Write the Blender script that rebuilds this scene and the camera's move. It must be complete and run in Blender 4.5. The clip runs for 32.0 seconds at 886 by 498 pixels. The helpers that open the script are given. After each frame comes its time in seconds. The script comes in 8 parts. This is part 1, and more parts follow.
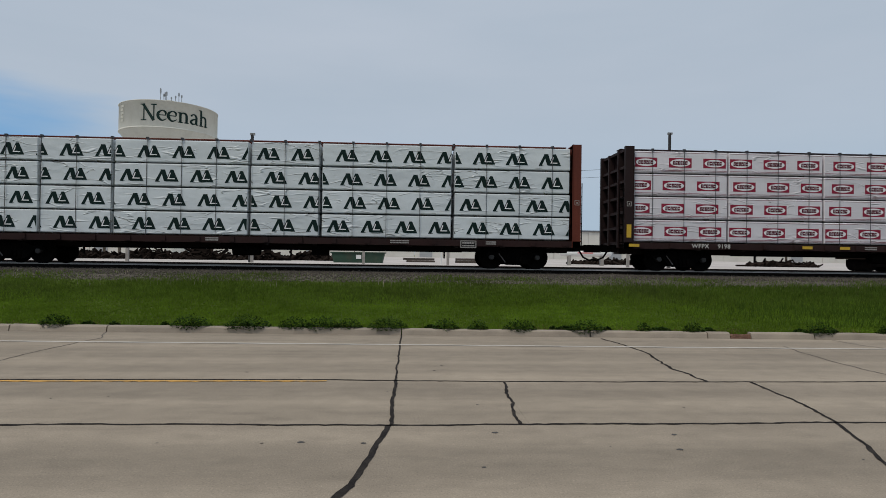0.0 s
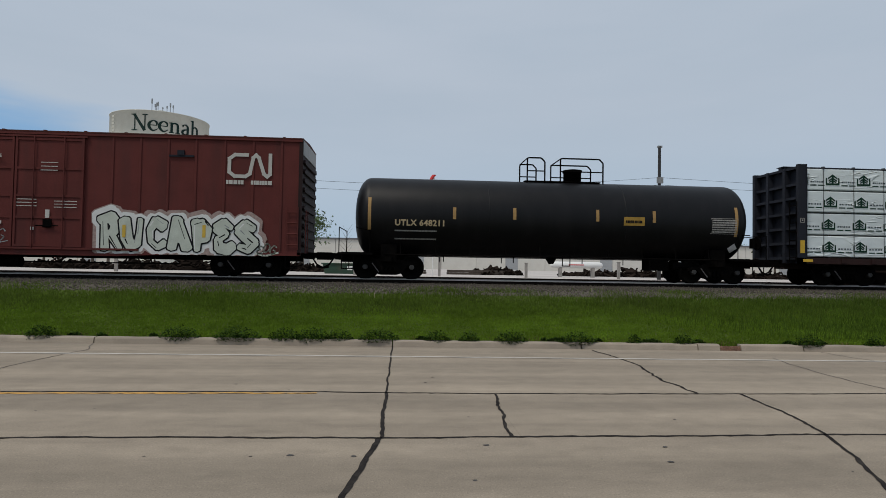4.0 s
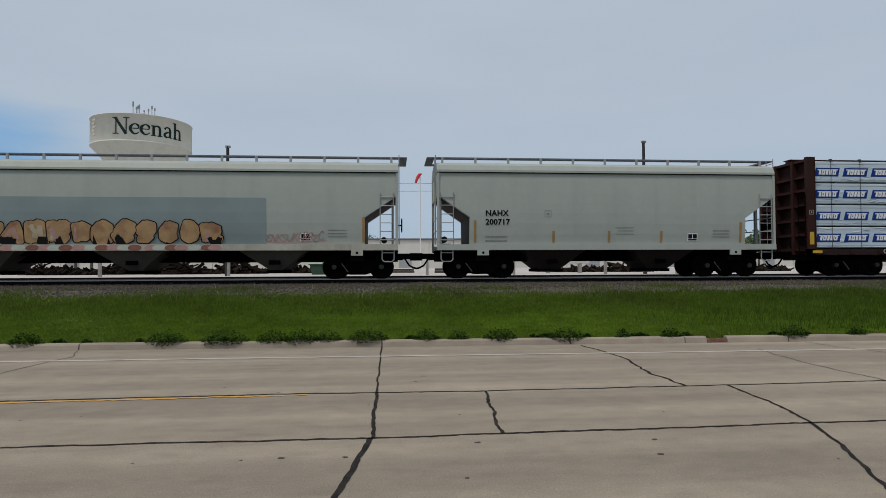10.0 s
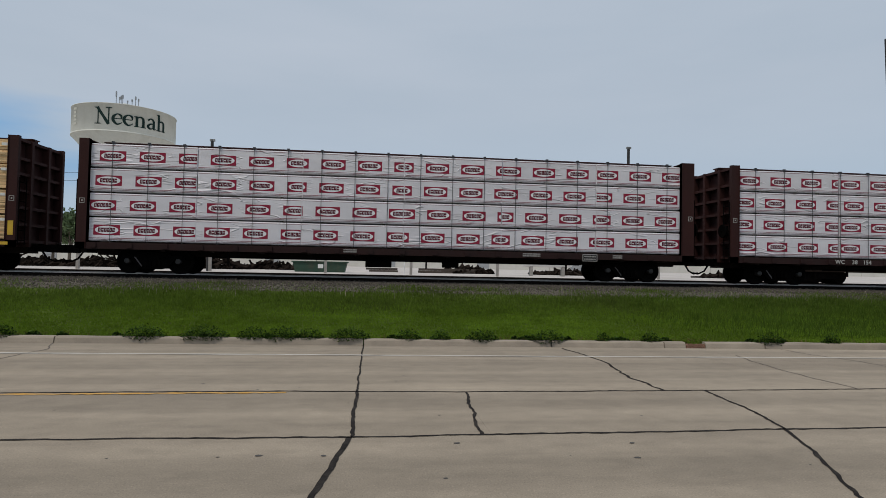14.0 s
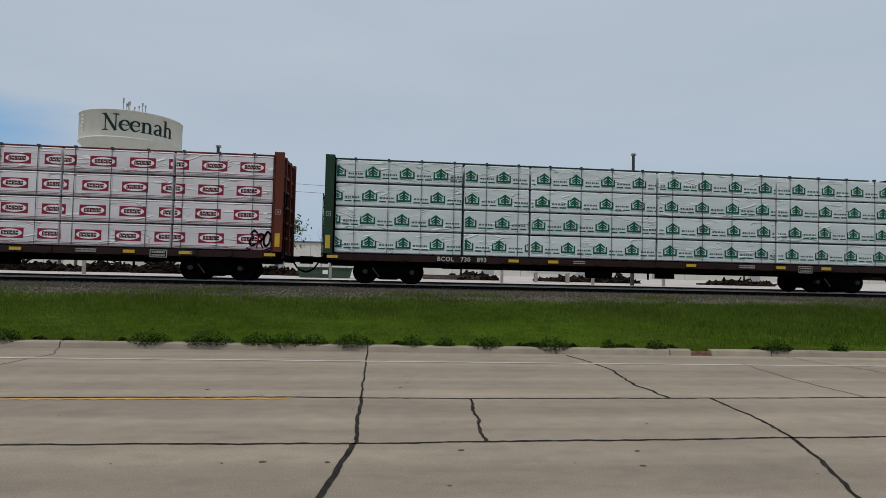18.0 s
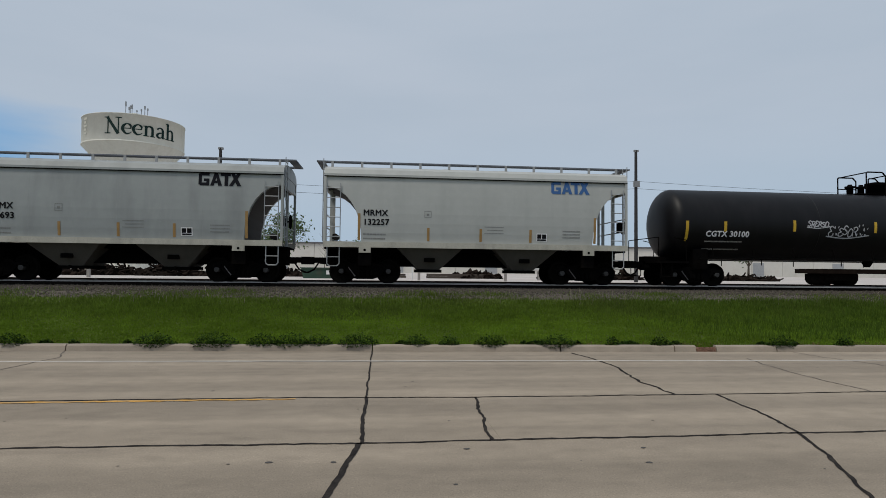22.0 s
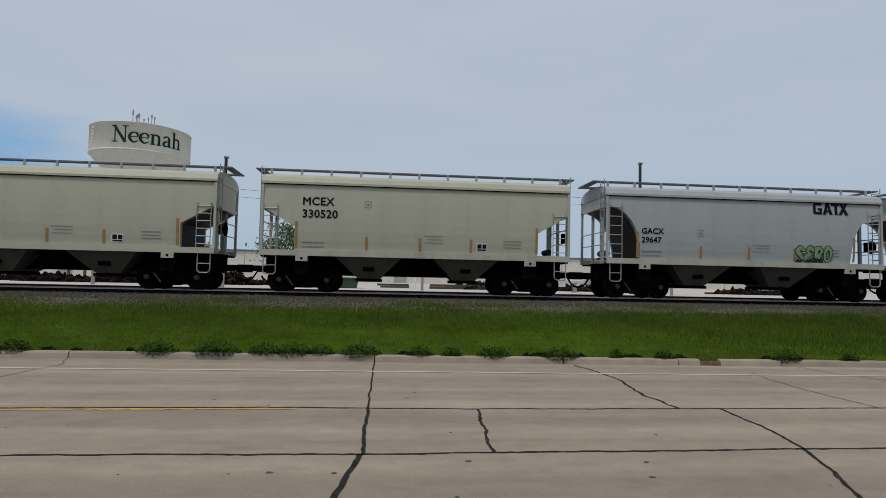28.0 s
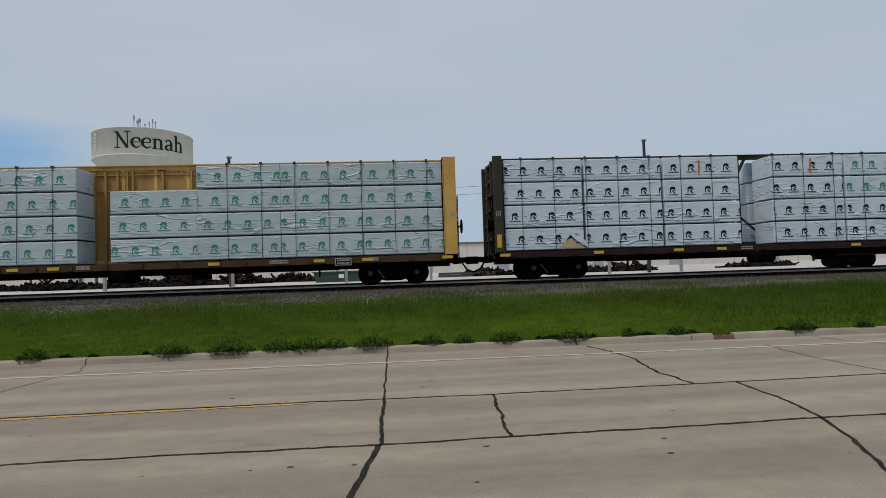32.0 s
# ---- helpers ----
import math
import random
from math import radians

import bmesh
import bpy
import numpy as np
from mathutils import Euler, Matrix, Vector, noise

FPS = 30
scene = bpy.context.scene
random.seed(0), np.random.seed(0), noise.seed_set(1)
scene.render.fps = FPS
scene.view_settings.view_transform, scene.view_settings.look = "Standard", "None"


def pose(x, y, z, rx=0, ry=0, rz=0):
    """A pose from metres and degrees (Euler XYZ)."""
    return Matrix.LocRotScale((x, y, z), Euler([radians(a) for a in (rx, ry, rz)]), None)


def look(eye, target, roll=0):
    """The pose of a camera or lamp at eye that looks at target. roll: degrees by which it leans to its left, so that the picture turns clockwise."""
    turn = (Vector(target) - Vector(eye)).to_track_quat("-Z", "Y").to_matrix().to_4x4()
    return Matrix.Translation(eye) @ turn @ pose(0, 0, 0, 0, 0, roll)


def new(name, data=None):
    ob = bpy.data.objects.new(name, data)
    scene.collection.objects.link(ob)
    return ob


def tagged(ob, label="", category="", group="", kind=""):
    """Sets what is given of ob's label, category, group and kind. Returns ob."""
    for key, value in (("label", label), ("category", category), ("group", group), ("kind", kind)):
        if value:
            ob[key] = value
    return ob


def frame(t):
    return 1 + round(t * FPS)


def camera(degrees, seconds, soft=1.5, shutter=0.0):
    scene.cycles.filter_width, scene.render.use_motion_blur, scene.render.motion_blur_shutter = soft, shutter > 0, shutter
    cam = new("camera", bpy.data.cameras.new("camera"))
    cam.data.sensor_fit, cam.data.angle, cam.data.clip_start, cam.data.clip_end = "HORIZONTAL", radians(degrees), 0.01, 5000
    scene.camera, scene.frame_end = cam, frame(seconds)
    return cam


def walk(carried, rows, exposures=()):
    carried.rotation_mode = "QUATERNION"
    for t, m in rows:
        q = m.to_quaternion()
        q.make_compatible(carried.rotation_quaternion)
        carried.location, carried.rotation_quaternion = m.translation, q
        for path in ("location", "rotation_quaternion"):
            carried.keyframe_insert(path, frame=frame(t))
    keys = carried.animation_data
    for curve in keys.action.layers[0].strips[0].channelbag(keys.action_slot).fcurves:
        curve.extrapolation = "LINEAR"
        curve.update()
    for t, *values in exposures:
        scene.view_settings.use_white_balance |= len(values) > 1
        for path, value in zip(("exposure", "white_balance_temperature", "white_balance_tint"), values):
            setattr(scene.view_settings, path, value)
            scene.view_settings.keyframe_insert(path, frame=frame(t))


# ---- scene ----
# ================= camera and its walk =================
cam = camera(74.83, 32.0, soft=0.85)
EYE = (0.0, 0.0, 1.72)


def aim(yaw, pitch, roll):
    y, p = radians(yaw), radians(pitch)
    target = (EYE[0] + math.sin(y) * math.cos(p), EYE[1] + math.cos(y) * math.cos(p), EYE[2] + math.sin(p))
    return look(EYE, target, roll)


PATH = [
    (0.0, 2.776, 0.596, 0.794),
    (0.5, 2.869, 0.807, 0.501),
    (1.0, 3.052, 1.092, 0.539),
    (1.5, 3.152, 1.343, 0.684),
    (2.0, 3.208, 1.567, 0.830),
    (2.5, 3.416, 1.658, 0.943),
    (3.0, 3.547, 1.732, 1.004),
    (3.5, 3.591, 1.777, 1.074),
    (5.5, 3.870, 1.379, 0.144),
    (6.0, 4.047, 1.252, -0.015),
    (6.5, 4.137, 1.150, -0.194),
    (7.0, 4.261, 1.142, -0.214),
    (7.5, 4.314, 1.115, -0.294),
    (8.0, 4.455, 1.151, -0.339),
    (8.5, 4.664, 1.222, -0.321),
    (9.0, 4.763, 1.337, -0.334),
    (9.5, 4.765, 1.538, -0.258),
    (10.0, 4.836, 1.601, -0.242),
    (10.5, 5.217, 1.463, -0.237),
    (11.0, 5.696, 1.391, -0.118),
    (11.5, 5.906, 1.330, 0.333),
    (12.0, 6.059, 1.328, 0.699),
    (12.5, 6.142, 1.375, 0.952),
    (13.0, 6.468, 1.430, 1.017),
    (13.5, 6.259, 1.475, 1.161),
    (14.0, 6.396, 1.642, 1.174),
    (14.5, 6.495, 1.718, 1.228),
    (16.5, 6.181, 2.004, 1.280),
    (17.0, 6.094, 2.097, 1.334),
    (17.5, 6.010, 2.194, 1.313),
    (18.0, 5.932, 2.248, 1.330),
    (18.5, 5.863, 2.286, 1.274),
    (19.0, 5.820, 2.393, 1.341),
    (19.5, 5.762, 2.444, 1.398),
    (20.0, 5.706, 2.475, 1.522),
    (20.5, 5.572, 2.477, 1.491),
    (21.0, 5.485, 2.410, 1.380),
    (21.5, 5.501, 2.262, 0.919),
    (22.0, 5.616, 2.144, 0.632),
    (22.5, 5.730, 2.145, 0.429),
    (23.0, 5.816, 2.273, 0.370),
    (23.5, 5.906, 2.421, 0.391),
    (24.0, 5.945, 2.616, 0.513),
    (24.5, 5.933, 2.744, 0.731),
    (25.0, 5.839, 2.806, 0.760),
    (25.5, 5.708, 2.896, 0.978),
    (27.5, 5.317, 3.111, 1.205),
    (28.0, 5.252, 3.192, 1.204),
    (28.5, 5.170, 3.234, 1.310),
    (29.0, 5.038, 3.230, 1.359),
    (29.5, 5.031, 3.141, 1.336),
    (30.0, 5.071, 2.870, 0.833),
    (30.5, 5.107, 2.625, 0.317),
    (31.0, 5.049, 2.355, -0.756),
    (31.5, 4.836, 2.134, -1.743),
    (32.0, 4.532, 2.040, -1.867),
]
walk(cam, [(t, aim(a, b, c)) for t, a, b, c in PATH])

# ================= world, sun, exposure =================
SUN_EL, SUN_AZ = 60.0, 232.0          # degrees; azimuth clockwise from +Y
world = bpy.data.worlds.new("overcast_sky")
scene.world = world
world.use_nodes = True
wn, wl = world.node_tree.nodes, world.node_tree.links
wn.clear()
w_out = wn.new("ShaderNodeOutputWorld")
w_bg = wn.new("ShaderNodeBackground")
w_sky = wn.new("ShaderNodeTexSky")
w_sky.sky_type, w_sky.sun_disc = "NISHITA", False
w_sky.sun_elevation, w_sky.sun_rotation = radians(SUN_EL), radians(SUN_AZ)
w_sky.air_density, w_sky.dust_density = 1.0, 1.0
w_tc = wn.new("ShaderNodeTexCoord")
w_map = wn.new("ShaderNodeMapping")
w_map.inputs["Scale"].default_value = (1.0, 1.0, 5.0)
w_noise = wn.new("ShaderNodeTexNoise")
w_noise.inputs["Scale"].default_value, w_noise.inputs["Detail"].default_value = 1.7, 5.0
w_ramp = wn.new("ShaderNodeValToRGB")
w_ramp.color_ramp.elements[0].position, w_ramp.color_ramp.elements[0].color = 0.30, (4.70, 5.55, 6.60, 1)
w_ramp.color_ramp.elements[1].position, w_ramp.color_ramp.elements[1].color = 0.75, (5.40, 6.10, 7.10, 1)
# the cloud thins and turns bluer towards the horizon
w_sep = wn.new("ShaderNodeSeparateXYZ")
w_low = wn.new("ShaderNodeMapRange")
w_low.interpolation_type = "SMOOTHSTEP"
w_low.inputs["From Min"].default_value, w_low.inputs["From Max"].default_value = 0.0, 0.30
w_low.inputs["To Min"].default_value, w_low.inputs["To Max"].default_value = 0.75, 0.0
w_hor = wn.new("ShaderNodeMixRGB")
w_hor.inputs["Color2"].default_value = (4.25, 5.65, 7.05, 1)
# a break in the cloud, low down in the west, where the clear sky shows
w_flat = wn.new("ShaderNodeVectorMath")
w_flat.operation = "MULTIPLY"
w_flat.inputs[1].default_value = (1.0, 1.0, 5.5)
w_nrm = wn.new("ShaderNodeVectorMath")
w_nrm.operation = "NORMALIZE"
w_dot = wn.new("ShaderNodeVectorMath")
w_dot.operation = "DOT_PRODUCT"
w_dot.inputs[1].default_value = Vector((-0.70, 0.70, 0.72)).normalized()
w_wob = wn.new("ShaderNodeMath")
w_wob.operation = "MULTIPLY_ADD"
w_wob.inputs[1].default_value, w_wob.inputs[2].default_value = 0.16, -0.08
w_sum = wn.new("ShaderNodeMath")
w_sum.operation = "ADD"
w_gapr = wn.new("ShaderNodeMapRange")
w_gapr.interpolation_type = "SMOOTHSTEP"
w_gapr.inputs["From Min"].default_value, w_gapr.inputs["From Max"].default_value = 0.945, 0.995
w_gapr.inputs["To Min"].default_value, w_gapr.inputs["To Max"].default_value = 0.0, 1.0
w_clear = wn.new("ShaderNodeMixRGB")
w_clear.inputs["Fac"].default_value = 0.9
w_clear.inputs["Color2"].default_value = (2.3, 4.5, 7.4, 1)
w_mix = wn.new("ShaderNodeMixRGB")
wl.new(w_tc.outputs["Generated"], w_map.inputs["Vector"])
wl.new(w_map.outputs["Vector"], w_noise.inputs["Vector"])
wl.new(w_noise.outputs["Fac"], w_ramp.inputs["Fac"])
wl.new(w_tc.outputs["Generated"], w_sep.inputs["Vector"])
wl.new(w_sep.outputs["Z"], w_low.inputs["Value"])
wl.new(w_low.outputs["Result"], w_hor.inputs["Fac"])
wl.new(w_ramp.outputs["Color"], w_hor.inputs["Color1"])
wl.new(w_tc.outputs["Generated"], w_flat.inputs[0])
wl.new(w_flat.outputs["Vector"], w_nrm.inputs[0])
wl.new(w_nrm.outputs["Vector"], w_dot.inputs[0])
wl.new(w_noise.outputs["Fac"], w_wob.inputs[0])
wl.new(w_dot.outputs["Value"], w_sum.inputs[0])
wl.new(w_wob.outputs[0], w_sum.inputs[1])
wl.new(w_sum.outputs[0], w_gapr.inputs["Value"])
wl.new(w_gapr.outputs["Result"], w_mix.inputs["Fac"])
wl.new(w_sky.outputs["Color"], w_clear.inputs["Color1"])
wl.new(w_hor.outputs["Color"], w_mix.inputs["Color1"])
wl.new(w_clear.outputs["Color"], w_mix.inputs["Color2"])
wl.new(w_mix.outputs["Color"], w_bg.inputs["Color"])
w_bg.inputs["Strength"].default_value = 0.087
wl.new(w_bg.outputs["Background"], w_out.inputs["Surface"])

sun = new("sun", bpy.data.lights.new("sun", "SUN"))
sun.data.energy, sun.data.angle, sun.data.color = 1.75, radians(14), (1.0, 0.93, 0.82)
sa, se = radians(SUN_AZ), radians(SUN_EL)
sun.matrix_basis = look((60 * math.sin(sa) * math.cos(se), 60 * math.cos(sa) * math.cos(se), 60 * math.sin(se)), (0, 0, 0))
scene.view_settings.exposure = 0.0


# ================= materials =================
def mat(name, color, rough=0.7, metal=0.0, var=0.15, scale=3.0, fine=60.0, bump=0.15, dirt=None, dirt_amt=0.0,
        island=0.0, each=0.0, streak=0.0, bump_dist=0.01, spec=0.4):
    """A procedural surface: base colour varied at two scales, optional dirt blotches, vertical streaks and grain relief."""
    m = bpy.data.materials.new(name)
    m.use_nodes = True
    nt, ln = m.node_tree.nodes, m.node_tree.links
    b = nt["Principled BSDF"]
    b.inputs["Roughness"].default_value, b.inputs["Metallic"].default_value = rough, metal
    b.inputs["Specular IOR Level"].default_value = spec
    tc = nt.new("ShaderNodeTexCoord")
    n1 = nt.new("ShaderNodeTexNoise")
    n1.inputs["Scale"].default_value, n1.inputs["Detail"].default_value = scale, 6.0
    n2 = nt.new("ShaderNodeTexNoise")
    n2.inputs["Scale"].default_value, n2.inputs["Detail"].default_value = fine, 3.0
    ln.new(tc.outputs["Object"], n1.inputs["Vector"])
    ln.new(tc.outputs["Object"], n2.inputs["Vector"])
    add = nt.new("ShaderNodeMath")
    add.operation = "ADD"
    ln.new(n1.outputs["Fac"], add.inputs[0])
    ln.new(n2.outputs["Fac"], add.inputs[1])
    mr = nt.new("ShaderNodeMapRange")
    mr.inputs["From Min"].default_value, mr.inputs["From Max"].default_value = 0.7, 1.3
    mr.inputs["To Min"].default_value, mr.inputs["To Max"].default_value = 1 - var, 1 + var
    ln.new(add.outputs[0], mr.inputs["Value"])
    last = mr.outputs["Result"]
    for amount, node, out in ((island, "ShaderNodeNewGeometry", "Random Per Island"), (each, "ShaderNodeObjectInfo", "Random")):
        if amount:
            g = nt.new(node)
            r = nt.new("ShaderNodeMapRange")
            r.inputs["To Min"].default_value, r.inputs["To Max"].default_value = 1 - amount, 1 + amount
            ln.new(g.outputs[out], r.inputs["Value"])
            mu = nt.new("ShaderNodeMath")
            mu.operation = "MULTIPLY"
            ln.new(last, mu.inputs[0])
            ln.new(r.outputs["Result"], mu.inputs[1])
            last = mu.outputs[0]
    sc = nt.new("ShaderNodeVectorMath")
    sc.operation = "SCALE"
    sc.inputs[0].default_value = color
    ln.new(last, sc.inputs["Scale"])
    col = sc.outputs["Vector"]
    if dirt:
        fac = None
        n3 = nt.new("ShaderNodeTexNoise")
        n3.inputs["Scale"].default_value, n3.inputs["Detail"].default_value = (1.0 if streak else scale * 0.6), 8.0
        if streak:
            mp = nt.new("ShaderNodeMapping")
            mp.inputs["Scale"].default_value = (streak, streak, 0.35)
            ln.new(tc.outputs["Object"], mp.inputs["Vector"])
            ln.new(mp.outputs["Vector"], n3.inputs["Vector"])
        else:
            ln.new(tc.outputs["Object"], n3.inputs["Vector"])
        r3 = nt.new("ShaderNodeMapRange")
        r3.inputs["From Min"].default_value, r3.inputs["From Max"].default_value = 0.46, 0.78
        r3.inputs["To Max"].default_value = dirt_amt
        ln.new(n3.outputs["Fac"], r3.inputs["Value"])
        mx = nt.new("ShaderNodeMixRGB")
        mx.inputs["Color2"].default_value = (*dirt, 1)
        ln.new(r3.outputs["Result"], mx.inputs["Fac"])
        ln.new(col, mx.inputs["Color1"])
        col = mx.outputs["Color"]
    ln.new(col, b.inputs["Base Color"])
    if bump:
        bp = nt.new("ShaderNodeBump")
        bp.inputs["Strength"].default_value, bp.inputs["Distance"].default_value = bump, bump_dist
        ln.new(add.outputs[0], bp.inputs["Height"])
        ln.new(bp.outputs["Normal"], b.inputs["Normal"])
    return m


def concrete(name, color, wear, fine=55):
    """Old pavement: wheel-worn bands along the lanes, aggregate speckle and broad stains."""
    m = mat(name, color, 0.9, var=0.10, scale=0.7, fine=fine, bump=0.35, dirt=wear, dirt_amt=0.35, each=0.02)
    nt, ln = m.node_tree.nodes, m.node_tree.links
    b = nt["Principled BSDF"]
    src = b.inputs["Base Color"].links[0].from_socket
    tc = nt.new("ShaderNodeTexCoord")
    col = src
    for scale, lo, hi, lo_v, hi_v, detail in (((0.035, 1.15, 1.0), 0.40, 0.66, 0.82, 1.12, 2.0), ((0.25, 2.2, 1.0), 0.35, 0.7, 0.94, 1.05, 5.0), ((75.0, 60.0, 60.0), 0.55, 0.75, 1.0, 0.72, 2.0), ((52.0, 40.0, 40.0), 0.57, 0.75, 1.0, 1.25, 2.0), ((1.6, 5.0, 1.0), 0.50, 0.75, 1.0, 0.86, 6.0), ((3.5, 4.5, 1.0), 0.35, 0.7, 0.94, 1.06, 8.0)):
        mp = nt.new("ShaderNodeMapping")
        mp.inputs["Scale"].default_value = scale
        nz = nt.new("ShaderNodeTexNoise")
        nz.inputs["Scale"].default_value, nz.inputs["Detail"].default_value = 1.0, detail
        mr = nt.new("ShaderNodeMapRange")
        mr.inputs["From Min"].default_value, mr.inputs["From Max"].default_value = lo, hi
        mr.inputs["To Min"].default_value, mr.inputs["To Max"].default_value = lo_v, hi_v
        sc = nt.new("ShaderNodeVectorMath")
        sc.operation = "SCALE"
        ln.new(tc.outputs["Object"], mp.inputs["Vector"])
        ln.new(mp.outputs["Vector"], nz.inputs["Vector"])
        ln.new(nz.outputs["Fac"], mr.inputs["Value"])
        ln.new(col, sc.inputs[0])
        ln.new(mr.outputs["Result"], sc.inputs["Scale"])
        col = sc.outputs["Vector"]
    ln.new(col, b.inputs["Base Color"])
    return m


M_CONCRETE = concrete("road_concrete", (0.306, 0.253, 0.193), (0.235, 0.191, 0.144))
M_KERB = mat("kerb_concrete", (0.31, 0.26, 0.205), 0.9, var=0.16, scale=2.5, fine=70, bump=0.4, dirt=(0.17, 0.145, 0.12), dirt_amt=0.6, each=0.08)
M_TAR = mat("crack_sealant", (0.022, 0.019, 0.018), 0.9, var=0.4, scale=7, fine=40, bump=0.4, dirt=(0.09, 0.078, 0.066), dirt_amt=0.45, spec=0.08)
M_CRACK = mat("bare_crack", (0.12, 0.10, 0.085), 0.95, var=0.2, scale=6, bump=0.2)
M_WHITE_LINE = mat("worn_white_paint", (0.48, 0.445, 0.40), 0.8, var=0.15, scale=4, fine=80, dirt=(0.36, 0.32, 0.28), dirt_amt=0.7)
M_YELLOW_LINE = mat("worn_yellow_paint", (0.56, 0.30, 0.07), 0.85, var=0.2, scale=5, fine=60, dirt=(0.33, 0.25, 0.16), dirt_amt=0.8)
M_SPOT = mat("asphalt_patch", (0.07, 0.065, 0.062), 0.9, var=0.2)
M_SOIL = mat("verge_soil", (0.066, 0.096, 0.016), 0.95, var=0.35, scale=1.3, fine=30, bump=0.6, dirt=(0.070, 0.084, 0.022), dirt_amt=0.35, spec=0.1)
M_YARD = mat("yard_gravel", (0.50, 0.455, 0.425), 0.95, var=0.16, scale=0.4, fine=18, bump=0.3, dirt=(0.30, 0.26, 0.23), dirt_amt=0.5)
M_BALLAST = mat("ballast_stone", (0.068, 0.058, 0.046), 0.95, var=0.3, scale=5, fine=30, bump=0.6, bump_dist=0.03, island=0.45)
M_SLEEPER = mat("creosoted_sleeper", (0.055, 0.043, 0.035), 0.9, var=0.3, scale=6, bump=0.4, each=0.25)
# rust colour taken down to near black for the train's shadow on the rails
M_RAIL = mat("rusty_rail", (0.009, 0.007, 0.006), 0.85, 0.0, var=0.2, spec=0.05)
# matt pale grey that paints the sky's glint on the worn railheads
M_RAILTOP = mat("polished_railhead", (0.42, 0.40, 0.385), 0.55, 0.15, var=0.1)
M_GRASS = mat("grass_blade", (0.133, 0.215, 0.017), 0.8, var=0.30, scale=0.30, fine=1.6, bump=0, island=0.14, dirt=(0.085, 0.130, 0.012), dirt_amt=0.8, spec=0.15)
M_TALLGRASS = mat("tall_grass_blade", (0.102, 0.156, 0.020), 0.8, var=0.3, scale=0.5, fine=4, bump=0, island=0.3, dirt=(0.075, 0.080, 0.030), dirt_amt=0.6, spec=0.1)
M_DARKGRASS = mat("rank_grass_blade", (0.075, 0.125, 0.016), 0.8, var=0.3, scale=0.6, fine=4, bump=0, island=0.35, spec=0.1)
M_STRAW = mat("dead_grass_blade", (0.135, 0.100, 0.045), 0.9, var=0.3, scale=1.5, bump=0, island=0.4, spec=0.05)
M_SEED = mat("seed_head", (0.28, 0.24, 0.17), 0.9, var=0.3, bump=0, island=0.4)
M_WEED = mat("weed_leaf", (0.026, 0.052, 0.008), 0.8, var=0.25, scale=3, bump=0, island=0.5, spec=0.05)
M_LEAF = mat("tree_leaf", (0.085, 0.125, 0.050), 0.75, var=0.25, scale=0.6, bump=0, island=0.45)
M_BARK = mat("tree_bark", (0.10, 0.08, 0.06), 0.9, var=0.3, scale=4, bump=0.5)
M_TOWER = mat("cream_tower_paint", (0.68, 0.67, 0.60), 0.6, var=0.05, scale=0.15, fine=2, bump=0.05, dirt=(0.48, 0.46, 0.38), dirt_amt=0.35, streak=0.7)
M_GREEN_LETTER = mat("dark_green_letter", (0.014, 0.032, 0.028), 0.6, var=0.1, spec=0.1)
M_GREY_STEEL = mat("grey_steel", (0.24, 0.24, 0.24), 0.6, 0.3, var=0.2)
# running-gear steels: darker than real steel, with the black shade under cars put in
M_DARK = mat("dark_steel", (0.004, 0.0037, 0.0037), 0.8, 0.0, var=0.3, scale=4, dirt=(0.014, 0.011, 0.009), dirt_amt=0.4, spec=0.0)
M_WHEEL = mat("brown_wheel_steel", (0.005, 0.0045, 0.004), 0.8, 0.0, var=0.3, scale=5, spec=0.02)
M_LEVER = mat("dull_steel_lever", (0.14, 0.13, 0.13), 0.6, 0.2, var=0.2)
M_CAP = mat("bearing_cap", (0.050, 0.048, 0.047), 0.6, 0.3, var=0.2)
M_BLACK = mat("black_tank_paint", (0.0030, 0.0027, 0.0034), 0.48, var=0.18, scale=0.8, fine=30, bump=0.05, dirt=(0.014, 0.012, 0.013), dirt_amt=0.5, streak=2.0, spec=0.24)
M_WALL = mat("pale_cladding", (0.60, 0.58, 0.53), 0.8, var=0.06, scale=0.2, fine=5, dirt=(0.45, 0.42, 0.37), dirt_amt=0.4, streak=0.4)
M_ROOF = mat("dark_roof_edge", (0.12, 0.12, 0.13), 0.7)
M_POLE = mat("dark_creosoted_pole", (0.030, 0.029, 0.030), 0.85, var=0.25, scale=3, bump=0.3)
M_RED = mat("red_fabric", (0.62, 0.05, 0.05), 0.8, var=0.15)
M_WHITE = mat("white_paint", (0.74, 0.74, 0.72), 0.6, var=0.06)
M_BLACKINK = mat("black_ink", (0.009, 0.009, 0.010), 0.7, var=0.1, bump=0, spec=0.1)
M_REFLECT = mat("yellow_reflector", (0.58, 0.36, 0.03), 0.5, var=0.12, scale=5)
M_ORANGE_REFLECT = mat("aged_amber_reflector", (0.34, 0.20, 0.07), 0.6, var=0.15, scale=5)
M_RUST = mat("rusty_scrap", (0.016, 0.012, 0.010), 0.9, 0.0, var=0.4, scale=2, island=0.7, bump=0.5, spec=0.0)
M_BINGREEN = mat("green_bin_paint", (0.022, 0.055, 0.035), 0.7, var=0.2, dirt=(0.08, 0.06, 0.04), dirt_amt=0.4)


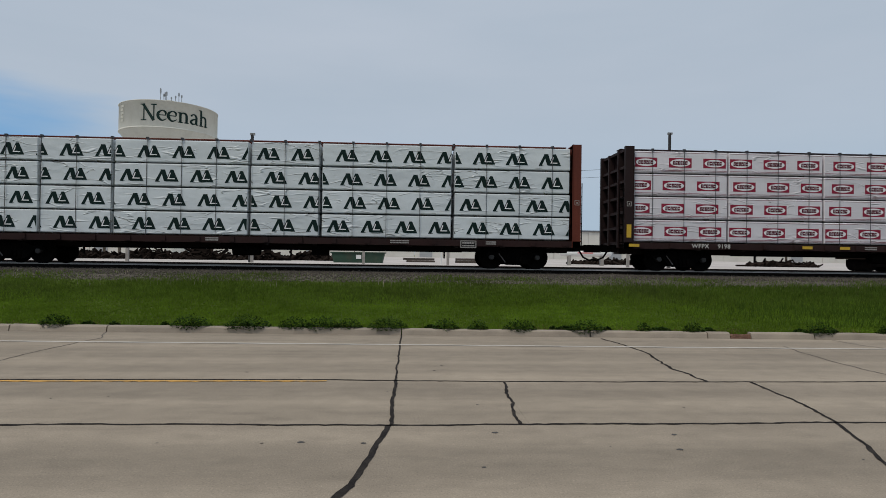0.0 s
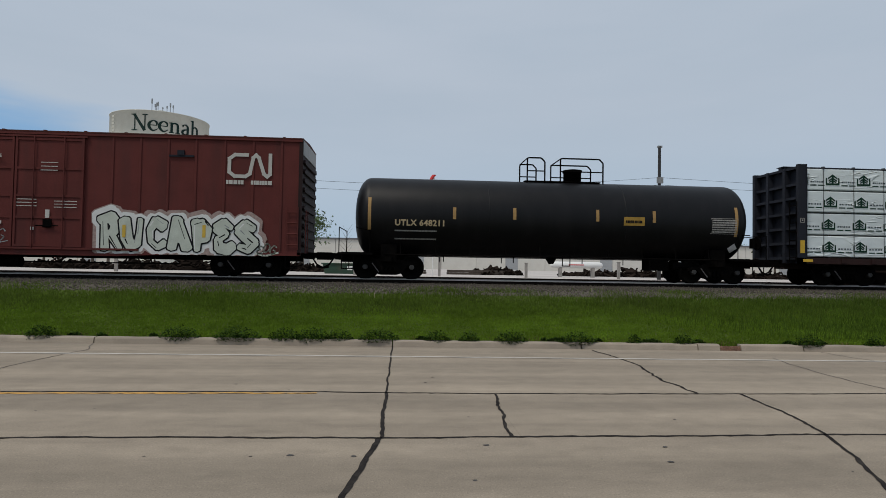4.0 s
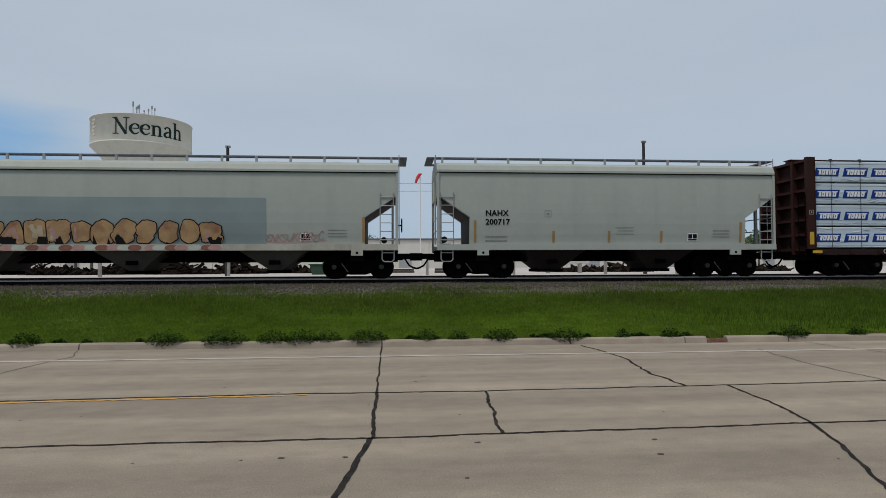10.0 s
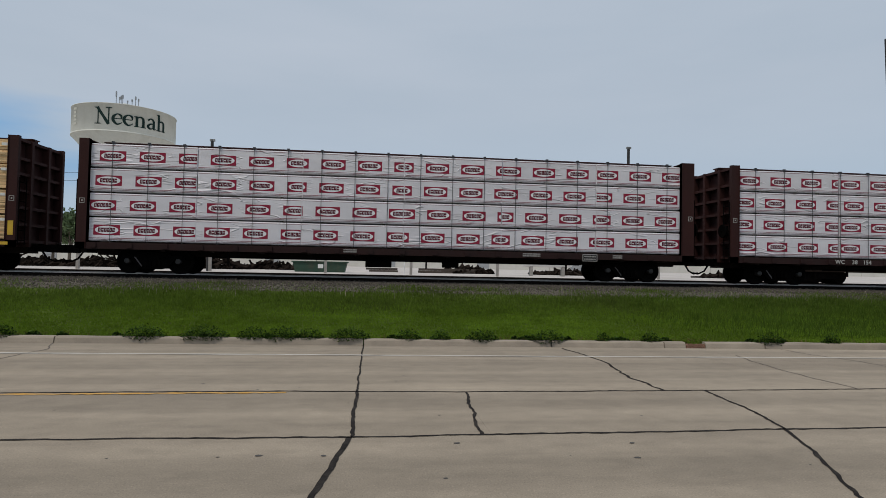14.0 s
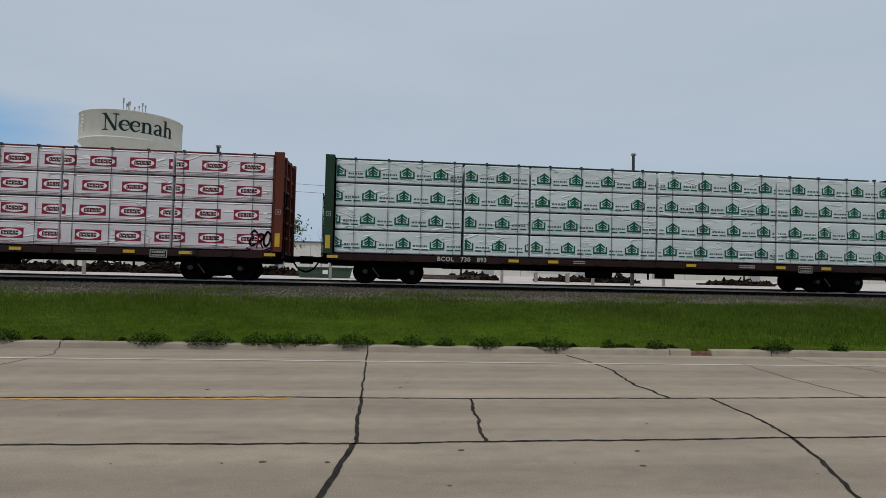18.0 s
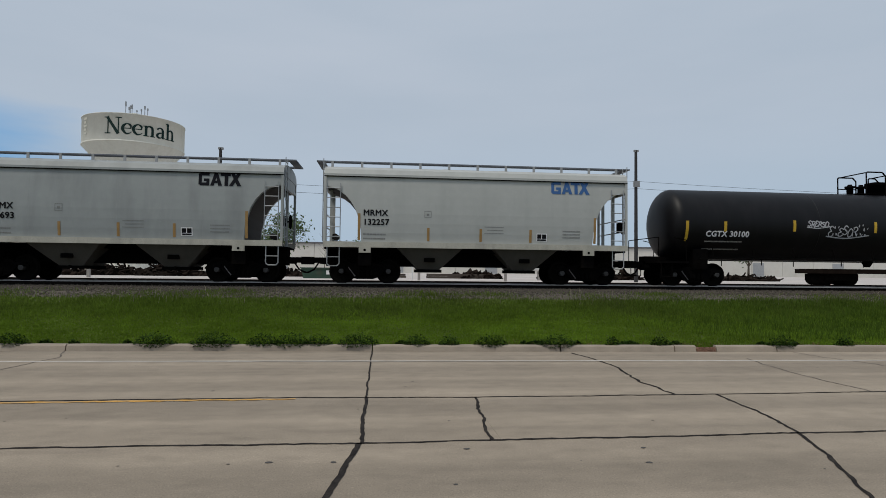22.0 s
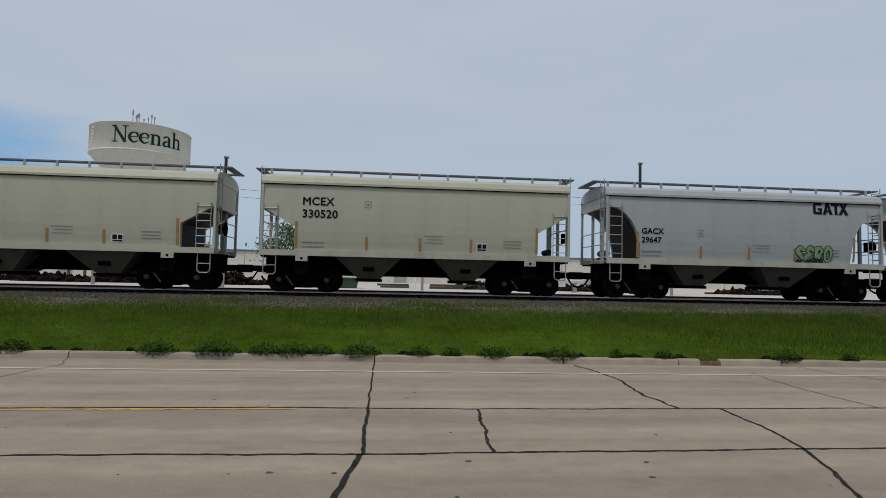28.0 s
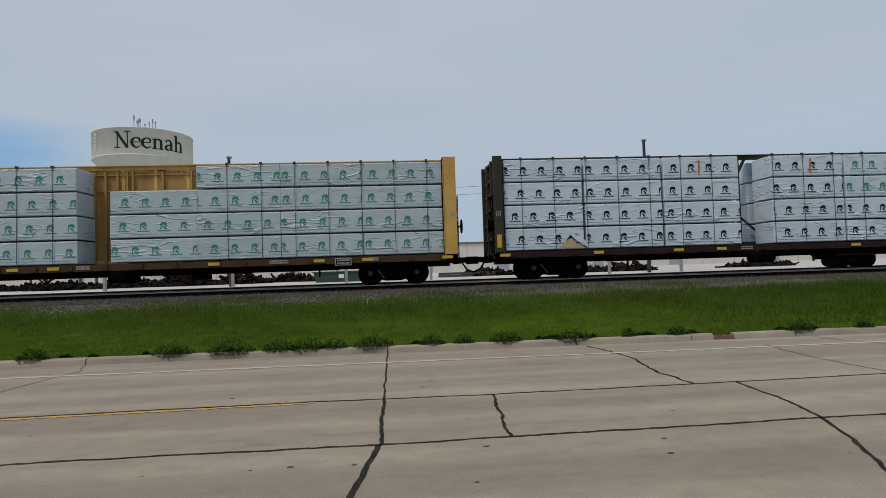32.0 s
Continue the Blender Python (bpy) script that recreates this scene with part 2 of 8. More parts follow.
def lit_through(m, share):
    """Thin leaves let part of the light through."""
    nt, ln = m.node_tree.nodes, m.node_tree.links
    b, out = nt["Principled BSDF"], nt["Material Output"]
    tr, mx = nt.new("ShaderNodeBsdfTranslucent"), nt.new("ShaderNodeMixShader")
    mx.inputs[0].default_value = share
    ln.new(b.inputs["Base Color"].links[0].from_socket, tr.inputs["Color"])
    ln.new(b.outputs[0], mx.inputs[1])
    ln.new(tr.outputs[0], mx.inputs[2])
    ln.new(mx.outputs[0], out.inputs["Surface"])


for blade in (M_GRASS, M_TALLGRASS, M_DARKGRASS):
    lit_through(blade, 0.45)


# ================= building helpers =================
def quad_faces(bm, verts, faces, mi=0):
    vs = [bm.verts.new(v) for v in verts]
    for f in faces:
        bm.faces.new([vs[i] for i in f]).material_index = mi


BOX_F = ((0, 3, 2, 1), (4, 5, 6, 7), (0, 1, 5, 4), (1, 2, 6, 5), (2, 3, 7, 6), (3, 0, 4, 7))


def box(bm, x0, x1, y0, y1, z0, z1, mi=0):
    quad_faces(bm, [(x0, y0, z0), (x1, y0, z0), (x1, y1, z0), (x0, y1, z0), (x0, y0, z1), (x1, y0, z1), (x1, y1, z1), (x0, y1, z1)], BOX_F, mi)


def prism(bm, pts, a0, a1, axis="y", mi=0):
    """A polygon pushed along an axis. axis y: pts are (x, z); axis x: pts are (y, z); axis z: pts are (x, y)."""
    def at(p, a):
        return (p[0], a, p[1]) if axis == "y" else (a, p[0], p[1]) if axis == "x" else (p[0], p[1], a)
    n = len(pts)
    lo, hi = [bm.verts.new(at(p, a0)) for p in pts], [bm.verts.new(at(p, a1)) for p in pts]
    fs = [bm.faces.new(lo), bm.faces.new(hi[::-1])]
    for i in range(n):
        fs.append(bm.faces.new((lo[i], hi[i], hi[(i + 1) % n], lo[(i + 1) % n])))
    for f in fs:
        f.material_index = mi


def bar(bm, p, q, r, n=6, mi=0, r2=None):
    """A round bar from p to q."""
    p, q = Vector(p), Vector(q)
    d = (q - p).normalized()
    u = d.orthogonal().normalized()
    v = d.cross(u)
    r2 = r if r2 is None else r2
    lo = [bm.verts.new(p + (u * math.cos(a) + v * math.sin(a)) * r) for a in [2 * math.pi * i / n for i in range(n)]]
    hi = [bm.verts.new(q + (u * math.cos(a) + v * math.sin(a)) * r2) for a in [2 * math.pi * i / n for i in range(n)]]
    fs = [bm.faces.new(lo[::-1]), bm.faces.new(hi)]
    for i in range(n):
        fs.append(bm.faces.new((lo[i], lo[(i + 1) % n], hi[(i + 1) % n], hi[i])))
    for f in fs:
        f.material_index = mi


def rod(bm, pts, r, n=6, mi=0):
    for a, b in zip(pts, pts[1:]):
        bar(bm, a, b, r, n, mi)


def lathe(bm, profile, n=32, axis="z", mi=0, centre=(0, 0, 0)):
    """A profile of (along, radius) turned round an axis."""
    rings = []
    for a, r in profile:
        ring = []
        for i in range(n):
            c, s = math.cos(2 * math.pi * i / n) * r, math.sin(2 * math.pi * i / n) * r
            p = (c, s, a) if axis == "z" else (a, c, s) if axis == "x" else (s, a, c)
            ring.append(bm.verts.new(Vector(p) + Vector(centre)))
        rings.append(ring)
    for lo, hi in zip(rings, rings[1:]):
        for i in range(n):
            f = bm.faces.new((lo[i], lo[(i + 1) % n], hi[(i + 1) % n], hi[i]))
            f.material_index, f.smooth = mi, True
    for ring in (rings[0][::-1], rings[-1]):
        bm.faces.new(ring).material_index = mi


def mesh_of(name, bm, mats, smooth=False):
    bmesh.ops.recalc_face_normals(bm, faces=bm.faces)
    me = bpy.data.meshes.new(name)
    bm.to_mesh(me)
    bm.free()
    for m in (mats if isinstance(mats, (list, tuple)) else [mats]):
        me.materials.append(m)
    return me


def part(name, bm, material, parent=None, label="", at=None):
    """Links a bmesh (or a finished mesh) as one object under a thing or a part."""
    me = bm if isinstance(bm, bpy.types.Mesh) else mesh_of(name, bm, material)
    ob = new(name, me)
    if parent:
        ob.parent = parent
    if at is not None:
        ob.matrix_basis = at
    if label:
        ob["label"] = label
    return ob


def sheet(name, verts, faces, mats, mi=None):
    me = bpy.data.meshes.new(name)
    me.from_pydata(verts, [], faces)
    for m in (mats if isinstance(mats, (list, tuple)) else [mats]):
        me.materials.append(m)
    if mi is not None:
        me.polygons.foreach_set("material_index", mi)
    me.update()
    return me


def writing(text, size, material, align="CENTER", shear=0.0, space=1.0, bold=0.0, depth=0.003):
    """Lettering as a mesh that stands upright in x and z and faces -y."""
    cu = bpy.data.curves.new("writing", "FONT")
    cu.body, cu.size, cu.align_x, cu.shear, cu.space_character = text, size, align, shear, space
    cu.extrude, cu.resolution_u = depth, 3
    ob = bpy.data.objects.new("writing", cu)
    scene.collection.objects.link(ob)
    bpy.context.view_layer.update()
    me = bpy.data.meshes.new_from_object(ob.evaluated_get(bpy.context.evaluated_depsgraph_get()))
    bpy.data.objects.remove(ob)
    bpy.data.curves.remove(cu)
    me.transform(Matrix(((1, 0, 0, 0), (0, 0, -1, 0), (0, 1, 0, 0), (0, 0, 0, 1))))
    if bold:
        # heavier strokes: the letters laid over themselves, a little aside
        bm = bmesh.new()
        for k, (dx, dz) in enumerate(((-bold, 0), (bold, 0), (0, bold), (0, -bold))):
            me.transform(Matrix.Translation((dx, -0.0006 * k, dz)))
            bm.from_mesh(me)
            me.transform(Matrix.Translation((-dx, 0.0006 * k, -dz)))
        bm.to_mesh(me)
        bm.free()
    me.materials.clear()
    me.materials.append(material)
    return me


# ================= the ground, road, verge and tracks =================
ROAD_TURN = 0.01684                     # the road lies a degree askew to the tracks
RC, RS = math.cos(ROAD_TURN), math.sin(ROAD_TURN)
RAIL_Z = 1.21                           # top of the rails above the road
TRACK_Y = 23.33                         # middle of the main track
SIDE_Y = -1.52                          # near side of the cars, from the middle of the track


def on_road(x, y, z=0.0):
    return (x * RC - y * RS, x * RS + y * RC, z)


def kerb_world(x):
    """The kerb's face across the verge, in the world's directions, at a world x."""
    return 12.40 - 0.0455 * 25 * np.tanh(x / 25) + ROAD_TURN * x


def kerb_y(x):
    """The kerb's face, in the road's own directions; the road widens a little to the west."""
    return 12.40 - 0.0455 * 25 * math.tanh(x / 25)


def ground_z(y):
    """Height of the ground across the verge, shoulder and yard."""
    pts = ((-4000, -0.30), (11.0, -0.25), (12.3, -0.2), (12.75, 0.10), (13.6, 0.16), (15.5, 0.33), (17.5, 0.63), (19.3, 0.92), (20.3, 0.97), (24, 0.85),
           (26.5, 0.92), (60, 0.95), (4000, 0.95))
    for (a, za), (b, zb) in zip(pts, pts[1:]):
        if y <= b:
            return za + (zb - za) * (y - a) / (b - a)
    return pts[-1][1]


def build_ground():
    xs = [-4000, -800, -200] + [x * 4.0 for x in range(-22, 23)] + [200, 800, 4000]
    ys = [-4000, -800, -100, -20, 0, 11.0, 12.3, 12.75, 13.1, 13.6, 14.5, 15.5, 16.5, 17.5, 18.4, 19.3, 20.3, 22, 24, 26.5, 33, 45, 60, 100, 200, 600, 4000]
    verts, faces, mi = [], [], []
    for y in ys:
        for x in xs:
            wob = 0.012 * noise.noise((x * 0.21, y * 0.4, 0)) if 13.2 < y < 19.5 else 0
            shift = (kerb_world(max(-60, min(60, x))) - 12.4) * max(0.0, min(1.0, (15.5 - y) / 2.5)) if y > 5 else 0
            verts.append((x, y + shift, ground_z(y) + wob))
    n = len(xs)
    for j in range(len(ys) - 1):
        for i in range(n - 1):
            faces.append((j * n + i, j * n + i + 1, (j + 1) * n + i + 1, (j + 1) * n + i))
            mi.append(1 if 20.2 < ys[j] < 110 else 0)
    g = new("ground", sheet("ground", verts, faces, [M_SOIL, M_YARD], mi))
    tagged(g, "grassy verge and pale gravel yard on flat land", "ground", kind="structure")


def ribbon(pts, width, z, jag=0.01, step=0.12, seed=0, vary=0.35):
    """A crack or line laid on the road along a polyline, with an uneven edge."""
    rnd = random.Random(seed)
    dense = []
    for (x0, y0), (x1, y1) in zip(pts, pts[1:]):
        k = max(1, int(math.hypot(x1 - x0, y1 - y0) / step))
        dense += [(x0 + (x1 - x0) * i / k, y0 + (y1 - y0) * i / k) for i in range(k)]
    dense.append(pts[-1])
    verts, faces, off = [], [], 0.0
    for i, (x, y) in enumerate(dense):
        a, b = dense[max(0, i - 1)], dense[min(len(dense) - 1, i + 1)]
        d = math.hypot(b[0] - a[0], b[1] - a[1]) or 1
        nx, ny = -(b[1] - a[1]) / d, (b[0] - a[0]) / d
        off = off * 0.8 + rnd.uniform(-jag, jag)
        wl_, wr_ = width / 2 * (1 + rnd.uniform(-vary, vary)), width / 2 * (1 + rnd.uniform(-vary, vary))
        verts.append(on_road(x + nx * (off + wl_), y + ny * (off + wl_), z))
        verts.append(on_road(x + nx * (off - wr_), y + ny * (off - wr_), z))
    for i in range(len(dense) - 1):
        faces.append((2 * i, 2 * i + 2, 2 * i + 3, 2 * i + 1))
    return verts, faces


def build_road():
    road = tagged(new("road"), "worn grey concrete road with dark sealed cracks and painted lines", "road", kind="structure")
    # slabs, with their edges on the joints
    bands = ((-6.0, -1.0, (-150, -60, -30, -12, 12, 30, 60, 150)), (-1.0, 5.86, (-150, -60, -30, -12, 12, 30, 60, 150)),
             (5.86, 7.92, (-150, -60, -30, -12, -0.1, 1.3, 4.7, 12, 30, 60, 150)), (7.92, None, (-150, -60, -30, -18, -6.1, -0.08, 4.2, 7.4, 12, 18, 30, 60, 150)))
    for y0, y1, cuts in bands:
        for xa, xb in zip(cuts, cuts[1:]):
            bm = bmesh.new()
            g = 0.0008
            top = [(xa + g, y0 + g), (xb - g, y0 + g)]
            if y1 is None:
                k = max(1, int((xb - xa) / 3))
                top += [(xb - g + (xa - xb + 2 * g) * i / k, kerb_y(xb + (xa - xb) * i / k) - 0.004) for i in range(k + 1)]
            else:
                top += [(xb - g, y1 - g), (xa + g, y1 - g)]
            prism(bm, [on_road(*p)[:2] for p in top], -0.18, 0.0, "z")
            part("slab", bm, M_CONCRETE, road)
    seams = {
        "sealed_joint": ([(-0.38, 4.35), (-0.27, 5.05), (-0.12, 5.87)], 0.052, 0.012), "sealed_joint.a": ([(-0.12, 5.87), (-0.11, 6.77), (-0.10, 7.93)], 0.042, 0.012),
        "sealed_joint.b": ([(-0.10, 7.93), (-0.09, 9.42), (-0.07, 11.04), (-0.05, 12.39)], 0.026, 0.012), "sealed_joint.c": ([(-1.4, 1.5), (-0.9, 3.0), (-0.38, 4.35)], 0.065, 0.01),
        "long_joint": ([(-40, 5.95), (-3.66, 5.95), (-1.55, 5.90), (-0.15, 5.86), (2.45, 5.86), (5.45, 5.87), (40, 5.87)], 0.050, 0.014),
        "long_joint.a": ([(-40, 8.02), (-4.9, 8.0), (-1.0, 7.99), (-0.1, 7.93), (1.4, 7.86), (4.2, 7.83), (7.3, 7.84), (40, 7.9)], 0.050, 0.012),
        "sealed_crack": ([(1.37, 7.85), (1.29, 7.2), (1.27, 6.73), (1.22, 6.36), (1.17, 5.88)], 0.05, 0.022),
        "sealed_crack.a": ([(4.16, 12.0), (4.28, 11.2), (4.30, 10.79), (4.36, 10.2), (4.31, 9.75), (4.16, 8.72), (4.22, 7.86)], 0.055, 0.032),
        "sealed_crack.b": ([(4.85, 7.82), (4.78, 6.83), (4.61, 5.9), (4.36, 5.26), (3.85, 4.16), (3.4, 3.0)], 0.05, 0.012),
        "sealed_crack.c": ([(7.55, 11.09), (7.38, 10.2), (7.29, 9.4), (7.32, 7.86)], 0.028, 0.025), "sealed_crack.d": ([(-6.24, 12.6), (-5.93, 11.78), (-6.15, 10.5), (-6.25, 8.0)], 0.028, 0.02),
        "sealed_crack.e": ([(9.2, 11.9), (9.3, 11.17), (9.64, 10.33), (9.9, 8.0)], 0.03, 0.02)}
    for i, (name, (pts, w, jag)) in enumerate(seams.items()):
        v, f = ribbon(pts, w * (1.0 if name.startswith("sealed_joint") else 0.78), 0.005, jag * 0.7, 0.075, i + 3, 0.2 if name.startswith("sealed_joint") else 0.42)
        part(name.split(".")[0], sheet("seam", v, f, M_CRACK if name[-2:] in (".c", ".d", ".e") and "crack" in name else M_TAR), None, road)
    v, f = ribbon([(x, 11.06 - 0.037 * 25 * math.tanh(x / 25)) for x in np.linspace(-60, 60, 60)], 0.10, 0.006, 0.003, 0.25, 40, 0.3)
    part("white_edge_line", sheet("line", v, f, M_WHITE_LINE), None, road)
    for k, (a, b) in enumerate(((-16.2, -13.1), (-4.2 - 3.05, -1.03), (11.5, 14.6))):
        v, f = ribbon([(a, 7.905), (b, 7.895)], 0.068, 0.006, 0.004, 0.08, 50 + k, 0.6)
        part("yellow_dash", sheet("line", v, f, M_YELLOW_LINE), None, road)
    rnd = random.Random(8)
    spots = [(-0.92, 5.35, 0.028), (-0.35, 5.31, 0.022), (2.64, 5.50, 0.022), (2.49, 5.07, 0.024), (-2.24, 8.49, 0.02), (-4.0, 5.75, 0.024), (0.9, 5.6, 0.024)]
    spots += [(rnd.uniform(-8, 9), rnd.uniform(4.2, 11), rnd.uniform(0.006, 0.016)) for _ in range(40)]
    for x, y, r in spots:
        n = 7
        ring = [on_road(x + math.cos(i / n * 6.283) * r * rnd.uniform(0.7, 1.3) * 1.3, y + math.sin(i / n * 6.283) * r * rnd.uniform(0.6, 1.2), 0.004) for i in range(n)]
        part("stain", sheet("stain", ring, [tuple(range(n))], M_SPOT), None, road)
    # kerb stones
    kerb = tagged(new("kerb"), "chipped pale concrete kerb overgrown with weeds", "kerb", kind="structure")
    joints = (-6.27, -0.05, 4.0, 6.55, 7.05, 7.5, 8.9)
    cuts = [-46 + 2.9 * i for i in range(14)] + list(joints) + [9.0 + 2.9 * i for i in range(1, 13)]
    for i, (xa, xb) in enumerate(zip(cuts, cuts[1:])):
        bm = bmesh.new()
        g, low = 0.012, (0.05 if abs(xa - 7.05) < 0.01 else 0.0)
        k = max(1, int((xb - xa) / (0.05 if low else 0.4)))
        rough = 0.05 if low else 0.012
        prof = ((0.0, -0.02), (0.03, 0.095), (0.055, 0.125 - low), (0.17, 0.13 - low), (0.17, -0.05))
        rings = []
        for j in range(k + 1):
            xx = xa + g + (xb - xa - 2 * g) * j / k
            rings.append([bm.verts.new(on_road(xx, kerb_y(xx) + dy + rough * noise.noise((xx * 3, dy * 9, i)), z + rough * noise.noise((xx * (9 if low else 2.5), z * 9, i + 5)))) for dy, z in prof])
        for ra, rb in zip(rings, rings[1:]):
            for j in range(len(prof) - 1):
                bm.faces.new((ra[j], rb[j], rb[j + 1], ra[j + 1]))
        bm.faces.new(rings[0])
        bm.faces.new(rings[-1][::-1])
        part("kerb_stone", bm, M_KERB if not low else M_BRICKRED, kerb)


M_BRICKRED = mat("broken_reddish_kerb", (0.17, 0.09, 0.06), 0.95, var=0.45, scale=9, bump=0.9, bump_dist=0.03)


def build_track(y, near=True, z=RAIL_Z, name="railway_track"):
    tr = tagged(new(name), "steel rails on dark wooden sleepers in grey ballast" if near else "yard siding of rusty rails on gravel", "railway track", kind="structure")
    for side in (-0.755, 0.755):
        bm = bmesh.new()
        yy = y + side
        prism(bm, [(yy - 0.075, z - 0.18), (yy + 0.075, z - 0.18), (yy + 0.07, z - 0.16), (yy + 0.012, z - 0.15), (yy + 0.012, z - 0.045), (yy + 0.036, z - 0.035),
                   (yy + 0.036, z - 0.006), (yy - 0.036, z - 0.006), (yy - 0.036, z - 0.035), (yy - 0.012, z - 0.045), (yy - 0.012, z - 0.15), (yy - 0.07, z - 0.16)], -620, 620, "x")
        # main track: the painted glint also covers the sides of the heads
        box(bm, -620, 620, yy - 0.037, yy + 0.037, z - (0.030 if near else 0.004), z, 1 if near else 0)
        part("rail", bm, [M_RAIL, M_RAILTOP], tr)
    bm = bmesh.new()
    box(bm, -0.11, 0.11, -1.3, 1.3, -0.16, 0.0)
    me = mesh_of("sleeper", bm, M_SLEEPER)
    rnd = random.Random(int(y))
    n = 62 if near else 46
    for i in range(-n, n + 1):
        part("sleeper", me, None, tr, at=pose(i * 0.52 + rnd.uniform(-0.03, 0.03), y + rnd.uniform(-0.04, 0.04), z - 0.175, 0, 0, rnd.uniform(-1.5, 1.5)))
    return tr


def stones(name, count, x0, x1, place, size, material, label, category, seed):
    """Loose stones, each a small uneven solid, in one mesh."""
    rnd = np.random.RandomState(seed)
    base = np.array([(1, 0, 0), (-1, 0, 0), (0, 1, 0), (0, -1, 0), (0, 0, 1), (0, 0, -1)], float)
    tri = np.array([(0, 2, 4), (2, 1, 4), (1, 3, 4), (3, 0, 4), (2, 0, 5), (1, 2, 5), (3, 1, 5), (0, 3, 5)])
    verts, faces = [], []
    for i in range(count):
        x = rnd.uniform(x0, x1)
        y, z = place(rnd)
        s = size * rnd.uniform(0.5, 1.3)
        v = base * s * rnd.uniform(0.6, 1.2, (6, 1)) * (1, 1, 0.75)
        a = rnd.uniform(0, 6.28)
        c, sn = math.cos(a), math.sin(a)
        v = np.stack([v[:, 0] * c - v[:, 1] * sn + x, v[:, 0] * sn + v[:, 1] * c + y, v[:, 2] + z + 0.3 * s], 1)
        verts.append(v)
        faces.append(tri + 6 * i)
    ob = new(name, sheet(name, np.concatenate(verts).tolist(), np.concatenate(faces).tolist(), material))
    tagged(ob, label, category, kind="stuff")


def build_ballast():
    prof = ((18.3, 0.72), (18.8, 0.86), (19.4, 0.94), (20.1, 0.98), (21.2, 1.0), (22.2, 1.02), (22.7, 1.06), (24.9, 1.06), (25.4, 1.03), (26.6, 0.88))
    verts, faces = [], []
    xs = np.linspace(-620, 620, 200)
    for x in xs:
        verts += [(x, y + 0.1 * noise.noise((x * 0.7, y, 0)), z + 0.02 * noise.noise((x * 0.9, y, 3))) for y, z in prof]
    n = len(prof)
    for i in range(len(xs) - 1):
        faces += [(i * n + j, (i + 1) * n + j, (i + 1) * n + j + 1, i * n + j + 1) for j in range(n - 1)]
    tagged(new("ballast_bed", sheet("ballast_bed", verts, faces, M_BALLAST)), "grey crushed-stone track bed", "ballast", kind="structure")

    def place(r):
        y = 18.4 + 4.2 * r.uniform(0, 1) ** 0.8
        for (a, za), (b, zb) in zip(prof, prof[1:]):
            if y <= b:
                return y, za + (zb - za) * (y - a) / (b - a)
        return y, 1.0
    stones("ballast_stones", 26000, -24, 26, place, 0.035, M_BALLAST, "loose grey-brown crushed track stones", "ballast", 5)


def blades(name, count, xr, yr, height, width, material, label, seed, dens=None, lean=0.5, seeds=0.0):
    """Grass as single bent blades, two faces each, in one mesh."""
    rnd = np.random.RandomState(seed)
    x, y = rnd.uniform(*xr, count), rnd.uniform(*yr, count)
    rim = kerb_world(np.clip(x, -60, 60)) + 0.19
    inside = y > rim
    x, y, rim = x[inside], y[inside], rim[inside]
    count = len(x)
    if dens is not None:
        keep = rnd.rand(count) < dens(x, y)
        x, y, rim = x[keep], y[keep], rim[keep]
    n = len(x)
    z = np.interp(y - (rim - 12.59) * np.clip((15.5 - y) / 2.5, 0, 1), [12.3, 12.75, 13.6, 15.5, 17.5, 19.3, 20.3], [0.05, 0.10, 0.16, 0.33, 0.63, 0.90, 0.97])
    h = height * rnd.uniform(0.45, 1.25, n)
    patch = np.sin(x * 0.9 + 1.7 * np.sin(y * 0.8)) * 0.15 + np.sin(x * 2.3 + y * 1.9) * 0.12
    h = h * (1 + patch)
    a = rnd.uniform(0, 2 * np.pi, n)
    w = width * rnd.uniform(0.6, 1.3, n) / 2
    l = lean * h * rnd.uniform(0.1, 1.0, n)
    b = rnd.uniform(0, 2 * np.pi, n)
    dx, dy = np.cos(a) * w, np.sin(a) * w
    lx, ly = np.cos(b) * l, np.sin(b) * l
    P = np.zeros((n, 5, 3))
    P[:, 0] = np.stack([x - dx, y - dy, z - 0.02], 1)
    P[:, 1] = np.stack([x + dx, y + dy, z - 0.02], 1)
    P[:, 2] = np.stack([x + dx * 0.8 + lx * 0.35, y + dy * 0.8 + ly * 0.35, z + h * 0.6], 1)
    P[:, 3] = np.stack([x - dx * 0.8 + lx * 0.35, y - dy * 0.8 + ly * 0.35, z + h * 0.6], 1)
    P[:, 4] = np.stack([x + lx, y + ly, z + h * 0.97], 1)
    base = np.arange(n) * 5
    faces = [tuple(q) for q in np.stack([base, base + 1, base + 2, base + 3], 1).tolist()] + [tuple(q) for q in np.stack([base + 3, base + 2, base + 4], 1).tolist()]
    ob = new(name, sheet(name, P.reshape(-1, 3).tolist(), faces, material))
    tagged(ob, label, "grass", kind="stuff")


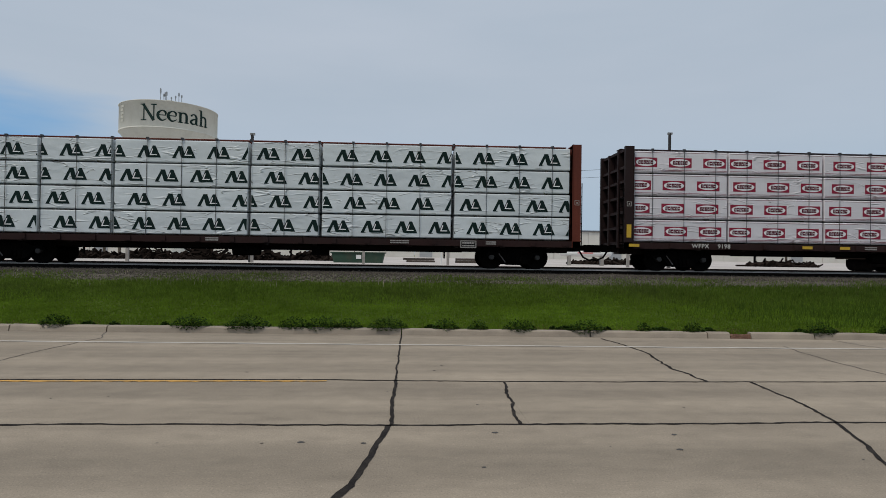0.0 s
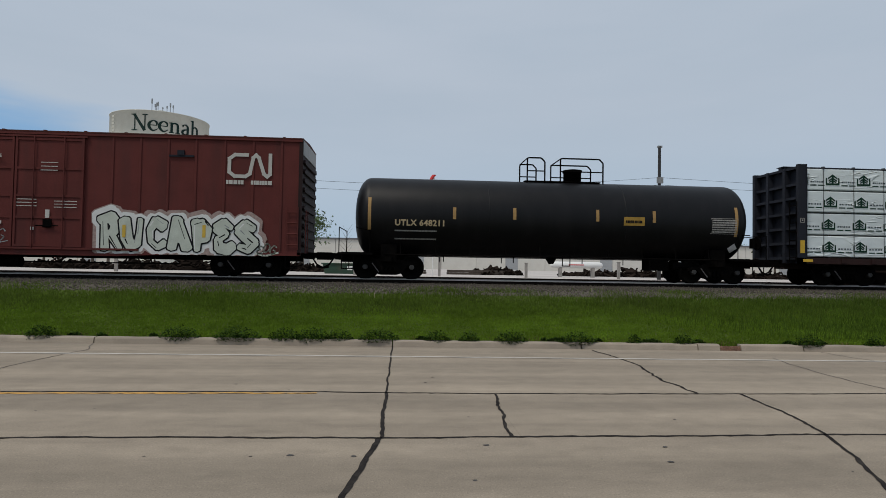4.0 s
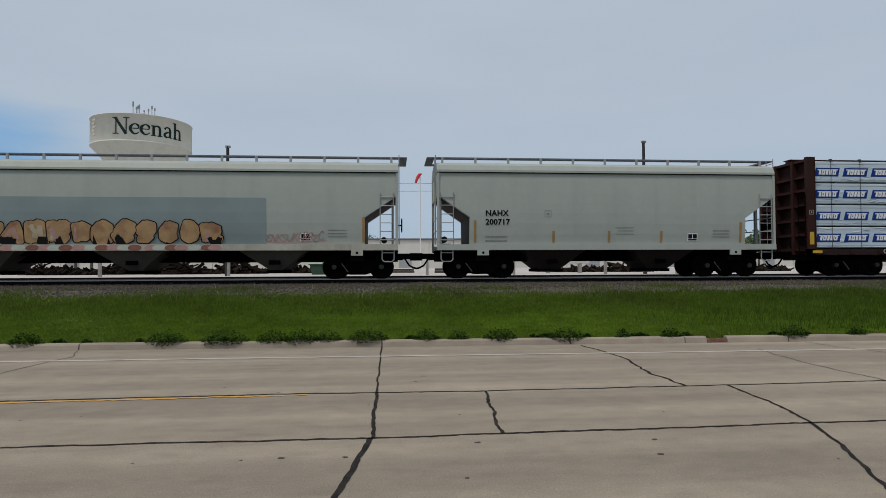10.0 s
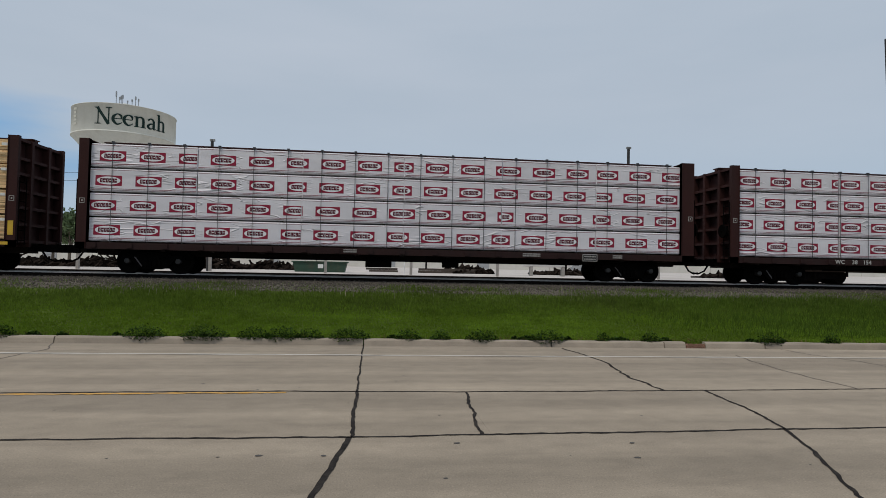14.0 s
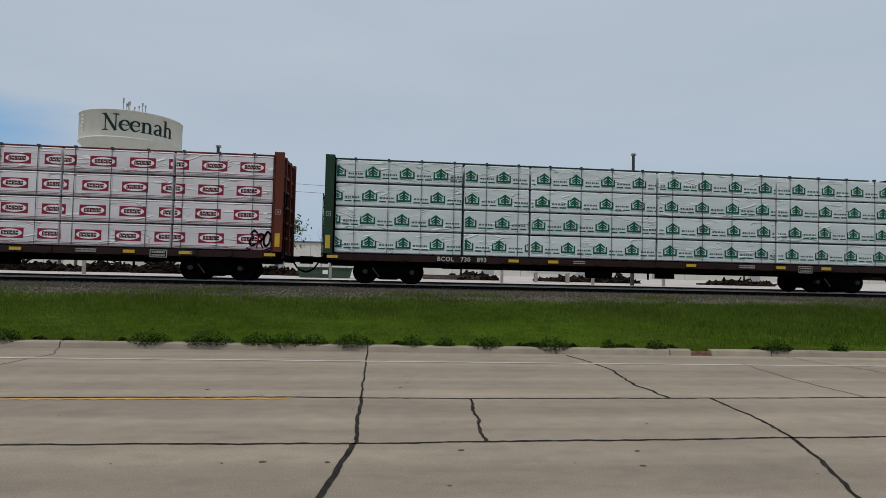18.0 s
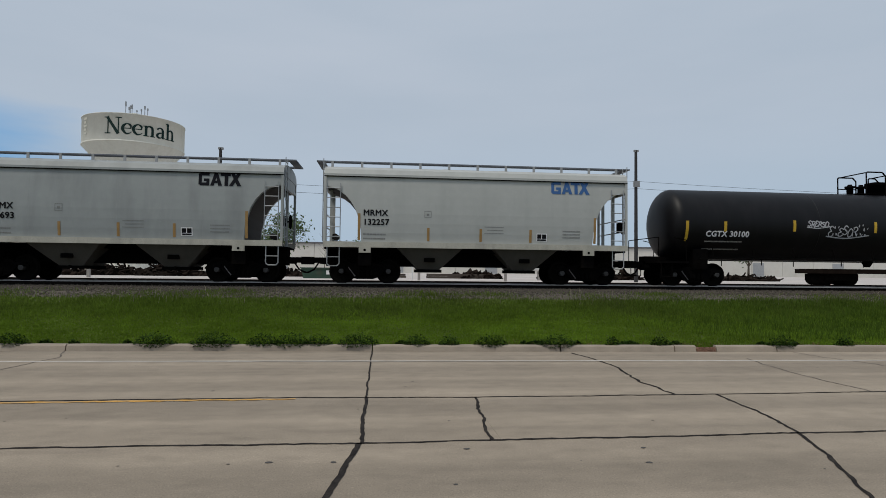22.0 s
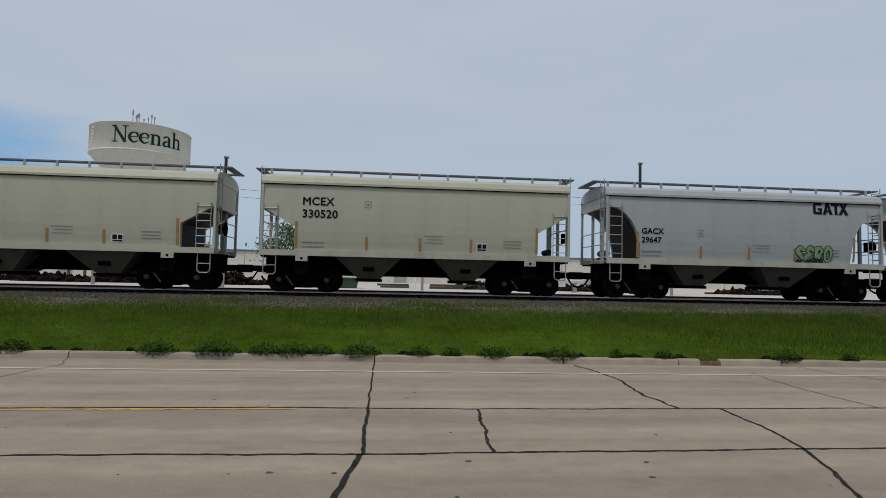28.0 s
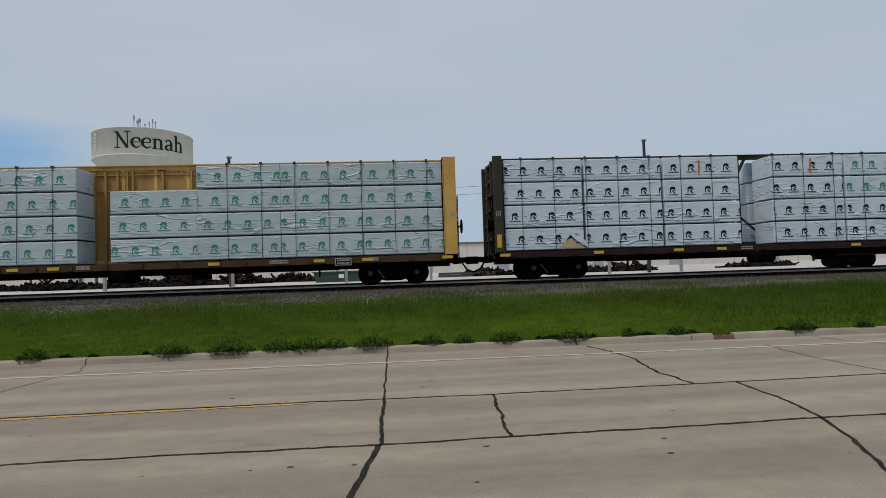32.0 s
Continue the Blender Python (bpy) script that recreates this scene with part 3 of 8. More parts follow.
def weed(name, x, y, r, h, seed, z0):
    """A clump of broad weed leaves on short stems."""
    rnd = np.random.RandomState(seed)
    n = int(800 * r / 0.3)
    verts, faces = [], []
    for i in range(n):
        a, d = rnd.uniform(0, 6.28), r * math.sqrt(rnd.rand())
        px, py = x + math.cos(a) * d * 1.25, y + math.sin(a) * d * 0.45
        pz = z0 + h * (1 - (d / r) ** 2 * 0.7) * rnd.uniform(0.0, 1.0)
        s, b = rnd.uniform(0.014, 0.034), rnd.uniform(0, 6.28)
        t = rnd.uniform(-0.8, 0.8)
        u = np.array([math.cos(b), math.sin(b), t]) * s
        v = np.array([-math.sin(b), math.cos(b), rnd.uniform(-0.5, 0.5)]) * s * 0.6
        c = np.array([px, py, pz])
        k = len(verts)
        verts += [tuple(c - u), tuple(c - v), tuple(c + u), tuple(c + v)]
        faces.append((k, k + 1, k + 2, k + 3))
    ob = new(name, sheet(name, verts, faces, M_WEED))
    return tagged(ob, "low dark green weed clump growing over the kerb", "weed", group="kerb weeds")


def build_verge():
    blades("verge_grass", 300000, (-17, 19), (11.8, 19.5), 0.050, 0.024, M_GRASS, "mown green verge grass", 1, lambda x, y: np.clip((18.4 - y) / 2.0, 0.0, 1.0), 1.1)
    blades("verge_grass_far", 40000, (-60, 60), (10.5, 19.5), 0.12, 0.03, M_GRASS, "mown green verge grass", 2, lambda x, y: (np.abs(x) > 17).astype(float))
    blades("tall_grass", 200000, (-24, 26), (15.6, 20.3), 0.11, 0.016, M_TALLGRASS, "taller rank grass beside the track", 3, lambda x, y: np.clip((y - 15.4) / 2.0, 0.0, 0.8) * np.clip((19.8 - y + 0.5 * np.sin(x * 0.8) + 0.3 * np.sin(x * 2.1)) / 1.3, 0.06, 1.0), 0.6)
    blades("dead_grass_fringe", 60000, (-24, 26), (11.6, 13.4), 0.06, 0.013, M_STRAW, "short brown dead grass along the kerb", 9, lambda x, y: np.clip((0.50 - (y - kerb_world(np.clip(x, -60, 60)) - 0.19)) / 0.45, 0, 1) * (0.55 + 0.45 * np.sin(x * 1.7 + np.sin(x * 0.6) * 3)), 0.9)
    # taller, darker blades that thicken towards +x
    blades("rank_grass", 45000, (5.5, 26), (12.9, 18.6), 0.17, 0.014, M_DARKGRASS, "darker rank grass further along the verge", 7, lambda x, y: np.clip((x - 6.5 - 0.6 * np.sin(y * 2)) / 7.0, 0.0, 0.85), 0.6)
    blades("seed_stalks", 500, (-24, 26), (17.6, 20.0), 0.24, 0.010, M_SEED, "dry seed stalks in the tall grass", 4, None, 0.7)
    rnd = random.Random(3)
    spots = [(-9.2, .28), (-7.4, .3), (-4.55, .36), (-3.35, .42), (-2.35, .3), (-1.75, .34), (-1.2, .26), (-0.35, .36), (0.9, .24), (1.6, .2), (2.5, .3), (3.95, .36), (5.2, .14), (6.3, .2), (9.1, .3), (10.6, .2), (12.4, .3), (-11.6, .3)]
    for i, (x, r) in enumerate(spots):
        wx, wy, _ = on_road(x, kerb_y(x) + 0.14)
        weed("weed_clump", wx, wy, r * 1.0, 0.24 + 0.22 * r, 20 + i, 0.07)
    for i in range(16):
        x = rnd.uniform(-13, 13)
        wx, wy, _ = on_road(x, kerb_y(x) + 0.30)
        weed("weed_clump", wx, wy, rnd.uniform(0.08, 0.16), 0.11, 60 + i, 0.1)


# ================= the far side: tower, poles, yard, building, trees =================
def build_tower():
    cy, cx = 130.0, -0.4179 * 130
    base = tagged(new("water_tower"), "cream water tower with a wide flat-sided tank lettered in dark green", "water tower")
    base.location = (cx, cy, 0.9)
    bm = bmesh.new()
    lathe(bm, [(20.5, 5.6), (21.4, 5.7), (25.9, 9.75), (26.05, 9.83), (31.50, 9.83), (31.52, 9.93), (31.64, 9.93), (31.68, 9.7), (32.4, 6.6), (33.2, 3.0), (33.5, 0.4)], 72)
    part("tank", bm, M_TOWER, base)
    bm = bmesh.new()
    lathe(bm, [(20.7, 5.62), (20.95, 5.82), (21.4, 5.82), (21.45, 5.6)], 72)
    part("rim_band", bm, M_TOWER, base)
    bm = bmesh.new()
    lathe(bm, [(25.95, 9.8), (26.0, 9.9), (26.2, 9.9), (26.25, 9.8)], 72)
    part("lower_rim", bm, M_TOWER, base)
    bm = bmesh.new()
    n = 96
    rings = []
    for z in (-0.3, 10.0, 20.6):
        rings.append([bm.verts.new((math.cos(i / n * 6.28318) * (4.9 + (0.2 if i % 4 < 2 else 0)), math.sin(i / n * 6.28318) * (4.9 + (0.2 if i % 4 < 2 else 0)), z)) for i in range(n)])
    for lo, hi in zip(rings, rings[1:]):
        for i in range(n):
            bm.faces.new((lo[i], lo[(i + 1) % n], hi[(i + 1) % n], hi[i]))
    part("fluted_shaft", bm, M_TOWER, base)
    bm = bmesh.new()
    lathe(bm, [(33.3, 0.9), (33.9, 0.9), (34.0, 0.5)], 16)
    part("roof_hatch", bm, M_TOWER, base)
    for dx, h in ((-1.9, 2.9), (-1.2, 1.7), (-0.6, 2.2), (0.4, 1.0), (1.3, 1.3), (2.0, 2.0), (2.6, 1.5), (-0.9, 2.0)):
        bm = bmesh.new()
        dx += 0.5
        bar(bm, (dx, -1.5, 32.4), (dx, -1.5, 33.4 + h), 0.07)
        box(bm, dx - 0.12, dx + 0.12, -1.62, -1.40, 33.4 + h * 0.6, 33.4 + h * 0.95)
        part("antenna", bm, M_ANTENNA, base)

    def wrap(me, ang, z, r=9.87):
        for v in me.vertices:
            a = ang + v.co.x / r
            v.co = Vector((math.sin(a) * (r - v.co.y), -math.cos(a) * (r - v.co.y), z + v.co.z))
        return me
    face = math.atan2(-cx, cy)
    # the town's name in a book face: thick and thin strokes with flat serifs, letter by letter
    def pen(bm, pts, curve=True):
        run = [Vector(p) for p in pts]
        if curve and len(run) > 2:
            ends = [2 * run[0] - run[1]] + run + [2 * run[-1] - run[-2]]
            run = [Vector([0.5 * (2 * q + (r - p) * t + (2 * p - 5 * q + 4 * r - u) * t * t + (3 * q - p - 3 * r + u) * t ** 3) for p, q, r, u in zip(*ends[k:k + 4])])
                   for k in range(len(run) - 1) for t in (0.0, 0.25, 0.5, 0.75)] + [run[-1]]
        rim = []
        for k, p in enumerate(run):
            d = run[min(k + 1, len(run) - 1)] - run[max(k - 1, 0)]
            d = Vector((d.x, d.y)).normalized()
            rim.append(((p.x - d.y * p.z / 2, p.y + d.x * p.z / 2), (p.x + d.y * p.z / 2, p.y - d.x * p.z / 2)))
        for (a, b), (c, d) in zip(rim, rim[1:]):
            quad_faces(bm, [(*q, e) for e in (-0.03, 0.03) for q in (a, c, d, b)], BOX_F)
        return rim
    bowl_e = ((0.06, 0.36, 0.05), (0.52, 0.36, 0.05), (0.50, 0.55, 0.12), (0.30, 0.64, 0.06), (0.09, 0.48, 0.15), (0.08, 0.24, 0.16), (0.28, 0.03, 0.10), (0.50, 0.10, 0.05), (0.56, 0.17, 0.03))
    arch = ((0.18, 0.48, 0.05), (0.32, 0.61, 0.08), (0.50, 0.58, 0.12), (0.56, 0.42, 0.14), (0.56, 0.0, 0.14))
    serif = lambda x, z, w: ((x - w, z, 0.045), (x, z, 0.06), (x + w, z, 0.045))
    FACE = {"N": (1.0, [((0.20, 0.0, 0.06), (0.20, 1.0, 0.06)), ((0.14, 1.0, 0.15), (0.82, 0.0, 0.17)), ((0.82, 0.0, 0.06), (0.82, 1.0, 0.06)), serif(0.18, 0.02, 0.18), serif(0.12, 0.98, 0.15), serif(0.82, 0.98, 0.18)]),
            "e": (0.60, [bowl_e[:2], bowl_e[1:]]),
            "n": (0.76, [((0.18, 0.0, 0.14), (0.18, 0.64, 0.14)), ((0.02, 0.60, 0.04), (0.18, 0.62, 0.07)), arch, serif(0.18, 0.02, 0.16), serif(0.56, 0.02, 0.16)]),
            "a": (0.64, [((0.10, 0.52, 0.12), (0.20, 0.63, 0.07), (0.36, 0.63, 0.09), (0.46, 0.48, 0.14), (0.46, 0.10, 0.14), (0.52, 0.03, 0.07), (0.61, 0.06, 0.04)),
                         ((0.44, 0.37, 0.05), (0.20, 0.30, 0.10), (0.09, 0.16, 0.14), (0.18, 0.04, 0.11), (0.34, 0.05, 0.06), (0.44, 0.14, 0.05))]),
            "h": (0.74, [((0.18, 0.0, 0.14), (0.18, 1.02, 0.14)), ((0.02, 0.98, 0.04), (0.18, 1.0, 0.07)), arch, serif(0.18, 0.02, 0.16), serif(0.56, 0.02, 0.16)])}
    x = -6.75
    for ch in "Neenah":
        width, strokes = FACE[ch]
        bm = bmesh.new()
        for pts in strokes:
            pen(bm, [(p * 3.2, q * 3.3, r * 3.35) for p, q, r in pts])
        for v in bm.verts:
            v.co = (v.co.x + x, v.co.z, v.co.y)
        part("letter", wrap(mesh_of("letter", bm, M_GREEN_LETTER), face + 0.115, 27.4), None, base)
        x += width * 3.2
    bm = bmesh.new()
    for k in range(5):
        box(bm, -0.5, 0.6 - 0.15 * (k % 2), -0.03, 0.03, 0.75 * k, 0.75 * k + 0.45)
    part("faded_emblem", wrap(mesh_of("emblem", bm, M_EMBLEM), face - 1.12, 27.5), None, base)


M_ANTENNA = mat("grey_antenna", (0.24, 0.25, 0.27), 0.6, var=0.1)
M_EMBLEM = mat("faded_emblem", (0.52, 0.51, 0.44), 0.7, var=0.1)


def wooden_pole(name, x, y, top, label, head=True, r=0.16):
    p = tagged(new(name), label, "pole")
    g = ground_z(y)
    p.location = (x, y, g)
    h = top - g
    bm = bmesh.new()
    bar(bm, (0, 0, -0.4), (0, 0, h), r, 10, 0, r * 0.7)
    part("shaft", bm, M_POLE, p)
    if head:
        bm = bmesh.new()
        box(bm, -0.16, 0.20, -0.1, 0.1, h - 0.12, h + 0.04)
        part("lamp_head", bm, M_GREY_STEEL, p)
        bm = bmesh.new()
        box(bm, -0.25, 0.25, -0.2, -0.05, h * 0.72, h * 0.72 + 0.5)
        part("equipment_box", bm, M_GREY_STEEL, p)
    return p


def build_poles():
    wooden_pole("utility_pole", -0.2795 * 46, 46, 1.72 + 0.2023 * 46, "weathered wooden yard pole with a small lamp")
    wooden_pole("utility_pole", 0.4465 * 46, 46, 1.72 + 0.2207 * 46, "weathered wooden yard pole with a small lamp")
    wooden_pole("roadside_pole", 16.80, 17, 1.72 + 0.454 * 17, "tall dark utility pole on the verge", False, 0.17).rotation_euler = (0, radians(-2.4), 0)
    s = tagged(new("windsock_mast"), "thin white mast with a limp red windsock", "windsock")
    s.location = (0.0455 * 46, 46, 0.95)
    h = 1.72 + 0.1587 * 46 - 0.95
    bm = bmesh.new()
    bar(bm, (0, 0, 0), (0, 0, h), 0.045, 8)
    part("mast", bm, M_WHITE, s)
    bm = bmesh.new()
    rings = []
    for k, (dx, dz, r) in enumerate(((0, 0, 0.17), (-0.16, -0.22, 0.15), (-0.28, -0.48, 0.12), (-0.36, -0.74, 0.09))):
        rings.append([bm.verts.new((dx + math.cos(i / 8 * 6.283) * r, math.sin(i / 8 * 6.283) * r, h + dz)) for i in range(8)])
    for lo, hi in zip(rings, rings[1:]):
        for i in range(8):
            bm.faces.new((lo[i], lo[(i + 1) % 8], hi[(i + 1) % 8], hi[i]))
    bm.faces.new(rings[-1])
    part("sock", bm, M_RED, s)
    # overhead wires, sagging from pole to pole
    for k, (za, zb, dy) in enumerate(((8.6, 9.3, 0.0), (8.0, 8.7, 0.0))):
        bm = bmesh.new()
        ends = [(-70, 46 + dy, za - 0.5), (-0.2795 * 46, 46 + dy, za), (0.4465 * 46, 46 + dy, zb), (90, 46 + dy, zb)]
        for a, b in zip(ends, ends[1:]):
            pts = [(a[0] + (b[0] - a[0]) * t, a[1], a[2] + (b[2] - a[2]) * t - 4 * 0.7 * t * (1 - t)) for t in [i / 12 for i in range(13)]]
            rod(bm, pts, 0.014, 4)
        w = part("overhead_wire", bm, M_BLACKINK)
        tagged(w, "thin dark overhead wire between the yard poles", "wire")


def build_sapling():
    t = tagged(new("bare_sapling"), "thin leafless sapling beyond the yard", "sapling")
    t.location = (-0.104 * 70, 70, 0.9)
    rnd = random.Random(6)
    bm = bmesh.new()
    bar(bm, (0, 0, -0.2), (0.1, 0, 5.2), 0.06, 6, 0, 0.015)
    for k in range(14):
        z = 1.4 + k * 0.26
        s = 1 if k % 2 else -1
        bar(bm, (0.02 * z, 0, z), (0.02 * z + s * rnd.uniform(0.3, 1.0), rnd.uniform(-0.5, 0.5), z + rnd.uniform(0.5, 1.2)), 0.022, 4, 0, 0.006)
    part("branches", bm, M_BARK, t)


def build_far_building():
    b = tagged(new("warehouse"), "long low pale warehouse beyond the yard", "warehouse")
    b.location = (-10, 165, 0.9)
    top = 1.72 + 0.0437 * 165 - 0.9
    bm = bmesh.new()
    box(bm, 0, 9.9, 0, 30, 0, top)
    panel = mesh_of("wall_panel", bm, M_WALL)
    for k in range(34):
        part("wall_panel", panel, None, b, at=pose(-170 + k * 10, 0, 0))
    bm = bmesh.new()
    box(bm, -170.3, 170.3, -0.3, 30.3, top, top + 0.45)
    part("roof", bm, M_ROOF, b)
    rnd = random.Random(4)
    for k in range(12):
        x = -160 + k * 28 + rnd.uniform(-4, 4)
        bm = bmesh.new()
        box(bm, x, x + 3.6, -0.08, 0.06, 0.0, 4.2)
        for j in range(1, 5):
            box(bm, x, x + 3.6, -0.12, -0.05, j * 0.84 - 0.03, j * 0.84 + 0.03)
        part("roller_door", bm, M_DOORGREY, b)


M_DOORGREY = mat("grey_roller_door", (0.33, 0.34, 0.35), 0.6, var=0.08)


def tree(x, y, height, spread, seed, leaf=1.0):
    rnd = np.random.RandomState(seed)
    t = tagged(new("tree"), "leafy green tree beyond the yard", "tree")
    t.location = (x, y, 0.9)
    bm = bmesh.new()
    bar(bm, (0, 0, -0.3), (0.1, 0, height * 0.45), 0.035 * height, 8, 0, 0.02 * height)
    tips = []
    for k in range(7):
        a = k * 0.9 + rnd.uniform(-0.3, 0.3)
        tip = (math.cos(a) * spread * rnd.uniform(0.35, 0.8), math.sin(a) * spread * rnd.uniform(0.35, 0.8), height * rnd.uniform(0.5, 0.92))
        bar(bm, (0.05, 0, height * rnd.uniform(0.25, 0.45)), tip, 0.012 * height, 5, 0, 0.004 * height)
        tips.append(tip)
    part("trunk", bm, M_BARK, t)
    tips += [(0, 0, height * 0.85), (spread * 0.3, 0, height * 0.7), (-spread * 0.35, 0, height * 0.6)]
    C = np.array(tips)[rnd.randint(0, len(tips), 2600)]
    off = rnd.normal(0, 1, (2600, 3)) * (spread * 0.26, spread * 0.26, height * 0.085)
    P = C + off
    s = rnd.uniform(0.10, 0.24, 2600)[:, None] * leaf
    u, v = rnd.normal(0, 1, (2600, 3)) * s, rnd.normal(0, 1, (2600, 3)) * s * 0.7
    V = np.stack([P - u, P - v, P + u, P + v], 1).reshape(-1, 3)
    part("crown", sheet("crown", V.tolist(), (np.arange(2600 * 4).reshape(-1, 4)).tolist(), M_LEAF), None, t)


def build_trees():
    for i, (d, top, y, sp) in enumerate(((-0.178, 0.100, 70, 3.1), (-0.311, 0.0515, 215, 2.4), (-0.576, 0.072, 110, 3.6), (-0.60, 0.060, 115, 3.0), (-0.048, 0.049, 240, 5.0), (-0.06, 0.047, 245, 5.0),
                                         (-0.522, 0.070, 95, 2.6), (0.536, 0.060, 220, 5.0), (-0.497, 0.074, 88, 2.0), (0.172, 0.052, 215, 1.6), (0.58, 0.053, 230, 6.0), (-0.66, 0.07, 100, 4.0), (0.66, 0.06, 140, 4))):
        tree(d * y, y, 1.72 + top * y - 0.9, sp, 30 + i, 0.55 if y < 75 else 1.0)


def build_yard():
    for y, z in ((30.5, 1.03), (36.0, 1.06)):
        build_track(y, False, z, "siding_track")
    rnd = random.Random(12)
    # a green bin, low rusty scrap heaps, posts, timber stacks and flat parked yard plant
    bin_ = tagged(new("scrap_bin"), "low green steel scrap bin in the yard", "bin")
    bin_.location = (-0.096 * 52, 52, 0.93)
    bm = bmesh.new()
    prism(bm, [(-2.1, 0), (2.1, 0), (2.3, 0.85), (-2.3, 0.85)], -0.9, 0.9)
    part("body", bm, M_BINGREEN, bin_)
    bm = bmesh.new()
    box(bm, -2.4, 2.4, -0.98, 0.98, 0.85, 0.95)
    part("rim", bm, M_BINGREEN, bin_)
    bm = bmesh.new()
    box(bm, -0.15, 0.3, -0.93, -0.9, 0.35, 0.7)
    part("sign_plate", bm, M_WHITE, bin_)
    for cx, w, h in ((-30.5, 4, 0.5), (-8.5, 3, 0.45), (20, 4, 0.5), (39, 4, 0.6), (-40, 4, 0.6), (-20.5, 3.2, 1.6), (-15.5, 3.0, 1.9), (-11.5, 2.4, 1.1), (-26, 3.5, 1.3), (9.0, 3.0, 0.8), (24, 3.2, 1.2), (-34, 4, 1.2)):
        verts, faces = [], []
        for k in range(150):
            a, d = rnd.uniform(0, 6.28), w * math.sqrt(rnd.random())
            px, py, pz = math.cos(a) * d, math.sin(a) * d * 0.5, h * 0.95 * (1 - d / w) * rnd.random() + 0.1
            u = Vector((rnd.uniform(-1, 1), rnd.uniform(-1, 1), rnd.uniform(-0.5, 0.5))).normalized() * rnd.uniform(0.1, 0.8)
            v = u.orthogonal().normalized() * rnd.uniform(0.03, 0.2)
            q = u.cross(v).normalized() * 0.06
            c, i0 = Vector((px, py, pz)), len(verts)
            for s1 in (-1, 1):
                for s2, s3 in ((-1, -1), (1, -1), (1, 1), (-1, 1)):
                    verts.append(tuple(c + u * s1 + v * s2 + q * s3))
            faces += [tuple(i0 + j for j in f) for f in ((0, 1, 2, 3), (7, 6, 5, 4), (0, 4, 5, 1), (1, 5, 6, 2), (2, 6, 7, 3), (3, 7, 4, 0))]
        ob = new("scrap_heap", sheet("scrap_heap", verts, faces, M_RUST))
        ob.location = (cx, rnd.uniform(57, 63), 0.93)
        tagged(ob, "low heap of rusty scrap metal in the yard", "scrap heap", kind="stuff")
    for k, x in enumerate((-12.6, -4.0, 2.6, 9.5, 17.0, 23.0, -22.0)):
        bm = bmesh.new()
        box(bm, -0.1, 0.1, -0.1, 0.1, 0, 1.15 + 0.2 * (k % 3))
        box(bm, -0.13, 0.13, -0.13, 0.13, 1.15 + 0.2 * (k % 3), 1.2 + 0.2 * (k % 3))
        p = part("yard_post", bm, M_POSTGREY)
        p.location = (x, 45.5, 0.93)
        tagged(p, "short grey wooden post in the yard", "post", group="yard posts")
    for k, (x, l, h) in enumerate(((-30, 7, 0.5), (0.5, 3, 0.45), (7.0, 5.5, 0.5), (21.0, 6.0, 0.5))):
        st = tagged(new("timber_stack"), "low stack of grey sleepers lying in the yard", "timber stack")
        st.location = (x, 58 + k % 2 * 2, 0.93)
        for j in range(4):
            bm = bmesh.new()
            box(bm, -l / 2 + rnd.uniform(-0.2, 0.2), l / 2 + rnd.uniform(-0.2, 0.2), -0.5 + (j % 2) * 0.5, -0.06 + (j % 2) * 0.5, (j // 2) * h / 2, (j // 2 + 1) * h / 2 - 0.02)
            part("timber", bm, M_SLEEPER, st)
    tk = tagged(new("gas_tank"), "long low white gas tank with red marks in the yard", "tank")
    tk.location = (15.5, 52, 0.93)
    bm = bmesh.new()
    lathe(bm, [(-2.45, 0.05), (-2.35, 0.22), (-2.1, 0.3), (2.1, 0.3), (2.35, 0.22), (2.45, 0.05)], 16, "x", 0, (0, 0, 1.13))
    part("shell", bm, M_WHITE, tk)
    for x in (-1.5, 1.5):
        bm = bmesh.new()
        box(bm, x - 0.12, x + 0.12, -0.25, 0.25, 0, 0.9)
        part("saddle", bm, M_POSTGREY, tk)
    bm = bmesh.new()
    box(bm, -0.8, 0.6, -0.315, -0.295, 1.11, 1.19)
    part("red_mark", bm, M_RED, tk)
    # parked low flat wagon frames far across the yard
    for k, x in enumerate((34, 52)):
        wg = tagged(new("flat_wagon"), "dark flat wagon parked on a siding", "wagon")
        wg.location = (x, 36.0, 1.06)
        bm = bmesh.new()
        box(bm, -6, 6, -1.3, 1.3, 0.75, 1.05)
        part("deck", bm, M_RUST, wg)
        for bx in (-4.4, 4.4):
            bm = bmesh.new()
            box(bm, bx - 1.1, bx + 1.1, -1.0, 1.0, 0.3, 0.74)
            for wx in (-0.85, 0.85):
                lathe(bm, [(-0.78, 0.42), (0.78, 0.42)], 14, "y", 0, (bx + wx, 0, 0.42))
            part("bogie", bm, M_DARK, wg)


M_POSTGREY = mat("grey_post", (0.28, 0.26, 0.24), 0.9, var=0.2)


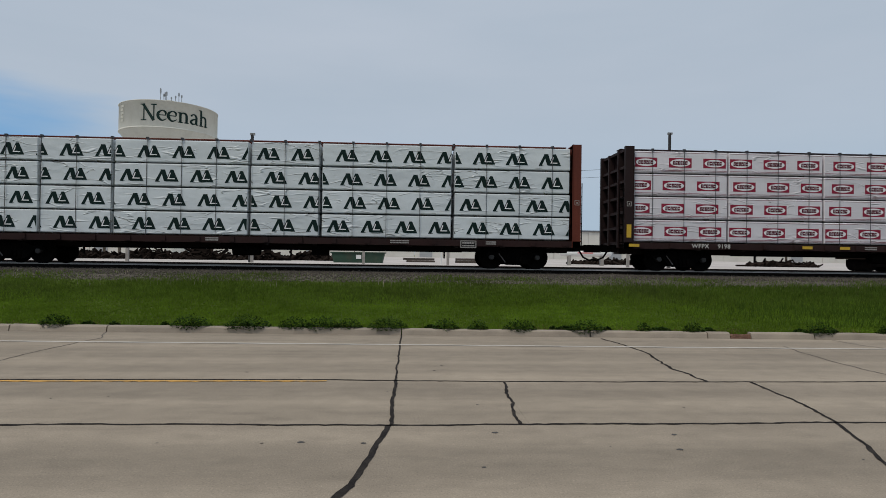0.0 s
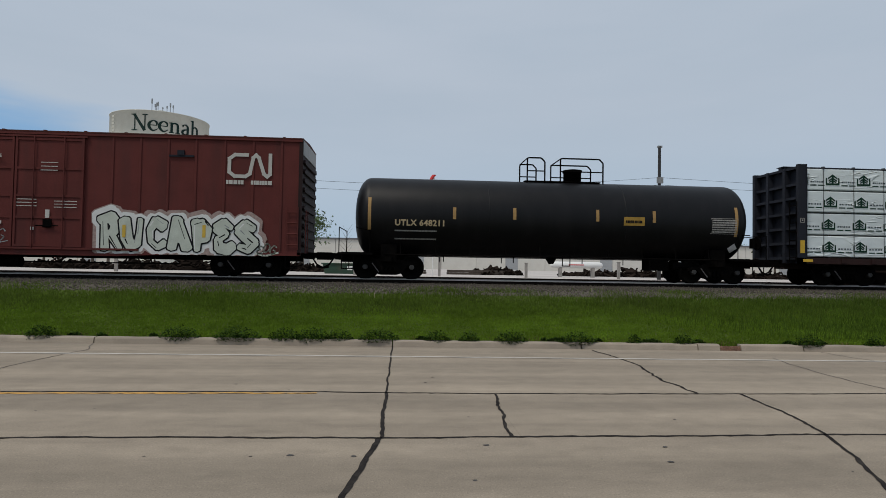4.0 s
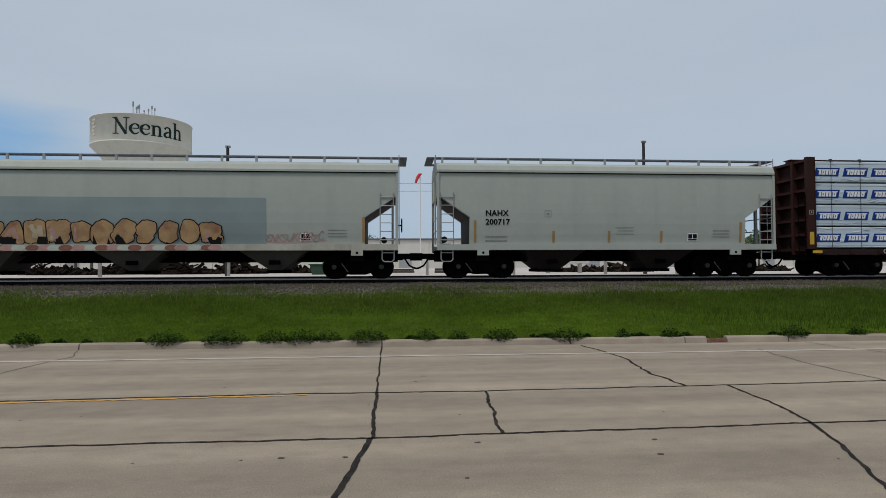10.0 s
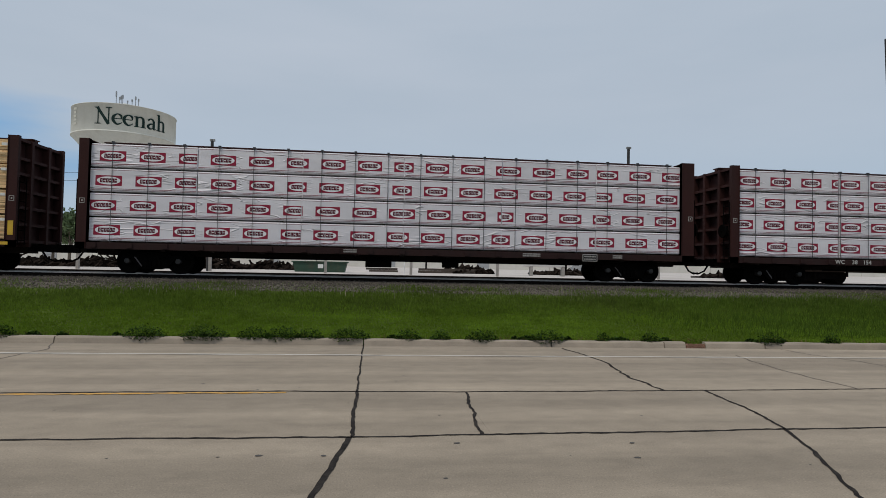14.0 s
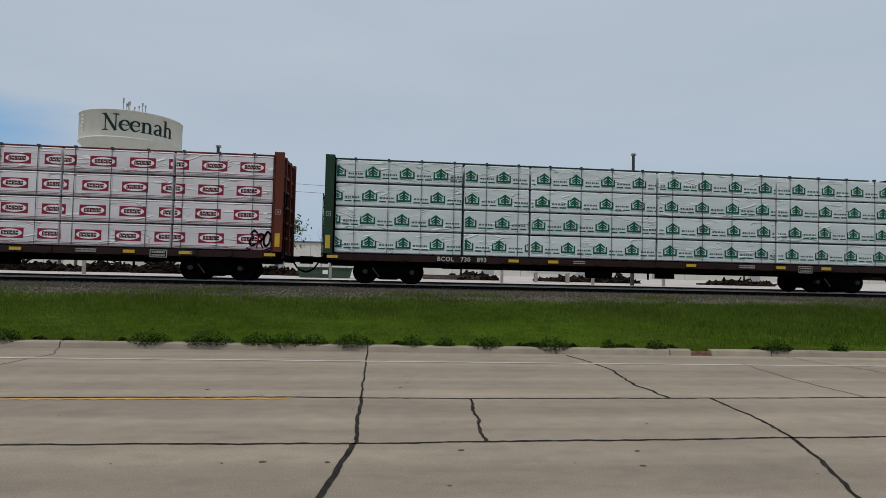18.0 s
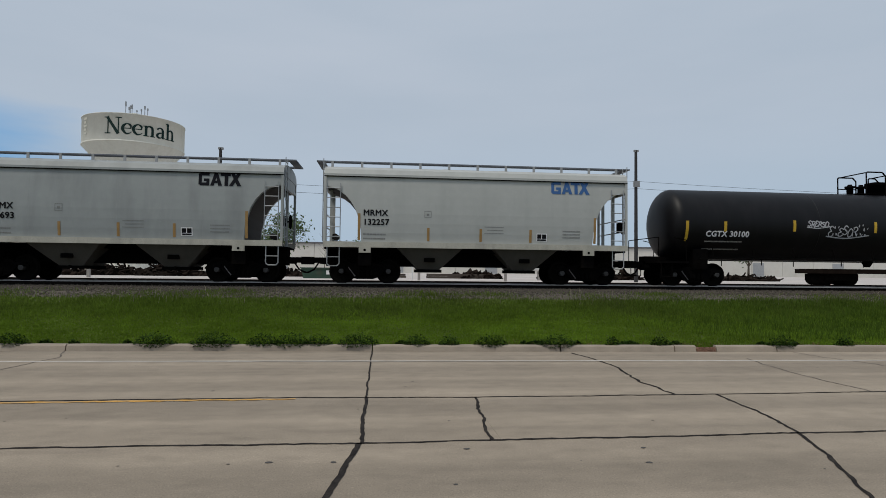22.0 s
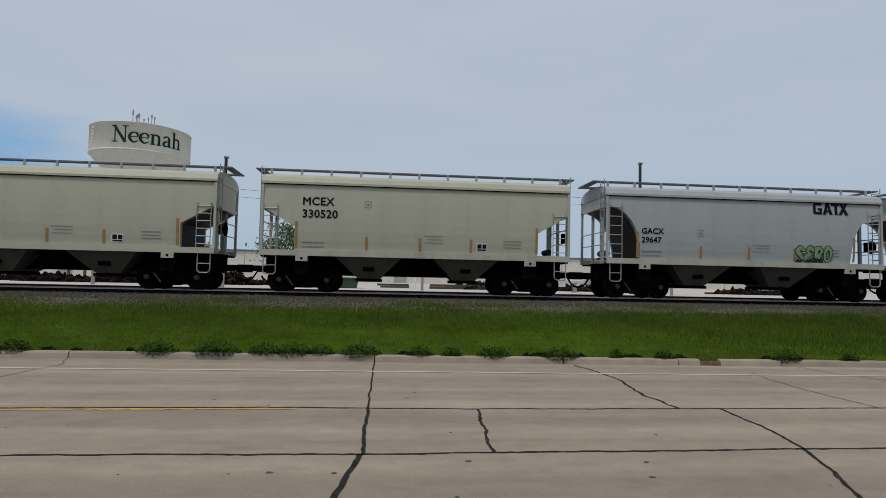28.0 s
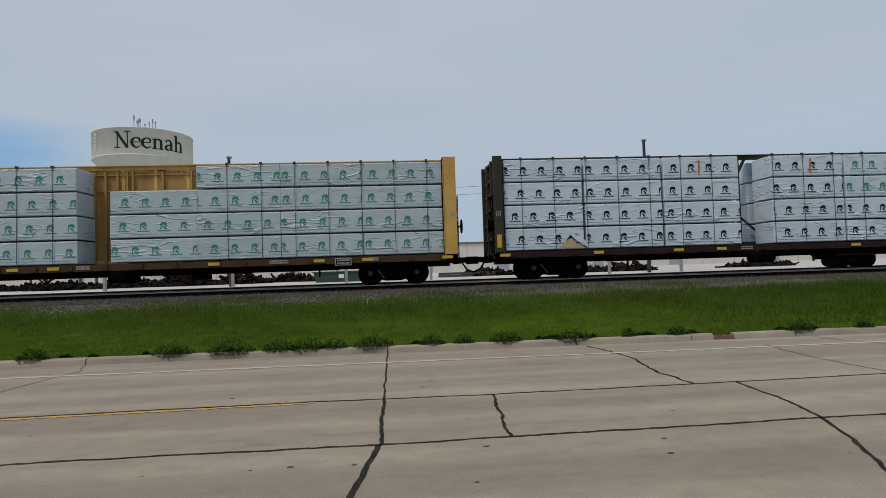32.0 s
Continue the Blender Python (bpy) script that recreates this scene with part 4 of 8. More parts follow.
# ================= the train: shared running gear =================
def wheel_mesh():
    bm = bmesh.new()
    R = 0.457
    for s in (-1, 1):
        y = s * 0.755
        lathe(bm, [(y - s * 0.06, R - 0.02), (y - s * 0.06, R + 0.025), (y - s * 0.03, R + 0.025), (y - s * 0.02, R), (y + s * 0.07, R - 0.005), (y + s * 0.07, R - 0.06),
                   (y + s * 0.02, R - 0.08), (y + s * 0.015, 0.16), (y + s * 0.07, 0.13), (y + s * 0.08, 0.09)], 28, "y")
        lathe(bm, [(s * 0.84, 0.10), (s * 1.06, 0.10), (s * 1.075, 0.08)], 14, "y", 1)
        for k in range(3):
            a = k * 2.094
            lathe(bm, [(s * 1.07, 0.016), (s * 1.095, 0.016)], 6, "y", 1, (math.sin(a) * 0.05, 0, math.cos(a) * 0.05))
    lathe(bm, [(-0.84, 0.085), (0.84, 0.085)], 12, "y")
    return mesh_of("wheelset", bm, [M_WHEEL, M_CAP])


def bogie_mesh():
    bm = bmesh.new()
    for s in (-1, 1):
        y0, y1 = sorted((s * 0.90, s * 1.04))
        # cast side frame: an arch over each axle box, dropped in the middle
        prism(bm, [(-1.12, 0.62), (-0.72, 0.64), (-0.42, 0.78), (0.42, 0.78), (0.72, 0.64), (1.12, 0.62), (1.12, 0.50), (0.74, 0.50), (0.50, 0.22), (0.30, 0.16), (-0.30, 0.16),
                   (-0.50, 0.22), (-0.74, 0.50), (-1.12, 0.50)], y0, y1)
        for x in (-0.3, -0.1, 0.1, 0.3):
            lathe(bm, [(0.22, 0.06), (0.48, 0.06)], 8, "z", 0, (x * 0.8, s * 1.05, 0))
        for x in (-0.89, 0.89):
            box(bm, x - 0.16, x + 0.16, s * 0.97 - 0.1, s * 0.97 + 0.1, 0.54, 0.66)
        bar(bm, (-0.46, s * 0.8, 0.34), (-0.62, s * 1.02, 0.62), 0.03)
        bar(bm, (0.46, s * 0.8, 0.34), (0.62, s * 1.02, 0.62), 0.03)
    box(bm, -0.22, 0.22, -1.0, 1.0, 0.42, 0.72)
    box(bm, -0.62, -0.5, -0.8, 0.8, 0.36, 0.5)
    box(bm, 0.5, 0.62, -0.8, 0.8, 0.36, 0.5)
    # pale brake levers, slanting over the side frames
    bar(bm, (-0.62, -1.07, 0.60), (-0.36, -1.07, 0.26), 0.022, 6, 1)
    bar(bm, (0.40, 1.07, 0.60), (0.62, 1.07, 0.26), 0.022, 6, 1)
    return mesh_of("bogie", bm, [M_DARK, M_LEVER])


WHEEL_ME, BOGIE_ME = wheel_mesh(), bogie_mesh()
WHEELSETS = []                          # (wheelset, its place on the bogie, the train place of its axle)
CARS = []                               # (car, train place)


def car_base(name, left, right, label, category, centres, group="freight cars"):
    """An Empty at the car's middle on the rails, with bogies and couplers."""
    car = tagged(new(name), label, category, group=group)
    mid = (left + right) / 2
    car.location = (mid, TRACK_Y, RAIL_Z)
    CARS.append((car, mid))
    for c in centres:
        bx = left + c - mid
        b = part("bogie", BOGIE_ME, None, car, at=pose(bx, 0, 0))
        for ax in (-0.89, 0.89):
            w = part("wheelset", WHEEL_ME, None, b, at=pose(ax, 0, 0.457))
            WHEELSETS.append((w, ax, mid + bx + ax))
    half = (right - left) / 2
    for s in (-1, 1):
        bm = bmesh.new()
        e = s * half
        box(bm, min(e - s * 0.3, e + s * 0.55), max(e - s * 0.3, e + s * 0.55), -0.11, 0.11, 0.76, 0.98)
        prism(bm, [(e + s * 0.5, -0.2), (e + s * 0.95, -0.16), (e + s * 0.98, 0.12), (e + s * 0.62, 0.2)], 0.70, 1.0, "z")
        # air hose
        rod(bm, [(e + s * 0.25, -0.35, 0.8), (e + s * 0.45, -0.34, 0.5), (e + s * 0.7, -0.3, 0.38), (e + s * 0.9, -0.25, 0.42)], 0.035)
        box(bm, min(e, e + s * 0.2), max(e, e + s * 0.2), -0.7, 0.7, 0.72, 0.84)
        part("coupler", bm, M_DARK, car)
    return car, half


def ladder(bm, x, y, z0, z1, width=0.42, n=None, along="x", r=0.018):
    n = n or max(2, int((z1 - z0) / 0.33))
    for s in (0, width):
        p = (x + s, y) if along == "x" else (x, y + s)
        bar(bm, (*p, z0), (*p, z1), r, 5)
    for i in range(n):
        z = z0 + (z1 - z0) * (i + 0.5) / n
        q = (x + width, y) if along == "x" else (x, y + width)
        bar(bm, (x, y, z), (*q, z), r, 5)


def hand_brake(car, x, y, z, s):
    bm = bmesh.new()
    lathe(bm, [(0, 0.26), (0.03, 0.28), (0.05, 0.26)], 18, "x", 0, (x, y, z))
    box(bm, x - s * 0.16 - 0.05, x - s * 0.16 + 0.05, y - 0.12, y + 0.12, z - 0.2, z + 0.2)
    bar(bm, (x - s * 0.2, y, z), (x + s * 0.04, y, z), 0.03)
    part("hand_brake_wheel", bm, M_DARK, car)


def flat_print(bm, polys, ox, oz, y, sc=1.0, mi=0, flip=False):
    for p in polys:
        q = [bm.verts.new((ox + a * sc, y, oz + b * sc)) for a, b in p]
        bm.faces.new(q).material_index = mi


def rect(x0, x1, z0, z1):
    return [(x0, z0), (x1, z0), (x1, z1), (x0, z1)]


def clip_x(poly, x0, x1):
    """A polygon cut off at x0 and x1."""
    for lim, sgn in ((x0, 1), (x1, -1)):
        out = []
        for a, b in zip(poly, poly[1:] + poly[:1]):
            ia, ib = sgn * (a[0] - lim) >= 0, sgn * (b[0] - lim) >= 0
            if ia:
                out.append(a)
            if ia != ib:
                t = (lim - a[0]) / (b[0] - a[0])
                out.append((lim, a[1] + t * (b[1] - a[1])))
        poly = out
        if len(poly) < 3:
            return None
    return poly


def ellipse(cx, cz, rx, rz, n=16):
    return [(cx + math.cos(i / n * 6.28318) * rx, cz + math.sin(i / n * 6.28318) * rz) for i in range(n)]


def bars_of_text(x0, x1, z, h, seed):
    """Plain bars in place of small writing."""
    rnd, out, x = random.Random(seed), [], x0
    while x < x1 - h * 0.5:
        w = min(x1 - x, rnd.uniform(0.5, 1.3) * h)
        out.append(rect(x, x + w * 0.82, z, z + h))
        x += w
    return out


# the prints on the wraps: (pitch along x, polygons with layer and ink)
def logo_red():
    out = [(0, rect(-0.45, 0.45, -0.185, 0.185), 0), (1, ellipse(0, 0, 0.40, 0.145, 20), 1)]
    x = -0.30
    for k, w in enumerate((0.095, 0.1, 0.1, 0.08, 0.095, 0.1)):
        # heavy leaning bars with a slit in each
        out.append((2, [(x, -0.075), (x + w * 0.92, -0.075), (x + w * 1.05, 0.078), (x + w * 0.14, 0.078)], 2))
        out.append((3, [(x + w * 0.3, -0.012), (x + w * 1.02, -0.012), (x + w * 1.04, 0.012), (x + w * 0.34, 0.012)] if k % 2 else [(x + w * 0.46, -0.04), (x + w * 0.58, -0.04), (x + w * 0.66, 0.04), (x + w * 0.54, 0.04)], 1))
        x += w * 1.03
    return 1.36, out, [(-0.30, 0.016, 3), (-0.345, 0.014, 2), (0.375, 0.012, 3)]


def logo_house():
    out = [(0, [(-0.285, -0.20), (0.285, -0.20), (0.285, 0.07), (0.225, 0.10), (0.225, -0.125), (-0.225, -0.125), (-0.225, 0.10), (-0.285, 0.07)], 0),
           (1, [(0, 0.235), (0.20, 0.09), (0.20, 0.025), (0.04, 0.125), (0.04, -0.15), (-0.04, -0.15), (-0.04, 0.125), (-0.20, 0.025), (-0.20, 0.09)], 0)]
    for sg in (-1, 1):
        out += [(2, [(sg * 0.03, 0.09), (sg * 0.17, 0.0), (sg * 0.17, -0.06), (sg * 0.03, 0.025)], 0), (2, [(sg * 0.03, 0.0), (sg * 0.15, -0.07), (sg * 0.15, -0.115), (sg * 0.03, -0.06)], 0)]
    for x, w in ((0.37, 0.10), (0.48, 0.05), (0.54, 0.05), (0.62, 0.09), (0.73, 0.05), (0.79, 0.05), (0.85, 0.06)):
        out.append((1, [(x, -0.105), (x + w * 0.8, -0.105), (x + w * 0.9, -0.045), (x + w * 0.12, -0.045)], 1))
    out += [(1, rect(0.36, 0.62, -0.235, -0.19), 0), (1, rect(0.68, 0.95, -0.235, -0.19), 0), (1, rect(-0.28, 0.28, -0.235, -0.222), 1)]
    return 1.29, out, []


def logo_na():
    out = [(0, [(-0.42, -0.22), (-0.30, -0.22), (-0.10, 0.22), (-0.20, 0.22)], 0), (1, [(-0.22, 0.22), (-0.06, 0.22), (0.03, -0.05), (-0.02, -0.22), (-0.10, -0.20)], 0),
           (2, [(-0.04, -0.22), (0.14, 0.22), (0.24, 0.22), (0.44, -0.22)], 0), (3, [(0.12, 0.10), (0.155, 0.10), (0.09, -0.10), (0.30, -0.10), (0.30, -0.135), (0.03, -0.135)], 2), (1, rect(-0.42, -0.24, -0.235, -0.215), 0)]
    return 1.27, out, []


def logo_slab(ink=0):
    out = [(0, [(-0.56, -0.175), (0.48, -0.175), (0.56, 0.175), (-0.46, 0.175)], ink), (1, [(-0.40, 0.075), (0.47, 0.075), (0.48, 0.115), (-0.39, 0.115)], 1)]
    x = -0.36
    for k, w in enumerate((0.09, 0.15, 0.10, 0.13, 0.15)):
        out.append((1, [(x, -0.10), (x + w, -0.10), (x + w + 0.035, 0.075), (x + 0.035, 0.075)], 1))
        if k in (1, 4):
            out.append((2, [(x + w * 0.38, -0.045), (x + w * 0.62, -0.045), (x + w * 0.62 + 0.015, 0.025), (x + w * 0.38 + 0.015, 0.025)], ink))
        x += w + 0.03
    return 1.22, out, [(-0.32, 0.01, 2), (0.32, 0.008, 2)]


def logo_tree():
    out = [(0, [(-0.11, -0.10), (-0.07, -0.10), (-0.05, 0.06), (-0.09, 0.07)], 0), (1, [(-0.12, 0.06), (-0.06, 0.15), (0.06, 0.17), (0.14, 0.11), (0.08, 0.03), (0.02, 0.07), (-0.05, 0.05)], 0),
           (2, [(-0.02, 0.03), (0.05, 0.01), (0.13, -0.10), (0.06, -0.10), (0.0, -0.02)], 0), (2, [(0.06, 0.06), (0.15, 0.04), (0.13, 0.0), (0.06, 0.03)], 0)]
    for p in bars_of_text(-0.20, 0.24, -0.175, 0.035, 9):
        out.append((1, p, 1))
    return 0.72, out, [(-0.28, 0.010, 1)]


INK_RED = mat("red_ink", (0.27, 0.026, 0.052), 0.55, var=0.08, bump=0, spec=0.08)
INK_WHITE = mat("white_ink", (0.78, 0.76, 0.77), 0.55, var=0.05, bump=0, spec=0.08)
INK_WINE = mat("dark_wine_ink", (0.10, 0.012, 0.024), 0.6, var=0.1, bump=0, spec=0.08)
INK_PINK = mat("faded_red_rule", (0.24, 0.035, 0.055), 0.6, var=0.1, bump=0, spec=0.08)
INK_DGREEN = mat("dark_green_ink", (0.010, 0.035, 0.022), 0.55, var=0.1, bump=0, spec=0.08)
INK_EMERALD = mat("emerald_ink", (0.009, 0.105, 0.058), 0.55, var=0.1, bump=0, spec=0.08)
INK_PALEGREEN = mat("pale_green_ink", (0.06, 0.24, 0.16), 0.6, var=0.15, bump=0, spec=0.08)
INK_SLATE = mat("slate_ink", (0.06, 0.075, 0.085), 0.6, var=0.15, bump=0, spec=0.08)
INK_BLUE = mat("deep_blue_ink", (0.010, 0.042, 0.22), 0.55, var=0.1, bump=0, spec=0.08)
INK_TEAL = mat("teal_ink", (0.02, 0.16, 0.27), 0.55, var=0.1, bump=0, spec=0.08)


def wrap_mat(name, color, crease=0.45):
    """Woven plastic lumber wrap: taut, slightly billowed, with sparse slanting pulled creases."""
    m = mat(name, color, 0.5, var=0.04, scale=0.9, fine=25, bump=0, each=0.05, dirt=(color[0] * 0.80, color[1] * 0.80, color[2] * 0.80), dirt_amt=0.3)
    nt, ln = m.node_tree.nodes, m.node_tree.links
    tc, oi = nt.new("ShaderNodeTexCoord"), nt.new("ShaderNodeObjectInfo")
    ms, mv = nt.new("ShaderNodeVectorMath"), nt.new("ShaderNodeVectorMath")
    ms.operation, mv.operation = "SCALE", "ADD"
    ms.inputs[0].default_value = (17.0, 5.0, 11.0)
    ln.new(oi.outputs["Random"], ms.inputs["Scale"])
    ln.new(tc.outputs["Object"], mv.inputs[0])
    ln.new(ms.outputs["Vector"], mv.inputs[1])

    def field(turn, scale, detail, distortion):
        mp, nz = nt.new("ShaderNodeMapping"), nt.new("ShaderNodeTexNoise")
        mp.inputs["Rotation"].default_value, mp.inputs["Scale"].default_value = (0, turn, 0), scale
        nz.inputs["Scale"].default_value, nz.inputs["Detail"].default_value, nz.inputs["Distortion"].default_value = 1.0, detail, distortion
        ln.new(mv.outputs["Vector"], mp.inputs["Vector"])
        ln.new(mp.outputs["Vector"], nz.inputs["Vector"])
        return nz.outputs["Fac"]

    def math_node(op, a, b):
        n = nt.new("ShaderNodeMath")
        n.operation = op
        for k, v in ((0, a), (1, b)):
            if isinstance(v, float):
                n.inputs[k].default_value = v
            else:
                ln.new(v, n.inputs[k])
        return n.outputs[0]

    def reach(v, lo, hi, a, b):
        r = nt.new("ShaderNodeMapRange")
        r.interpolation_type = "SMOOTHSTEP"
        for k, q in (("From Min", lo), ("From Max", hi), ("To Min", a), ("To Max", b)):
            r.inputs[k].default_value = q
        ln.new(v, r.inputs["Value"])
        return r.outputs["Result"]
    height = math_node("MULTIPLY", field(0.0, (0.9, 1.0, 1.6), 2.0, 0.3), 0.55)
    for turn, seed in ((0.5, (0.55, 1.0, 3.2)), (-0.6, (0.6, 1.0, 3.6))):
        fold = reach(math_node("ABSOLUTE", math_node("SUBTRACT", field(turn, seed, 1.5, 0.8), 0.5), 0.0), 0.0, 0.035, 1.0, 0.0)
        where = reach(field(turn, (0.8, 1.0, 1.3), 1.0, 0.0), 0.50, 0.66, 0.0, 1.0)
        height = math_node("ADD", height, math_node("MULTIPLY", math_node("MULTIPLY", fold, where), 0.34))
    bp = nt.new("ShaderNodeBump")
    bp.inputs["Strength"].default_value, bp.inputs["Distance"].default_value = crease, 0.10
    ln.new(height, bp.inputs["Height"])
    ln.new(bp.outputs["Normal"], nt["Principled BSDF"].inputs["Normal"])
    return m


WRAP_PINK = wrap_mat("white_wrap", (0.70, 0.66, 0.685), 0.9)
WRAP_GREY = wrap_mat("silver_grey_wrap", (0.63, 0.665, 0.68), 1.0)
WRAP_SILVER = wrap_mat("silver_grey_sheen_wrap", (0.63, 0.675, 0.68), 0.9)
WRAP_BLUE = wrap_mat("bluish_white_wrap", (0.58, 0.655, 0.73), 0.95)
WRAP_ICE = wrap_mat("icy_white_wrap", (0.52, 0.595, 0.67), 0.95)
WRAP_DULL = wrap_mat("dull_bluish_wrap", (0.45, 0.515, 0.56), 0.8)
P_OCHRE = mat("stained_ochre_paint", (0.34, 0.19, 0.055), 0.7, var=0.2, scale=1.5, dirt=(0.12, 0.06, 0.025), dirt_amt=0.8, streak=2.0)
M_LUMBER = mat("raw_lumber", (0.72, 0.485, 0.255), 0.8, var=0.14, scale=1.5, fine=40, bump=0.2, island=0.20)
M_TAG = mat("white_paper_tag", (0.72, 0.70, 0.66), 0.8, var=0.05)
M_STRAPPING = mat("dark_cable", (0.05, 0.05, 0.055), 0.6, 0.4, var=0.2)
M_PLY = mat("bare_plywood", (0.50, 0.36, 0.19), 0.8, var=0.15)


def car_paint(name, color, **kw):
    a = dict(rough=0.66, spec=0.10, var=0.14, scale=1.2, fine=30, bump=0.08, dirt=tuple(c * 0.45 + 0.012 for c in color), dirt_amt=0.6, streak=2.2)
    a.update(kw)
    return mat(name, color, **a)


M_GRIMY = car_paint("grimy_underframe_paint", (0.018, 0.012, 0.0105), dirt_amt=0.6, spec=0.05)
# lumber-car sill brown, with the shade from overhead put into it
P_DARKSILL = car_paint("grimy_brown_sill_paint", (0.030, 0.015, 0.014))
P_DUSTYSILL = car_paint("dusty_brown_sill_paint", (0.075, 0.042, 0.020), dirt_amt=0.9)
# dirt plus the shade beneath the body, both put into one dark colour
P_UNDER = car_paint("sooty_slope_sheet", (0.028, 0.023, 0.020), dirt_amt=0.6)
P_OXIDE = car_paint("oxide_brown_paint", (0.085, 0.028, 0.022))
P_BROWNCAR = car_paint("dark_brown_car_paint", (0.040, 0.0155, 0.014))
P_SOOT = car_paint("sooty_brown_paint", (0.026, 0.015, 0.015))
P_REDOX = car_paint("red_oxide_paint", (0.135, 0.036, 0.024))
P_BLACKCAR = car_paint("black_car_paint", (0.02, 0.022, 0.03))
P_GREENCAR = car_paint("dark_green_car_paint", (0.025, 0.055, 0.035))
P_YELLOWCAR = car_paint("yellow_car_paint", (0.585, 0.358, 0.106), dirt_amt=0.45)
P_OLIVE = car_paint("weathered_dark_olive_paint", (0.05, 0.045, 0.032))
P_MAROON = car_paint("maroon_paint", (0.110, 0.029, 0.026))
HOP = dict(dirt_amt=0.16, streak=2.4, var=0.035, bump=0.01, scale=0.4, fine=5, rough=0.5, spec=0.30)
P_CREAM = car_paint("cream_hopper_paint", (0.445, 0.425, 0.34), **HOP)
P_GREYHOP = car_paint("light_grey_hopper_paint", (0.435, 0.44, 0.42), **HOP)
P_DIRTYHOP = car_paint("soiled_grey_hopper_paint", (0.315, 0.33, 0.325), **dict(HOP, dirt_amt=0.5, streak=1.5))
P_COOLHOP = car_paint("cool_grey_hopper_paint", (0.37, 0.385, 0.39), **HOP)
P_PALEGREEN = car_paint("pale_grey_green_paint", (0.382, 0.402, 0.366), **HOP)
P_SILL = car_paint("cream_sill_paint", (0.44, 0.42, 0.36), dirt_amt=0.5)
# grey for the bays, darkened by the shade below the hopper body
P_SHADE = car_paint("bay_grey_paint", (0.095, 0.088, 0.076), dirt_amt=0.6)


# ================= centre-beam lumber cars =================
DECK, TIER, TIERS = 1.22, 0.887, 4


def bundle_mesh(length, wrap):
    """A wrapped bundle of lumber, edges softened, ends drawn in."""
    bm = bmesh.new()
    h, w, e = TIER - 0.058, 1.24, 0.02
    prism(bm, [(-w / 2 + e, 0), (w / 2 - e, 0), (w / 2, e), (w / 2, h - e), (w / 2 - e, h), (-w / 2 + e, h), (-w / 2, h - e), (-w / 2, e)], -length / 2 + 0.012, length / 2 - 0.012, "x")
    bmesh.ops.bevel(bm, geom=[x for x in bm.edges if abs(abs(x.verts[0].co.x) - length / 2) < 0.02 and abs(abs(x.verts[1].co.x) - length / 2) < 0.02], offset=0.015, segments=1, affect="EDGES")
    for x in (-length * 0.3, length * 0.3):
        box(bm, x - 0.05, x + 0.05, -0.55, 0.55, -0.05, 0.0, 1)
    return mesh_of("wrapped_bundle", bm, [wrap, M_SLEEPER])


def raw_bundle_mesh(length, seed):
    """A bundle of bare boards: layer on layer, with gaps and uneven ends."""
    bm = bmesh.new()
    rnd = random.Random(seed)
    h, n = TIER - 0.052, 17
    t = h / n
    for k in range(n):
        x = -length / 2 + 0.01
        while x < length / 2 - 0.05:
            l = min(length / 2 - 0.01 - x, rnd.choice((length, length * 0.6, 1.3, 2.44, 0.7)))
            s = rnd.uniform(-0.012, 0.012)
            box(bm, x, x + l - 0.004, -0.62 + s * 2.2, 0.62, k * t, (k + 1) * t - (0.024 * rnd.random() if rnd.random() < 0.22 else 0.0015))
            x += l
    for x in (-length * 0.3, length * 0.3):
        box(bm, x - 0.05, x + 0.05, -0.55, 0.55, -0.05, 0.0, 1)
    return mesh_of("lumber_bundle", bm, [M_LUMBER, M_SLEEPER])


MESHES = {}


def kept(key, make):
    if key not in MESHES:
        MESHES[key] = make()
    return MESHES[key]


def print_mesh(length, logo, inks, phase, rules_too=True):
    pitch, shapes, rules = logo
    bm = bmesh.new()
    h = TIER - 0.052
    x = -length / 2 - pitch + phase % pitch
    lo, hi = -length / 2 + 0.03, length / 2 - 0.03
    while x < length / 2 + pitch:
        for layer, poly, ink in shapes:
            c = clip_x([(a + x, b) for a, b in poly], lo, hi)
            if c:
                flat_print(bm, [c], 0, h * 0.47, -0.62 - 0.0035 - 0.0025 * layer, 1.0, ink)
        x += pitch
    for z, t, ink in rules:
        flat_print(bm, [rect(lo, hi, z, z + t)], 0, h * 0.47, -0.6235, 1.0, min(ink, len(inks) - 1))
    return mesh_of("print", bm, inks)


def word_gaps(text):
    """The words of a line, each with the number of blanks before it."""
    out, blanks = [], 0
    for word in text.split(" "):
        if word:
            out.append((blanks, word))
            blanks = 1
        else:
            blanks += 1
    return out


